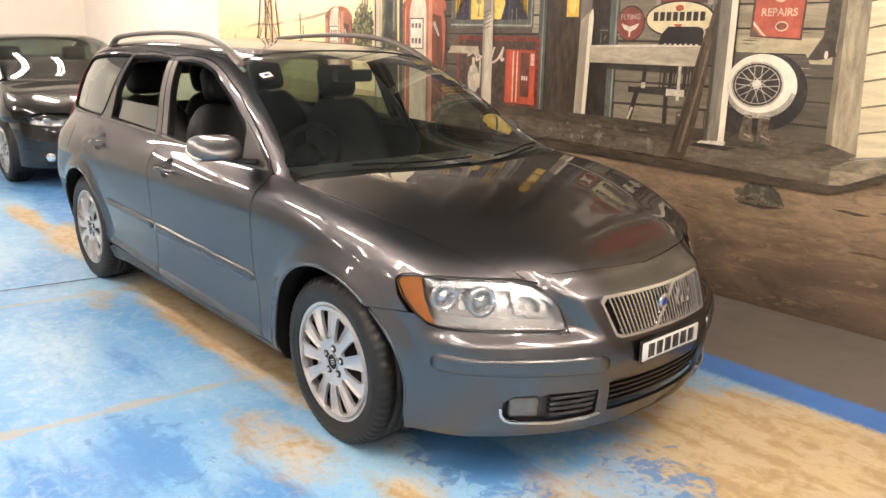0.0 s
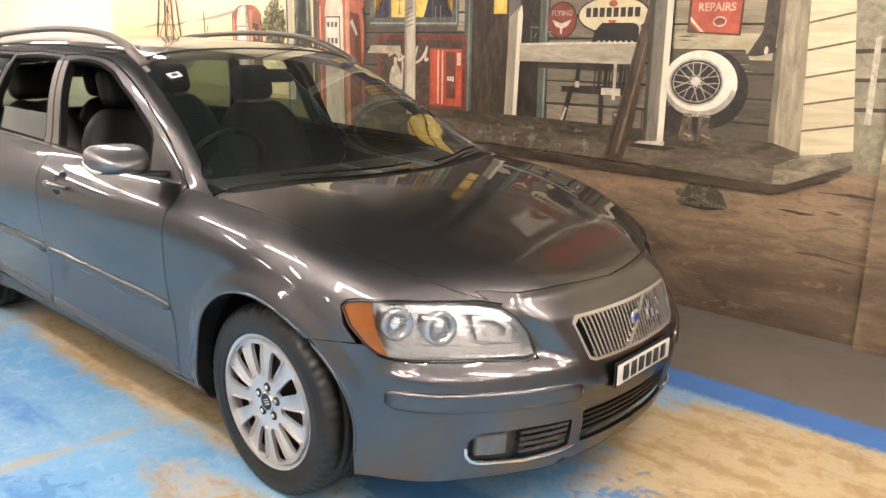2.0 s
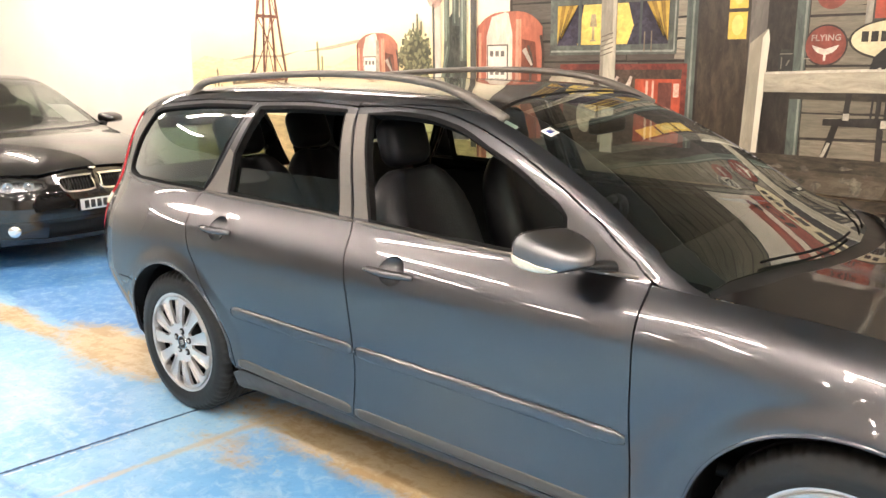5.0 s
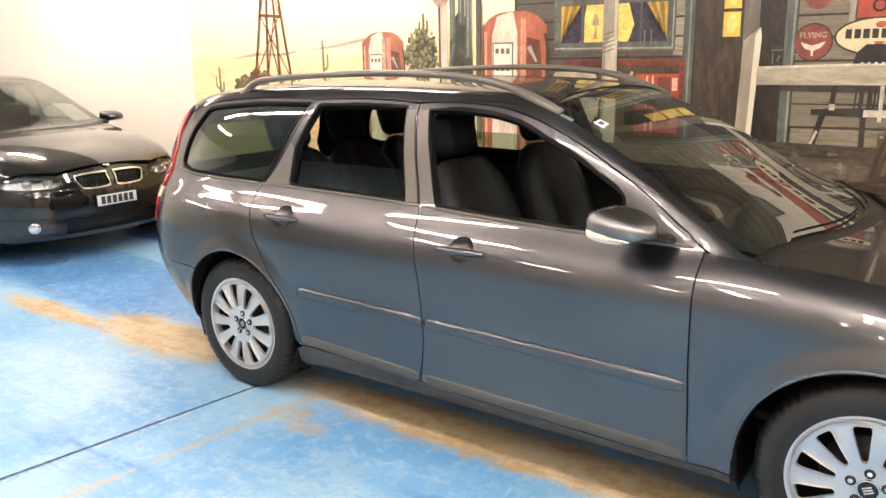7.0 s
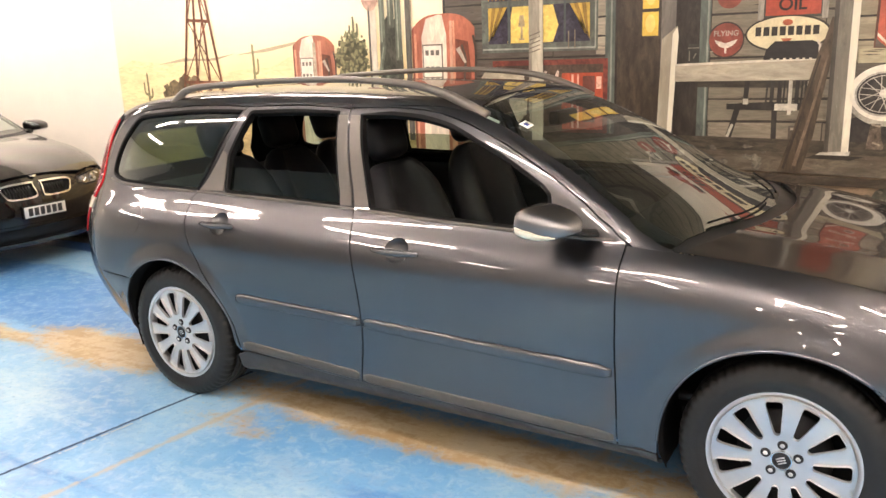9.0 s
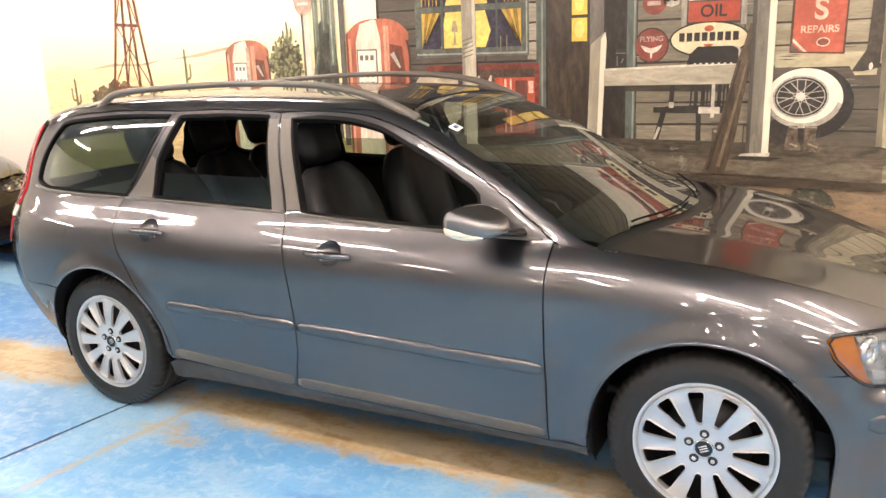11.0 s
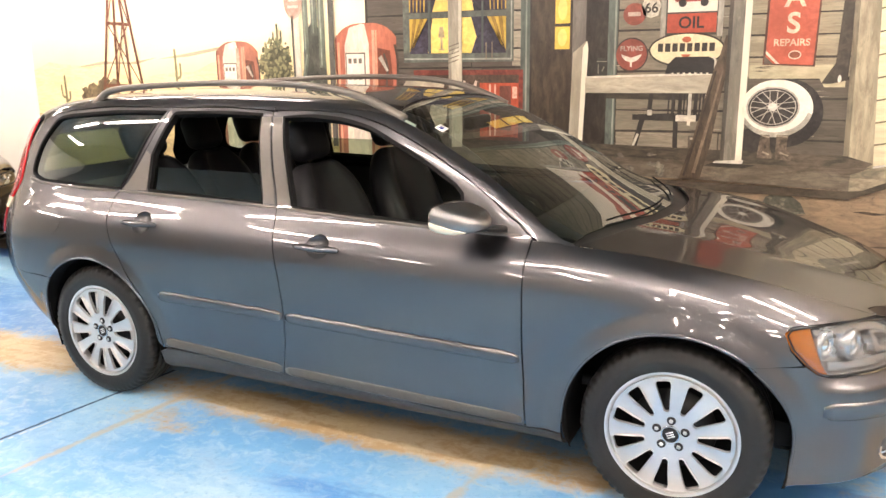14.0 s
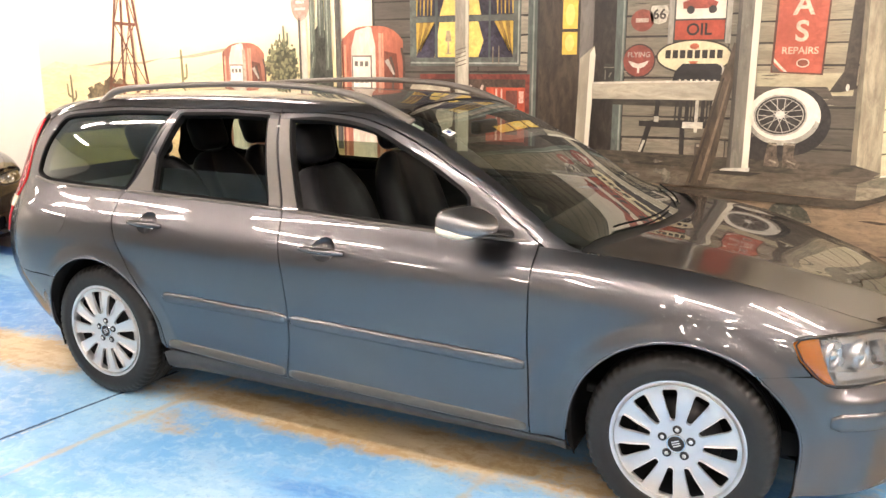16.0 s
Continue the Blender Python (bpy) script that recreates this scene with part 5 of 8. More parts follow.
def wheel_parts(slots=11, radius=0.316, rim=0.221):
    """A road wheel standing at its own axle, its outer face towards -y."""
    tyre = lathe_bm([(rim - 0.012, -0.085), (rim + 0.004, -0.099), (rim + 0.010, -0.1035), (rim + 0.016, -0.102), (rim + 0.030, -0.107), (rim + 0.052, -0.106), (rim + 0.058, -0.103), (rim + 0.066, -0.102), (radius - 0.014, -0.095), (radius - 0.004, -0.082), (radius, -0.068), (radius, -0.046), (radius - 0.008, -0.044), (radius - 0.008, -0.036), (radius, -0.034), (radius, -0.006), (radius - 0.008, -0.004), (radius - 0.008, 0.004), (radius, 0.006), (radius, 0.034), (radius - 0.008, 0.036), (radius - 0.008, 0.044), (radius, 0.046), (radius - 0.004, 0.080), (radius - 0.02, 0.098), (rim + 0.02, 0.104), (rim - 0.012, 0.085)], 240)
    for v in tyre.verts:
        # sipes cut across the shoulder
        r = math.hypot(v.co.x, v.co.z)
        if v.co.y < -0.05 and r > radius - 0.016 and round(math.atan2(v.co.z, v.co.x) / (2 * math.pi) * 240) % 4 == 0:
            v.co.x, v.co.z = v.co.x * (r - 0.007) / r, v.co.z * (r - 0.007) / r
    lip = lathe_bm([(rim - 0.010, 0.07), (rim - 0.014, -0.060), (rim - 0.016, -0.084), (rim - 0.012, -0.090), (rim - 0.006, -0.094), (rim + 0.002, -0.098), (rim + 0.007, -0.096), (rim + 0.003, -0.082)], 72)

    def face(u, v):
        r = math.hypot(u, v)
        return Vector((u, -0.088 - 0.006 * ease(0.05, 0.13, r) + 0.004 * ease(0.16, 0.205, r), v))

    holes = []
    for i in range(slots):
        a = 2 * math.pi * (i + 0.5) / slots + 0.12
        out = []
        for r, w in ((0.088, 0.004), (0.093, 0.0095), (0.135, 0.0165), (0.178, 0.0245), (0.188, 0.0240), (0.193, 0.0185)):
            out.append((r, w))
        ring = [(r, w) for r, w in out] + [(r, -w) for r, w in out[::-1]]
        holes.append([(r * math.sin(a) + w * math.cos(a), r * math.cos(a) - w * math.sin(a)) for r, w in ring])
    centre = panel_bm(face, arc(0, 0, rim - 0.013, 0, 354, 59), holes, 0.013, 1.0, 0.013, 0.0, True, False)
    # soften the slot edges
    return tyre, lip, centre


def add_wheel(owner, at, side, mat_tyre, mat_rim, spokes=11, steer=0.0):
    tyre, lip, centre = wheel_parts(spokes)
    m = Matrix.Translation(at) @ Matrix.Rotation(radians(steer + (180 if side > 0 else 0)), 4, "Z")
    hold = owner.matrix_world.inverted()
    bmesh.ops.transform(tyre, matrix=m, verts=tyre.verts)
    wheel = part("wheel", tyre, mat_tyre, owner, "black tyre on a silver alloy rim")
    wheel.matrix_parent_inverse = hold
    bmesh.ops.transform(lip, matrix=m, verts=lip.verts)
    part("rim", lip, mat_rim, wheel)
    bmesh.ops.transform(centre, matrix=m, verts=centre.verts)
    part("rim_centre", centre, mat_rim, wheel, "silver alloy face with eleven slots")
    cap = lathe_bm([(0.0, -0.0945), (0.020, -0.0945), (0.0215, -0.0935), (0.0235, -0.0955), (0.0265, -0.095), (0.028, -0.083)], 28)
    bmesh.ops.transform(cap, matrix=m, verts=cap.verts)
    cap_ob = part("hub_cap", cap, M_DARKMETAL, wheel, "dark hub cap with bright emblem")
    ring = lathe_bm([(0.0275, -0.0955), (0.0295, -0.0965), (0.0315, -0.0955), (0.0320, -0.085)], 28)
    bmesh.ops.transform(ring, matrix=m, verts=ring.verts)
    part("cap_ring", ring, M_CHROME, cap_ob)
    for k in (-0.008, 0.0, 0.008):
        bm = box_bm((-0.013, -0.0962, k - 0.002), (0.013, -0.0945, k + 0.002))
        bmesh.ops.transform(bm, matrix=m @ Matrix.Rotation(radians(-25), 4, "Y"), verts=bm.verts)
        part("cap_bar", bm, M_ALLOY, cap_ob)
    for i in range(5):
        a = 2 * math.pi * i / 5
        nut = lathe_bm([(0.0, -0.0935), (0.006, -0.094), (0.0095, -0.0905), (0.0145, -0.0915), (0.0160, -0.086)], 14)
        bmesh.ops.transform(nut, matrix=m @ Matrix.Translation((0.049 * math.sin(a), 0, 0.049 * math.cos(a))), verts=nut.verts)
        nut_ob = part("wheel_nut", nut, M_DARKMETAL, wheel)
        head = lathe_bm([(0.0, -0.0965), (0.006, -0.0962), (0.0075, -0.094), (0.008, -0.088)], 6)
        bmesh.ops.transform(head, matrix=m @ Matrix.Translation((0.049 * math.sin(a), 0, 0.049 * math.cos(a))), verts=head.verts)
        part("nut_head", head, M_ALLOY, nut_ob)
    disc = lathe_bm([(0.0, -0.035), (0.14, -0.035), (0.142, -0.02)], 40)
    bmesh.ops.transform(disc, matrix=m, verts=disc.verts)
    part("brake_disc", disc, M_DARKMETAL, wheel)
    barrel = lathe_bm([(0.207, -0.06), (0.197, 0.02), (0.05, 0.03), (0.0, 0.03)], 40)
    bmesh.ops.transform(barrel, matrix=m, verts=barrel.verts)
    part("rim_barrel", barrel, M_TRIM, wheel)
    return wheel


for cx in (0.0, -2.64):
    for side in (-1, 1):
        add_wheel(car, (cx, side * 0.745, 0.315), side, M_RUBBER, M_ALLOY, 11)

# ---- inside ----
cp("cabin_floor", box_bm((-3.25, -0.55, 0.31), (-0.30, 0.55, 0.36), 0.02), M_TRIM)
both("door_card", panel_bm(ESTATE, [Z(*p) for p in ((-0.50, 0.36), (-2.20, 0.36), (-2.30, 0.62), (-2.62, 0.73), (-3.2, 0.73), (-3.25, 0.965), (-2.4, 0.965), (-0.62, 0.935), (-0.45, 0.85))], (), 0.12, 0.11, 0.0, -0.075), M_DASH)
lining = [(-1.20, 8.5), (-1.23, 11.0), (-1.20, 13.5), (-2.0, 13.75), (-3.30, 13.7), (-3.30, 8.3), (-2.0, 8.25)]
cp("headliner", panel_bm(ESTATE, lining, (), 0.15, 0.11, 0.0, -0.03), M_LINING)
dash = bmesh.new()
rows = []
for x, z, w in ((-0.30, 0.86, 0.68), (-0.42, 0.925, 0.69), (-0.56, 0.935, 0.69), (-0.70, 0.915, 0.68), (-0.76, 0.85, 0.68), (-0.74, 0.62, 0.68), (-0.60, 0.40, 0.68)):
    rows.append([dash.verts.new((x + 0.05 * (1 - abs(y) ** 2 * 2), y * w * 2, z)) for y in (-0.5, -0.3, -0.1, 0.1, 0.3, 0.5)])
for r0, r1 in zip(rows, rows[1:]):
    for i in range(5):
        dash.faces.new((r0[i], r0[i + 1], r1[i + 1], r1[i]))
cp("dashboard", dash, M_DASH)
wheel_ring = [(0.185 * math.cos(2 * math.pi * i / 32), 0.185 * math.sin(2 * math.pi * i / 32), 0) for i in range(33)]
at = Matrix.Translation((-0.92, -0.36, 0.90)) @ Matrix.Rotation(radians(-64), 4, "Y")
sw = tube_bm([at @ Vector(p) for p in wheel_ring], 0.015, 8)
steering = cp("steering_wheel", sw, M_LEATHER)
boss = lathe_bm([(0.0, -0.02), (0.06, -0.02), (0.075, 0.02)], 20)
bmesh.ops.transform(boss, matrix=at @ Matrix.Rotation(radians(90), 4, "X"), verts=boss.verts)
cp("steering_boss", boss, M_LEATHER, steering)
for a in (0, 180, 270):
    p = Vector((0.17 * math.sin(radians(a)), 0.17 * math.cos(radians(a)), 0))
    cp("steering_spoke", tube_bm([at @ Vector((0, 0, 0)), at @ p], 0.016, 8), M_LEATHER, steering)


def seat(x, y, wide, lean=16):
    m = Matrix.Translation((x, y, 0))
    cushion = box_bm((-0.26, -wide / 2, 0.40), (0.26, wide / 2, 0.58), 0.06, 4)
    bmesh.ops.transform(cushion, matrix=m, verts=cushion.verts)
    s = cp("seat", cushion, M_LEATHER, None, "black leather seat")
    bm = bmesh.new()
    rows = []
    for z, w, d0, d1 in ((0.0, 0.40, -0.05, 0.10), (0.10, 0.46, -0.05, 0.12), (0.30, 0.50, -0.05, 0.10), (0.48, 0.46, -0.045, 0.075), (0.58, 0.34, -0.04, 0.05), (0.62, 0.24, -0.02, 0.03)):
        w *= wide / 0.5
        rows.append([bm.verts.new(p) for p in ((d0, -w / 2, z), (d0 - 0.02, 0, z), (d0, w / 2, z), (d1 * 0.6, w / 2 + 0.01, z), (d1, w / 2 - 0.05, z), (d1 * 0.55, w * 0.2, z), (d1 * 0.55, -w * 0.2, z), (d1, -w / 2 + 0.05, z), (d1 * 0.6, -w / 2 - 0.01, z))])
    for r0, r1 in zip(rows, rows[1:]):
        for i in range(9):
            bm.faces.new((r0[i], r0[(i + 1) % 9], r1[(i + 1) % 9], r1[i]))
    bm.faces.new(rows[-1])
    bmesh.ops.recalc_face_normals(bm, faces=bm.faces)
    bmesh.ops.subdivide_edges(bm, edges=bm.edges, cuts=1, use_grid_fill=True, smooth=0.6)
    lean_m = m @ Matrix.Translation((-0.22, 0, 0.50)) @ Matrix.Rotation(radians(-lean), 4, "Y")
    bmesh.ops.transform(bm, matrix=lean_m, verts=bm.verts)
    cp("seat_back", bm, M_LEATHER, s)
    head = box_bm((-0.055, -0.118, 0.635), (0.055, 0.118, 0.825), 0.053, 5)
    bmesh.ops.transform(head, matrix=lean_m, verts=head.verts)
    cp("headrest", head, M_LEATHER, s)


seat(-1.32, -0.36, 0.50)
seat(-1.32, 0.36, 0.50)
for y in (-0.42, 0.0, 0.42):
    seat(-2.22, y, 0.42, 20)
both("pillar_trim", panel_bm(ESTATE, quarter, [[Z(*p) for p in window_q]], 0.08, 0.11, 0.0, -0.035), M_DASH)
cp("load_cover", box_bm((-3.25, -0.58, 0.90), (-2.62, 0.58, 0.93), 0.012), M_DASH)
mirror_box = box_bm((-0.03, -0.11, -0.03), (0.02, 0.11, 0.03), 0.015, 3)
bmesh.ops.transform(mirror_box, matrix=Matrix.Translation((-1.05, 0, 1.27)), verts=mirror_box.verts)
cp("inner_mirror", mirror_box, M_TRIM)
sticker = panel_bm(ESTATE, [(-1.07, 8.75), (-1.07, 9.0), (-1.12, 9.0), (-1.12, 8.75)], (), 0.05, 0.11, 0.0, -0.006)
cp("screen_sticker", sticker, M_PAPER, None, "small white paper label inside the screen")


# ---- the mural, painted flat on the north wall ----
mural = thing("mural", "wall mural of an old desert fuel station in brown and red", "mural", (0, WALL_Y, 0))
MR = random.Random(11)


def board_paint(color, vary=0.35):
    """Painted boards: each island a little lighter or darker, with long brush strokes."""
    if max(color) < 0.7:
        color = dark(color, 0.86)
    m, nodes, links, b = node_material("painted_boards")
    vec = coords(nodes, links, (0.22, 1, 1.6))
    n1 = noise_tex(nodes, links, vec, 22, 6, 0.7, 1.2)
    n2 = noise_tex(nodes, links, vec, 5, 4, 0.6, 0.8)
    g = nodes.new("ShaderNodeObjectInfo")
    c = mixc(nodes, links, ramp(nodes, links, n1, [(0.36, 0.0), (0.64, 1.0)]), dark(color, 1 - vary * 1.2), dark(color, 1 + vary * 0.6))
    c = mixc(nodes, links, ramp(nodes, links, n2, [(0.44, 0.0), (0.70, 0.75)]), c, dark(color, 0.48))
    n3 = noise_tex(nodes, links, coords(nodes, links, (0.12, 1, 2.2)), 46, 5, 0.7, 1.6)
    c = mixc(nodes, links, ramp(nodes, links, n3, [(0.58, 0.0), (0.68, vary * 1.6)]), c, dark(color, 0.28))
    c = mixc(nodes, links, mathn(nodes, links, "MULTIPLY", g.outputs["Random"], 0.5), c, dark(color, 0.58))
    links.new(c, b.inputs["Base Color"])
    b.inputs["Roughness"].default_value = 0.36
    bump(nodes, links, b, n1, 0.12, 0.003)
    return m


def mp(name, polys, color, layer, label="", streak=(1, 1, 1), vary=0.28, mat=None, split=False):
    if split:
        mat = mat or mural_paint(color, streak, vary)
        return [mp(name, [p], color, layer + 0.012 * (i % 60), label, streak, vary, mat) for i, p in enumerate(polys)]
    bm = bmesh.new()
    for i, poly in enumerate(polys):
        # each stroke lies a hair over the one before
        vs = [bm.verts.new((x, -0.0016 * (layer + 0.01 * (i % 20)), z)) for x, z in poly]
        if len(vs) > 2:
            f = bm.faces.new(vs)
            f.normal_update()
            if f.normal.y > 0:
                f.normal_flip()
    return part(name, bm, mat or mural_paint(color, streak, vary), mural, label, False)


def rect(x0, z0, x1, z1, lean=0.0):
    return [(x0, z0), (x1, z0), (x1 + lean, z1), (x0 + lean, z1)]


def oval(cx, cz, rx, rz, n=40):
    return [(cx + rx * math.cos(2 * math.pi * i / n), cz + rz * math.sin(2 * math.pi * i / n)) for i in range(n)]


def ringed(cx, cz, rx, rz, w, n=40):
    out = []
    for i in range(n):
        a, b = 2 * math.pi * i / n, 2 * math.pi * (i + 1) / n
        out.append([(cx + (rx - s) * math.cos(t), cz + (rz - s) * math.sin(t)) for t, s in ((a, 0), (b, 0), (b, w), (a, w))])
    return out


def stroke(points, width, end=None):
    out = []
    n = len(points) - 1
    end = width if end is None else end
    for i in range(n):
        (x0, z0), (x1, z1) = points[i], points[i + 1]
        d = Vector((x1 - x0, z1 - z0)).normalized()
        s = Vector((-d[1], d[0]))
        w0, w1 = (width + (end - width) * i / n) / 2, (width + (end - width) * (i + 1) / n) / 2
        out.append([(x0 + s[0] * w0, z0 + s[1] * w0), (x1 + s[0] * w1, z1 + s[1] * w1), (x1 - s[0] * w1, z1 - s[1] * w1), (x0 - s[0] * w0, z0 - s[1] * w0)])
    return out


def ragged(cx, cz, rx, rz, n=22, j=0.25):
    return [(cx + rx * MR.uniform(1 - j, 1 + j) * math.cos(2 * math.pi * i / n), cz + rz * MR.uniform(1 - j, 1 + j) * math.sin(2 * math.pi * i / n)) for i in range(n)]


def boards(x0, x1, z0, z1, step, gap=0.008, cut=0.9, lean=0.0):
    """Rows of overlapping planks with uneven ends."""
    out = []
    z = z0
    while z < z1:
        h = step * MR.uniform(0.92, 1.08)
        xs = [x0]
        while xs[-1] < x1 - 0.02:
            xs.append(min(x1, xs[-1] + MR.uniform(0.6, 1.4) * cut))
        for a, b in zip(xs, xs[1:]):
            w = MR.uniform(-0.004, 0.004)
            out.append([(a + 0.003, z + w), ((a + b) / 2, z + MR.uniform(-0.004, 0.004)), (b - 0.003, z - w + lean), (b - 0.003, z + h - gap + w + lean), ((a + b) / 2, z + h - gap + MR.uniform(-0.005, 0.003)), (a + 0.003, z + h - gap - w)])
        z += h
    return out


def lettering(text, x, z, size, color, layer, name="lettering"):
    cu = bpy.data.curves.new("lettering", "FONT")
    cu.body, cu.size, cu.align_x, cu.align_y = text, size, "CENTER", "CENTER"
    cu.offset = size * 0.02
    tmp = new("lettering_source", cu)
    bpy.context.view_layer.update()
    me = bpy.data.meshes.new_from_object(tmp.evaluated_get(bpy.context.evaluated_depsgraph_get()))
    bpy.data.objects.remove(tmp)
    me.name = name
    me.transform(Matrix.Translation((x, -0.0016 * layer, z)) @ Matrix.Rotation(radians(90), 4, "X"))
    me.materials.clear()
    me.materials.append(mural_paint(color))
    ob = new(name, me)
    ob.parent = mural
    return ob


TOP = CEILING
# sky, far sand and ground
def sky_paint():
    m, nodes, links, b = node_material("painted_sky")
    tc = nodes.new("ShaderNodeTexCoord")
    sep = nodes.new("ShaderNodeSeparateXYZ")
    links.new(tc.outputs["Object"], sep.inputs[0])
    n = noise_tex(nodes, links, coords(nodes, links, (0.5, 1, 1.3)), 3.0, 5, 0.6, 0.4)
    h = mathn(nodes, links, "ADD", mathn(nodes, links, "MULTIPLY", sep.outputs["Z"], 0.5), mathn(nodes, links, "MULTIPLY", n, 0.16))
    c = ramp(nodes, links, h, [(0.50, (0.70, 0.48, 0.19)), (0.68, (0.82, 0.62, 0.29)), (0.84, (0.88, 0.74, 0.42)), (1.0, (0.90, 0.80, 0.56))])
    links.new(c, b.inputs["Base Color"])
    b.inputs["Roughness"].default_value = 0.36
    return m


mp("painted_sky", [rect(-6.42, 0.9, -2.6, TOP - 0.02)], None, 1, "pale yellow evening sky", mat=sky_paint())
dunes = [(-6.42, 0.7)] + [(-6.42 + 3.9 * i / 18, 1.50 + 0.07 * math.sin(i * 0.7) + 0.03 * math.sin(i * 1.9)) for i in range(19)] + [(-2.52, 0.7)]
mp("painted_sand", [dunes], (0.90, 0.73, 0.40), 2, "sandy ground far off", (0.4, 1, 1.5), 0.16)
mp("painted_ridge", [[(-5.85, 1.525), (-5.5, 1.575), (-5.2, 1.56), (-4.85, 1.60), (-5.1, 1.545), (-5.4, 1.55)], [(-4.85, 1.585), (-4.5, 1.63), (-4.2, 1.67), (-3.8, 1.69), (-4.2, 1.645), (-4.5, 1.60)]], (0.62, 0.50, 0.32), 3, "far ridge", (0.4, 1, 1), 0.2, split=True)
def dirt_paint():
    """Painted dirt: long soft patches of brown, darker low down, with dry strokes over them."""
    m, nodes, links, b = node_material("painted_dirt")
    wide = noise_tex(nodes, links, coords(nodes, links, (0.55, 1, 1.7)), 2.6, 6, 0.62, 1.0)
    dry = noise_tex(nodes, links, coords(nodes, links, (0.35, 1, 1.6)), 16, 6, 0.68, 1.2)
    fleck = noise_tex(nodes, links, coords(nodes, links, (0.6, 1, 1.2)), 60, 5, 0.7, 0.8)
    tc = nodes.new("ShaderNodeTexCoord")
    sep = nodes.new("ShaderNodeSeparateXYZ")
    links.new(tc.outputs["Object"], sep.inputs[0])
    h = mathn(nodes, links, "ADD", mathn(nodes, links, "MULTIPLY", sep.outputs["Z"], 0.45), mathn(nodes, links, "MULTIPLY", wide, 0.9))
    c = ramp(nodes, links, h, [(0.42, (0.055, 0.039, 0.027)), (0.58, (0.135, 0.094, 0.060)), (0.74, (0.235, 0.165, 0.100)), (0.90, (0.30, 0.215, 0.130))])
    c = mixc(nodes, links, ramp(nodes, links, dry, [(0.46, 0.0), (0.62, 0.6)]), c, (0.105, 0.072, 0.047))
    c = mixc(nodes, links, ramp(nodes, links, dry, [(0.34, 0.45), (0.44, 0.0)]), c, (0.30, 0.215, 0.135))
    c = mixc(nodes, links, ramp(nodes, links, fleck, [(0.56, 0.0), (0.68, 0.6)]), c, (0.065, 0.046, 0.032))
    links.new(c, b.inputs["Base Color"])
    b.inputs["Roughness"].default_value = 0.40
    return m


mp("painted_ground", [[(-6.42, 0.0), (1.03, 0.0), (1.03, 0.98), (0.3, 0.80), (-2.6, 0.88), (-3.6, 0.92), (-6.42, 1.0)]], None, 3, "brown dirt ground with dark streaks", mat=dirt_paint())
mp("painted_sand_band", [[(-6.42, 0.55), (-3.0, 0.55), (-2.7, 0.75), (-3.2, 0.98), (-6.42, 1.10)]], (0.62, 0.46, 0.22), 4, "", (0.4, 1, 1.5), 0.25)
streaks = []
for i in range(22):
    cx, cz = MR.uniform(-2.6, 1.0), MR.uniform(0.12, 0.74)
    w = MR.uniform(0.05, 0.28)
    streaks.append([(cx - w, cz), (cx - w * 0.3, cz + MR.uniform(0.004, 0.014)), (cx + w, cz + MR.uniform(-0.02, 0.0)), (cx + w * 0.2, cz - MR.uniform(0.006, 0.016))])
mp("painted_rut", streaks, (0.105, 0.074, 0.048), 4, "", (0.4, 1, 1), 0.4, split=True)

# far things on the left
mp("painted_windmill_strut", sum((stroke(p, 0.027) for p in (
    [(-5.56, 1.10), (-5.43, 1.75), (-5.33, 2.3), (-5.28, TOP - 0.05)], [(-5.00, 1.10), (-5.11, 1.75), (-5.19, 2.3), (-5.24, TOP - 0.05)], [(-5.36, 1.10), (-5.32, 1.75), (-5.28, 2.3)], [(-5.18, 1.12), (-5.20, 1.75), (-5.24, 2.3)],
    [(-5.50, 1.365), (-5.05, 1.355)], [(-5.40, 1.90), (-5.14, 1.88)])), []) + sum((stroke(p, 0.012) for p in (
    [(-5.50, 1.37), (-5.16, 1.88)], [(-5.05, 1.36), (-5.40, 1.90)], [(-5.54, 1.14), (-5.06, 1.36)], [(-5.02, 1.14), (-5.50, 1.37)], [(-5.40, 1.90), (-5.21, 2.4)], [(-5.14, 1.88), (-5.32, 2.4)], [(-5.34, 1.37), (-5.22, 1.88)], [(-5.20, 1.37), (-5.33, 1.88)])), []), (0.22, 0.085, 0.045), 6, "rust red windmill strut", (1, 1, 1), 0.35, split=True)
mp("painted_scrub", [ragged(-5.66, 1.24, 0.17, 0.13, 30, 0.22), ragged(-5.00, 1.24, 0.12, 0.09, 26, 0.22)], (0.27, 0.20, 0.11), 4, "dry scrub", (1, 1, 1), 0.5, split=True)
mp("painted_scrub_leaf", [ragged(-5.62 + 0.05 * i, 1.27 + 0.05 * (i % 3), 0.07, 0.06, 14, 0.4) for i in range(6)] + [ragged(-5.02 + 0.05 * i, 1.22 + 0.04 * (i % 2), 0.06, 0.05, 14, 0.4) for i in range(4)], (0.23, 0.17, 0.095), 5, "", (1, 1, 1), 0.45, split=True)


def cactus(x, z0, z1, w, color, layer, arms):
    polys = stroke([(x, z0), (x + w * 0.1, (z0 + z1) / 2), (x, z1)], w, w * 0.8) + [oval(x, z1, w * 0.4, w * 0.5, 14)]
    for side, za, zb in arms:
        polys += stroke([(x, za), (x + side * w * 1.5, za + w * 0.4), (x + side * w * 1.7, za + w * 1.4), (x + side * w * 1.7, zb)], w * 0.72)
        polys += [oval(x + side * w * 1.7, zb, w * 0.36, w * 0.4, 12)]
    mp("painted_cactus", polys, color, layer, "tall cactus", (1, 1, 0.4), 0.35)


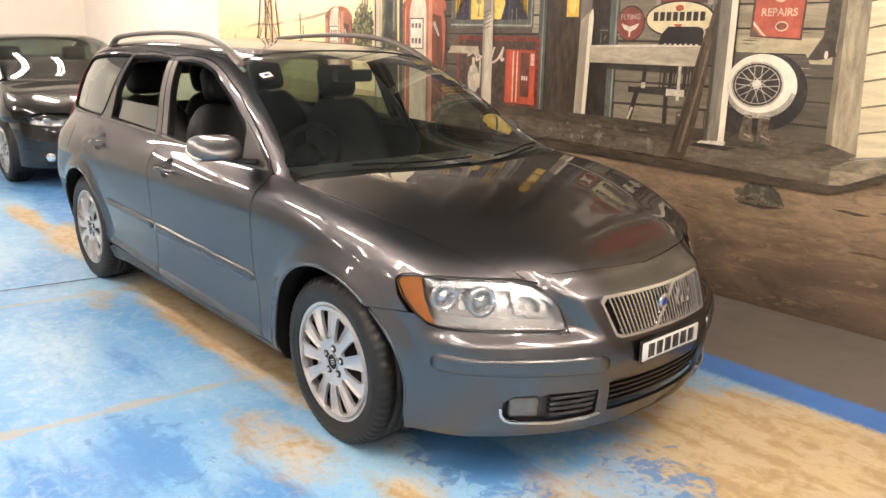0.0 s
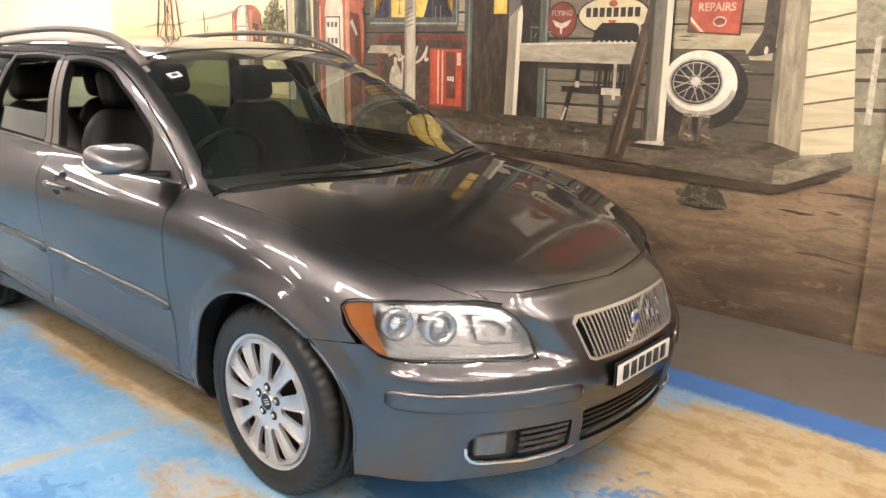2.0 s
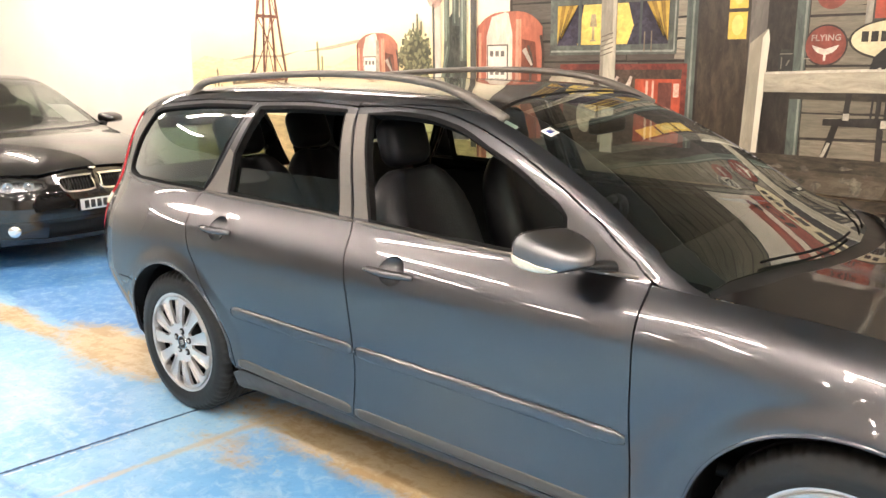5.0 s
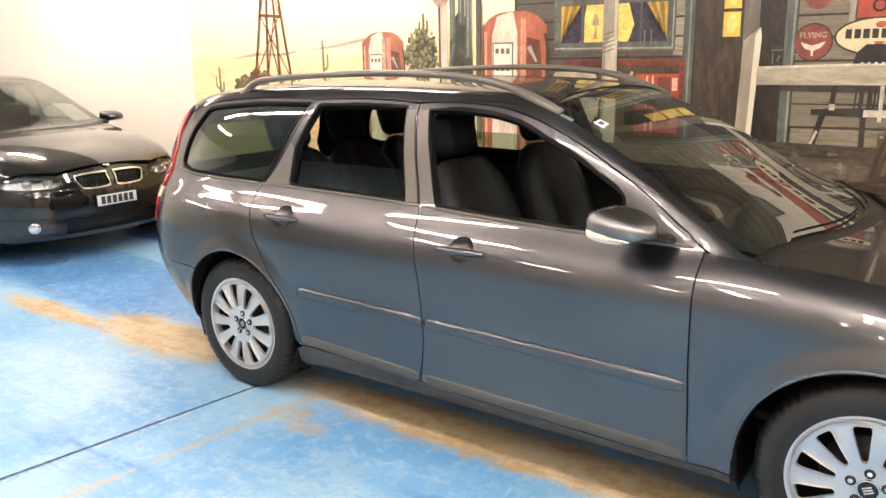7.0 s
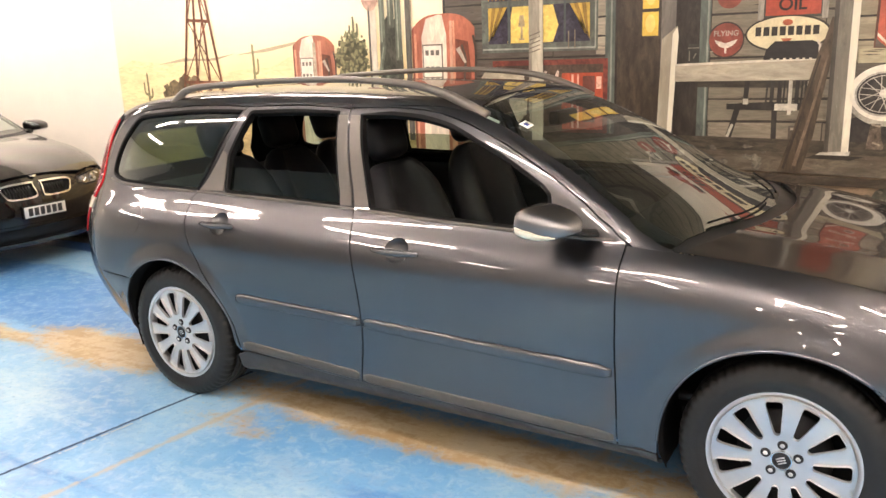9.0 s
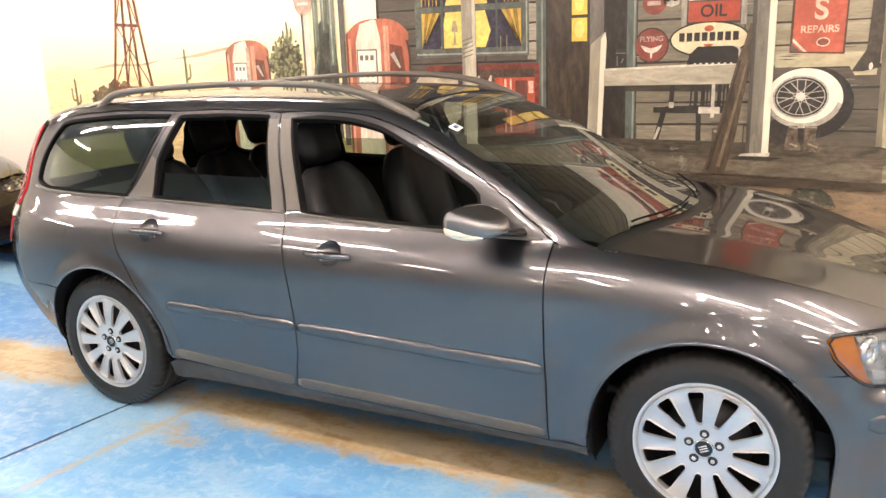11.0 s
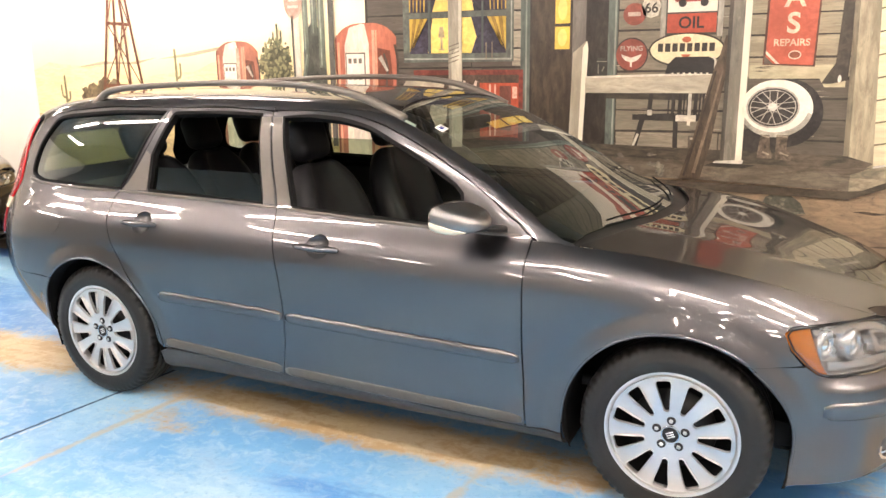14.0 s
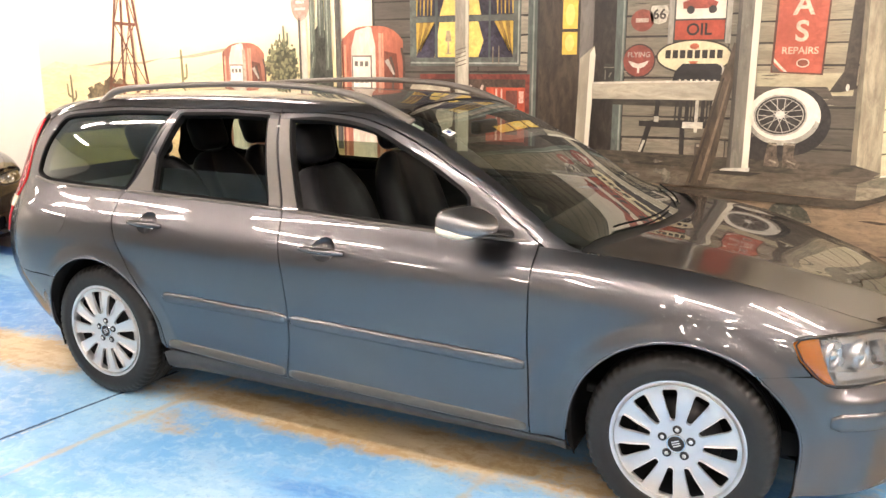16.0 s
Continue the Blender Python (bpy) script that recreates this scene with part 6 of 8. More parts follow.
cactus(-6.02, 1.12, 1.44, 0.030, (0.30, 0.25, 0.12), 4, ((-1, 1.25, 1.36), (1, 1.22, 1.30)))
cactus(-4.65, 1.30, 1.655, 0.030, (0.36, 0.31, 0.15), 4, ((1, 1.42, 1.54),))
mp("painted_cactus_shade", [[(-3.335, 0.95), (-3.325, 1.62), (-3.29, 1.78), (-3.24, 1.84), (-3.18, 1.80), (-3.14, 1.70), (-3.12, 1.55), (-3.10, 0.95)]], (0.085, 0.085, 0.065), 6, "dark cactus thicket", (1, 1, 0.5), 0.5)
for cx, za, zb, w in ((-3.295, 1.62, 2.35, 0.050), (-3.215, 1.74, 2.45, 0.060), (-3.150, 1.50, 2.40, 0.058), (-3.285, 1.38, 1.60, 0.036), (-3.255, 1.18, 1.40, 0.034)):
    lean = 0.05 if w < 0.04 else 0.0
    mp("painted_cactus", [oval(cx, zb, w * 0.5, w * 0.8, 14)[:8] + [(cx - w * 0.5 - lean, za), (cx + w * 0.5 - lean, za)]], (0.17, 0.19, 0.14), 7, "grey green cactus arm", (1, 1, 0.3), 0.4)
    mp("painted_cactus_light", [[(cx - w * 0.2 - lean, za + 0.02), (cx - w * 0.02 - lean, za + 0.02), (cx + w * 0.06, zb), (cx - w * 0.2, zb)]], (0.36, 0.40, 0.31), 8, "", (1, 1, 0.4), 0.4)
mp("painted_low_fence", stroke([(-6.42, 1.04), (-5.9, 1.03)], 0.010) + stroke([(-6.42, 0.98), (-5.9, 0.97)], 0.010) + stroke([(-6.2, 0.9), (-6.2, 1.08)], 0.014), (0.40, 0.28, 0.13), 4)
leaves = []
for i in range(170):
    a, r = MR.uniform(0, 6.28), MR.random() ** 0.5
    leaves.append(ragged(-3.59 + 0.165 * r * math.cos(a), 1.53 + 0.20 * r * math.sin(a), MR.uniform(0.008, 0.02), MR.uniform(0.008, 0.02), 7, 0.4))
mp("painted_bush", [ragged(-3.59, 1.50, 0.15, 0.19, 26, 0.25)] + leaves[:70], (0.13, 0.125, 0.07), 6, "dark green bush", (1, 1, 1), 0.5)
mp("painted_bush_light", leaves[70:], (0.30, 0.28, 0.15), 7, split=True)
cactus(-3.57, 1.65, 1.83, 0.022, (0.20, 0.20, 0.11), 7, ((-1, 1.70, 1.77), (1, 1.68, 1.78)))
mp("painted_pole", [rect(-3.405, 0.85, -3.350, 1.90)], (0.68, 0.62, 0.50), 7, "white sign pole", (1, 1, 0.3), 0.15)
mp("painted_pole_shade", [rect(-3.425, 0.85, -3.405, 1.90), rect(-3.085, 0.9, -3.035, TOP - 0.02)], (0.12, 0.11, 0.09), 8, "", (1, 1, 0.3))
mp("painted_round_sign", [oval(-3.40, 2.0, 0.085, 0.13)], (0.62, 0.40, 0.30), 8, "faded round sign")
mp("painted_round_sign_bars", [rect(-3.45, 1.95, -3.35, 1.97), rect(-3.44, 2.0, -3.36, 2.02)], (0.80, 0.70, 0.60), 9)


def pump(x0, x1, z0, z1, layer, deep):
    """A rounded old fuel pump with a dial and a hose."""
    w = x1 - x0
    xm = x0 + w * 0.70
    dome = [(x0, z0)] + [(x0 + w * i / 14, z1 - w * 0.20 * (abs(2 * i / 14 - 1) ** 3.2)) for i in range(15)] + [(x1, z0)]
    mp("painted_pump", [dome], deep, layer, "red and cream fuel pump with rounded top", (1, 1, 0.4), 0.22)
    mp("painted_pump_light", [[(x0 + w * 0.16, z0), (x0 + w * 0.16, z1 - w * 0.30), (x0 + w * 0.24, z1 - w * 0.06), (x0 + w * 0.45, z1 - w * 0.005), (x0 + w * 0.50, z1 - w * 0.02), (x0 + w * 0.56, z1 - w * 0.28), (x0 + w * 0.56, z0)]], (0.80, 0.68, 0.54), layer + 1, "", (1, 1, 0.4), 0.2)
    mp("painted_pump_band", [[(x0 + w * 0.61, z0), (x0 + w * 0.61, z1 - w * 0.10), (x0 + w * 0.655, z1 - w * 0.10), (x0 + w * 0.665, z0)]], (0.66, 0.36, 0.24), layer + 1, "", (1, 1, 0.4), 0.2)
    mp("painted_pump_shade", [[(x0, z0), (x0, z1 - w * 0.20), (x0 + w * 0.035, z1 - w * 0.14), (x0 + w * 0.035, z0)]], dark(deep, 0.5), layer + 1, "", (1, 1, 0.4), 0.2)
    mp("painted_pump_side", [[(xm, z0), (xm, z1 - w * 0.34), (x1 - w * 0.10, z1 - w * 0.38), (x1 - w * 0.06, z1 - w * 0.8), (x1 - w * 0.06, z0)]], dark(deep, 0.45), layer + 1, "", (1, 1, 0.4))
    mp("painted_pump_edge", stroke([(xm - w * 0.02, z0), (xm - w * 0.02, z1 - w * 0.1)], w * 0.03) + stroke([(x0 + w * 0.06, z0), (x0 + w * 0.06, z1 - w * 0.25)], w * 0.04), (0.80, 0.36, 0.22), layer + 2)
    mp("painted_dial", [rect(x0 + w * 0.17, z1 - w * 0.86, x0 + w * 0.50, z1 - w * 0.40)], (0.20, 0.16, 0.12), layer + 2, "pump dial")
    mp("painted_dial_face", [rect(x0 + w * 0.19, z1 - w * 0.84, x0 + w * 0.48, z1 - w * 0.42)], (0.80, 0.74, 0.62), layer + 3, "", (1, 1, 1), 0.1)
    bars = [rect(x0 + w * (0.22 + 0.085 * i), z1 - w * 0.55, x0 + w * (0.275 + 0.085 * i), z1 - w * 0.48) for i in range(3)]
    bars += [rect(x0 + w * (0.22 + 0.085 * i), z1 - w * 0.78, x0 + w * (0.275 + 0.085 * i), z1 - w * 0.70) for i in range(3)]
    mp("painted_dial_bar", bars, (0.22, 0.19, 0.16), layer + 4, split=True)
    mp("painted_hose", stroke(smooth_path([(x1 - w * 0.20, z1 - w * 0.42), (x1 - w * 0.14, z1 - w * 0.62), (x1 - w * 0.16, z1 - w * 0.9), (x1 - w * 0.05, z1 - w * 1.2), (x1 + w * 0.02, z1 - w * 0.6), (x1 - w * 0.02, z1 - w * 0.30)], 5), w * 0.035), (0.10, 0.07, 0.055), layer + 3)
    mp("painted_nozzle", stroke([(x1 - w * 0.26, z1 - w * 0.46), (x1 - w * 0.14, z1 - w * 0.66)], w * 0.07, w * 0.03), (0.55, 0.50, 0.42), layer + 4)
    mp("painted_pump_base", [rect(x0 - w * 0.04, z0 - 0.10, x1 + w * 0.04, z0 + 0.02)], (0.45, 0.36, 0.24), layer + 2)


pump(-4.20, -3.77, 0.82, 1.715, 5, (0.50, 0.19, 0.12))
mp("painted_pump_gap", [rect(-3.985, 0.85, -3.955, 1.66)], (0.62, 0.50, 0.36), 10)

# the house: left part, boards and window
mp("painted_house_dark", [rect(-2.76, 0.90, -1.50, TOP - 0.02)], (0.042, 0.034, 0.026), 5, "dark house wall", (0.3, 1, 1), 0.4)
mp("painted_board", boards(-2.74, -1.52, 1.0, TOP - 0.06, 0.125, 0.012), None, 6, "weathered grey boards", mat=board_paint((0.125, 0.105, 0.080)), split=True)
mp("painted_board", boards(-1.60, -1.52, 1.50, TOP - 0.06, 0.125, 0.012), None, 7, mat=board_paint((0.42, 0.36, 0.27)), split=True)
pump(-3.03, -2.50, 0.78, 1.820, 8, (0.54, 0.17, 0.10))
mp("painted_window_frame", [rect(-2.44, 1.53, -1.585, 2.42)], (0.135, 0.150, 0.125), 8, "teal window frame", (1, 1, 1), 0.3)
mp("painted_pane", [rect(-2.385, 1.590, -2.04, 1.835), rect(-1.985, 1.590, -1.64, 1.835), rect(-2.385, 1.875, -2.04, 2.36), rect(-1.985, 1.875, -1.64, 2.36)], (0.055, 0.045, 0.070), 9, "dark window panes", (1, 1, 1), 0.5)
mp("painted_lamplight", [[(-2.24, 1.592), (-2.04, 1.592), (-2.04, 1.833), (-2.20, 1.833)], [(-1.985, 1.592), (-1.90, 1.592), (-1.86, 1.70), (-1.90, 1.833), (-1.985, 1.833)], [(-2.20, 1.878), (-2.04, 1.878), (-2.04, 2.05), (-2.16, 2.0)], [(-1.985, 1.878), (-1.88, 1.878), (-1.90, 1.98), (-1.985, 2.02)]], (0.86, 0.62, 0.16), 10, "warm lamp light in the window", (1, 1, 1), 0.2)
mp("painted_lamp", [[(-2.155, 1.70), (-2.105, 1.70), (-2.115, 1.775), (-2.145, 1.775)], rect(-2.138, 1.62, -2.122, 1.70), rect(-2.15, 1.612, -2.11, 1.622)], (0.50, 0.38, 0.22), 11, "table lamp")
for sx, x0, x1 in ((1, -2.385, -2.24), (-1, -1.64, -1.78)):
    cur, shade = [], []
    for i in range(5):
        u0, u1 = i / 5, (i + 1) / 5
        top0, top1 = x0 + (x1 - x0) * u0, x0 + (x1 - x0) * u1
        low0, low1 = x0 + (x1 - x0) * u0 * 0.25, x0 + (x1 - x0) * u1 * 0.25
        zlow = 1.60 + 0.04 * u0
        (cur if i % 2 == 0 else shade).append([(top0, 1.833), (top1, 1.833), (low1, zlow + 0.03), (low0, zlow)])
        (cur if i % 2 == 0 else shade).append([(top0 * 1.0, 2.30), (top1, 2.30), (top1 + (x0 - x1) * 0.15, 1.880), (top0, 1.880)])
    mp("painted_curtain", cur, (0.62, 0.40, 0.07), 11, "yellow striped curtain", (1, 1, 0.5), 0.2, split=True)
    mp("painted_curtain_fold", shade, (0.34, 0.20, 0.04), 11, "", (1, 1, 0.5), 0.3, split=True)
mp("painted_mullion", [rect(-1.822, 1.59, -1.806, 2.36), rect(-2.235, 1.59, -2.212, 2.36)], (0.10, 0.12, 0.11), 12, "", (1, 1, 0.3), split=True)
mp("painted_window_light", stroke([(-2.43, 1.555), (-1.60, 1.548)], 0.012) + stroke([(-1.60, 1.545), (-1.60, 2.40)], 0.010), (0.40, 0.42, 0.36), 12)
# drinks cooler below the window
mp("painted_cooler", [rect(-2.36, 0.93, -1.515, 1.475)], (0.24, 0.055, 0.038), 9, "dark red drinks cooler", (1, 1, 1), 0.35)
mp("painted_cooler_panel", [rect(-2.33, 0.95, -1.545, 1.440)], (0.105, 0.070, 0.050), 10, "", (1, 1, 1), 0.4)
mp("painted_machine", [rect(-1.835, 1.00, -1.545, 1.385)], (0.56, 0.105, 0.050), 11, "red vending machine", (1, 1, 0.5), 0.25)
mp("painted_machine_shade", [rect(-1.685, 1.06, -1.600, 1.365), rect(-1.835, 0.985, -1.545, 1.010)], (0.17, 0.060, 0.045), 12)
mp("painted_machine_light", [rect(-1.765, 1.02, -1.750, 1.375), rect(-1.725, 1.02, -1.712, 1.375), rect(-1.590, 1.28, -1.555, 1.36)], (0.80, 0.50, 0.38), 12)
mp("painted_machine_bars", [rect(-1.672 + 0.022 * i, 1.175, -1.658 + 0.022 * i, 1.205) for i in range(3)], (0.82, 0.74, 0.66), 13)
mp("painted_script", stroke(smooth_path([(-2.16, 1.335), (-2.12, 1.375), (-2.14, 1.30), (-2.08, 1.33)], 5), 0.016) + stroke(smooth_path([(-2.00, 1.30), (-1.95, 1.40), (-1.98, 1.30), (-1.90, 1.33), (-1.86, 1.40), (-1.88, 1.31), (-1.85, 1.32)], 5), 0.018), (0.70, 0.58, 0.48), 12, split=True)
mp("painted_jug", [oval(-2.17, 1.16, 0.062, 0.11, 24), rect(-2.185, 1.25, -2.155, 1.32)] + stroke(smooth_path([(-2.11, 1.1), (-2.10, 1.3), (-2.16, 1.36), (-2.24, 1.33)], 5), 0.02), (0.62, 0.54, 0.40), 12, "pale jug")
mp("painted_shelf", [[(-2.46, 1.345), (-2.12, 1.345), (-2.12, 1.40), (-2.42, 1.40)]], (0.52, 0.45, 0.33), 13, "", (0.4, 1, 1))
mp("painted_candles", [rect(-1.79, 1.545, -1.782, 1.66), rect(-1.745, 1.545, -1.738, 1.665)], (0.28, 0.22, 0.15), 13)
# first porch post
mp("painted_post", [rect(-2.075, 0.93, -1.968, TOP - 0.02)], (0.42, 0.37, 0.29), 14, "grey porch post", (1, 1, 0.25), 0.25)
mp("painted_post_light", [[(-2.055, 0.93), (-1.995, 0.93), (-1.99, 1.60), (-2.00, 1.645), (-2.05, 1.58)], rect(-1.995, 0.93, -1.972, TOP - 0.02)], (0.66, 0.60, 0.46), 15, "", (1, 1, 0.25), 0.18)
mp("painted_post_cuts", [[(-2.07, 1.52 + 0.028 * i), (-1.99, 1.545 + 0.028 * i), (-1.99, 1.552 + 0.028 * i), (-2.07, 1.527 + 0.028 * i)] for i in range(5)], (0.20, 0.17, 0.13), 16)

# door and the wall right of it
mp("painted_door_wall", [rect(-1.52, 0.93, -0.86, TOP - 0.02)], (0.046, 0.036, 0.028), 7, "dark doorway", (1, 1, 0.4), 0.4)
mp("painted_door_trim", [rect(-1.535, 0.93, -1.468, TOP - 0.02), rect(-0.935, 0.95, -0.872, TOP - 0.02)], (0.115, 0.140, 0.118), 8, "teal door trim", (1, 1, 0.3), 0.3)
mp("painted_trim_light", [rect(-1.500, 0.95, -1.488, TOP - 0.02), rect(-0.892, 0.95, -0.880, TOP - 0.02)], (0.28, 0.31, 0.26), 9, "", (1, 1, 0.3))
mp("painted_door", [rect(-1.455, 0.93, -1.175, TOP - 0.02)], (0.075, 0.055, 0.038), 8, "brown door", (1, 1, 0.3), 0.4)
mp("painted_door_pane", [rect(-1.292, 1.605, -1.190, 1.750), rect(-1.292, 1.770, -1.190, 1.96), rect(-1.292, 1.98, -1.190, 2.2)], (0.85, 0.56, 0.10), 9, "lit yellow door panes", (1, 1, 1), 0.18)
mp("painted_door_pane_core", [oval(-1.241, 1.68, 0.032, 0.055, 20), oval(-1.241, 1.86, 0.032, 0.07, 20)], (0.88, 0.66, 0.20), 10, "", (1, 1, 1), 0.1)
mp("painted_post", [rect(-1.172, 0.93, -1.080, TOP - 0.02)], (0.20, 0.175, 0.15), 10, "grey porch post", (1, 1, 0.25), 0.25)
mp("painted_post_front", [[(-1.185, 0.93), (-1.095, 0.93), (-1.068, 1.60), (-1.075, 1.655), (-1.165, 1.58)]], (0.48, 0.42, 0.31), 11, "sawn off pale porch post", (1, 1, 0.25), 0.25)
mp("painted_post_light", [[(-1.118, 0.93), (-1.090, 0.93), (-1.060, 1.60), (-1.070, 1.655), (-1.098, 1.61)]], (0.78, 0.72, 0.57), 12, "", (1, 1, 0.25), 0.12)
# boards behind the bench and chair
mp("painted_wall_shade", [rect(-0.872, 0.95, -0.06, TOP - 0.02), rect(-0.07, 0.93, 0.52, TOP - 0.02)], (0.050, 0.040, 0.030), 6)
mp("painted_board", boards(-0.87, -0.15, 0.96, TOP - 0.06, 0.128, 0.012, 0.6), None, 7, "weathered grey boards", mat=board_paint((0.27, 0.23, 0.165)), split=True)
mp("painted_board", boards(-0.07, 0.50, 1.42, TOP - 0.06, 0.128, 0.010, 0.8), None, 7, "weathered beige boards", mat=board_paint((0.42, 0.355, 0.235)), split=True)
mp("painted_board", boards(-0.07, 0.52, 0.93, 1.40, 0.128, 0.010, 0.8), None, 7, "shaded grey boards", mat=board_paint((0.135, 0.113, 0.082)), split=True)
mp("painted_board_lit", [[(-0.06, 1.41), (0.33, 1.41), (0.36, 1.36), (0.47, 1.36), (0.47, 1.49), (-0.06, 1.49)]], (0.52, 0.45, 0.29), 8, "", (0.3, 1, 1), 0.2)
mp("painted_shadow", [[(0.40, 1.38), (0.48, 1.40), (0.50, 2.6), (0.44, 2.6), (0.425, 1.9), (0.41, 1.50), (0.34, 1.38)]], (0.075, 0.060, 0.045), 9)
mp("painted_hook", [oval(0.437, 1.408, 0.010, 0.020, 14)], (0.75, 0.70, 0.60), 10)
# dark slivers of grain and split wood on the boards
slivers = []
for i in range(110):
    a = MR.random() < 0.5
    cx, cz = (MR.uniform(-0.84, -0.2), MR.uniform(1.0, 2.2)) if a else (MR.uniform(-0.03, 0.46), MR.uniform(0.97, 2.3))
    w, h = MR.uniform(0.03, 0.10), MR.uniform(0.0015, 0.004)
    slivers.append([(cx - w, cz), (cx - w * 0.2, cz + h), (cx + w * 0.4, cz + h * 0.4), (cx + w, cz + h * 0.2), (cx + w * 0.1, cz - h)])
mp("painted_grain", slivers[:75], (0.055, 0.044, 0.034), 8, "", (0.3, 1, 1), 0.4, split=True)
mp("painted_grain", slivers[75:], (0.56, 0.49, 0.36), 8, "", (0.3, 1, 1), 0.3, split=True)
# signs
mp("painted_sign_rim", [oval(-0.779, 1.563, 0.106, 0.106)], (0.075, 0.050, 0.040), 8)
mp("painted_sign", [oval(-0.779, 1.563, 0.098, 0.098)], (0.31, 0.080, 0.055), 9, "round red sign with white wings", (1, 1, 1), 0.25)
mp("painted_wings", [[(-0.845, 1.565), (-0.785, 1.545), (-0.785, 1.515), (-0.815, 1.525), (-0.835, 1.545)], [(-0.713, 1.565), (-0.773, 1.545), (-0.773, 1.515), (-0.743, 1.525), (-0.723, 1.545)], rect(-0.785, 1.485, -0.773, 1.545)], (0.76, 0.68, 0.56), 10)
lettering("FLYING", -0.779, 1.600, 0.044, (0.56, 0.45, 0.36), 10)
mp("painted_sign", [oval(-0.768, 1.812, 0.072, 0.068)], (0.31, 0.085, 0.056), 9, "small round red sign", (1, 1, 1), 0.25)
mp("painted_sign_bars", [rect(-0.81, 1.80, -0.73, 1.825)], (0.62, 0.48, 0.38), 10)
mp("painted_shield", [[(-0.71, 1.90), (-0.62, 1.90), (-0.605, 1.86), (-0.62, 1.80), (-0.665, 1.785), (-0.71, 1.80), (-0.725, 1.86)]], (0.66, 0.60, 0.47), 9, "pale road shield sign")
lettering("66", -0.664, 1.845, 0.085, (0.06, 0.05, 0.04), 10)
mp("painted_sign_board", [rect(-0.592, 1.675, -0.236, 2.30)], (0.085, 0.080, 0.065), 8, "framed oil sign")
mp("painted_sign_edge", [rect(-0.605, 1.665, -0.572, 2.32), rect(-0.262, 1.665, -0.230, 2.32)], (0.40, 0.37, 0.30), 9, "", (1, 1, 0.3))
mp("painted_sign_white", [rect(-0.563, 1.815, -0.268, 2.28)], (0.76, 0.68, 0.55), 9, "", (1, 1, 1), 0.12)
mp("painted_sign_red", [rect(-0.563, 1.690, -0.268, 1.805)], (0.47, 0.085, 0.045), 9, "", (1, 1, 1), 0.2)
lettering("OIL", -0.418, 1.748, 0.098, (0.045, 0.030, 0.025), 10)
mp("painted_old_car", [[(-0.52, 1.875), (-0.33, 1.875), (-0.315, 1.91), (-0.36, 1.93), (-0.385, 1.985), (-0.465, 1.985), (-0.48, 1.93), (-0.525, 1.915)]], (0.46, 0.10, 0.06), 10, "little red painted car")
mp("painted_old_wheel", [oval(-0.475, 1.868, 0.024, 0.024, 18), oval(-0.345, 1.868, 0.024, 0.024, 18)], (0.06, 0.05, 0.045), 11, split=True)
mp("painted_oval_rim", [oval(-0.438, 1.588, 0.232, 0.106, 48)], (0.055, 0.045, 0.030), 9)
mp("painted_oval_sign", [oval(-0.438, 1.588, 0.221, 0.095, 48)], (0.70, 0.61, 0.38), 10, "cream oval sign with dark bars", (1, 1, 1), 0.15)
mp("painted_oval_bar", [rect(-0.612 + 0.0445 * i, 1.577, -0.580 + 0.0445 * i, 1.628 - 0.0) for i in range(8)], (0.055, 0.045, 0.035), 11, split=True)
mp("painted_oval_red", [[(-0.47, 1.560), (-0.41, 1.560), (-0.425, 1.540), (-0.455, 1.540)], oval(-0.438, 1.650, 0.028, 0.018, 16)], (0.50, 0.13, 0.06), 11, split=True)
banner = [(0.025, 1.500), (0.290, 1.488), (0.306, 2.45), (0.035, 2.45)]
mp("painted_banner_rim", [[(0.012, 1.492), (0.300, 1.478), (0.316, 2.46), (0.022, 2.46)]], (0.13, 0.055, 0.035), 9)
mp("painted_banner", [banner], (0.52, 0.120, 0.070), 10, "tall red banner sign with pale letters", (1, 1, 1), 0.18)
for ch, z in (("L", 2.03), ("A", 1.875), ("S", 1.725)):
    lettering(ch, 0.166, z, 0.165, (0.74, 0.58, 0.43), 11)
lettering("REPAIRS", 0.164, 1.618, 0.056, (0.70, 0.50, 0.36), 11)
mp("painted_roundel", [oval(0.186, 1.548, 0.036, 0.026, 24)], (0.70, 0.55, 0.42), 11)
mp("painted_roundel_core", [oval(0.186, 1.548, 0.029, 0.019, 24)], (0.30, 0.10, 0.06), 12)
mp("painted_banner_corner", [[(0.026, 1.575), (0.026, 1.555), (0.085, 1.498), (0.105, 1.496)], [(0.172, 1.542), (0.200, 1.542), (0.200, 1.554), (0.172, 1.554)]], (0.70, 0.55, 0.42), 11, split=True)
mp("painted_banner_dark", [[(0.020, 1.545), (0.020, 1.498), (0.072, 1.496)]], (0.13, 0.10, 0.075), 11)
# bench rail, jar, chair
mp("painted_rail", [[(-1.075, 1.320), (-0.30, 1.322), (-0.232, 1.352), (-0.205, 1.452), (-1.075, 1.428)]], (0.50, 0.44, 0.33), 13, "pale wooden porch rail", (0.25, 1, 1), 0.25)
mp("painted_rail_light", [[(-1.075, 1.415), (-0.22, 1.436), (-0.205, 1.452), (-1.075, 1.428)]], (0.72, 0.66, 0.52), 14)
mp("painted_rail_end", [[(-0.30, 1.322), (-0.232, 1.352), (-0.205, 1.452), (-0.27, 1.447)]], (0.22, 0.18, 0.13), 14)
mp("painted_jar", [rect(-1.005, 1.430, -0.930, 1.520), rect(-0.998, 1.520, -0.937, 1.545)], (0.060, 0.055, 0.045), 14, "dark glass jar")
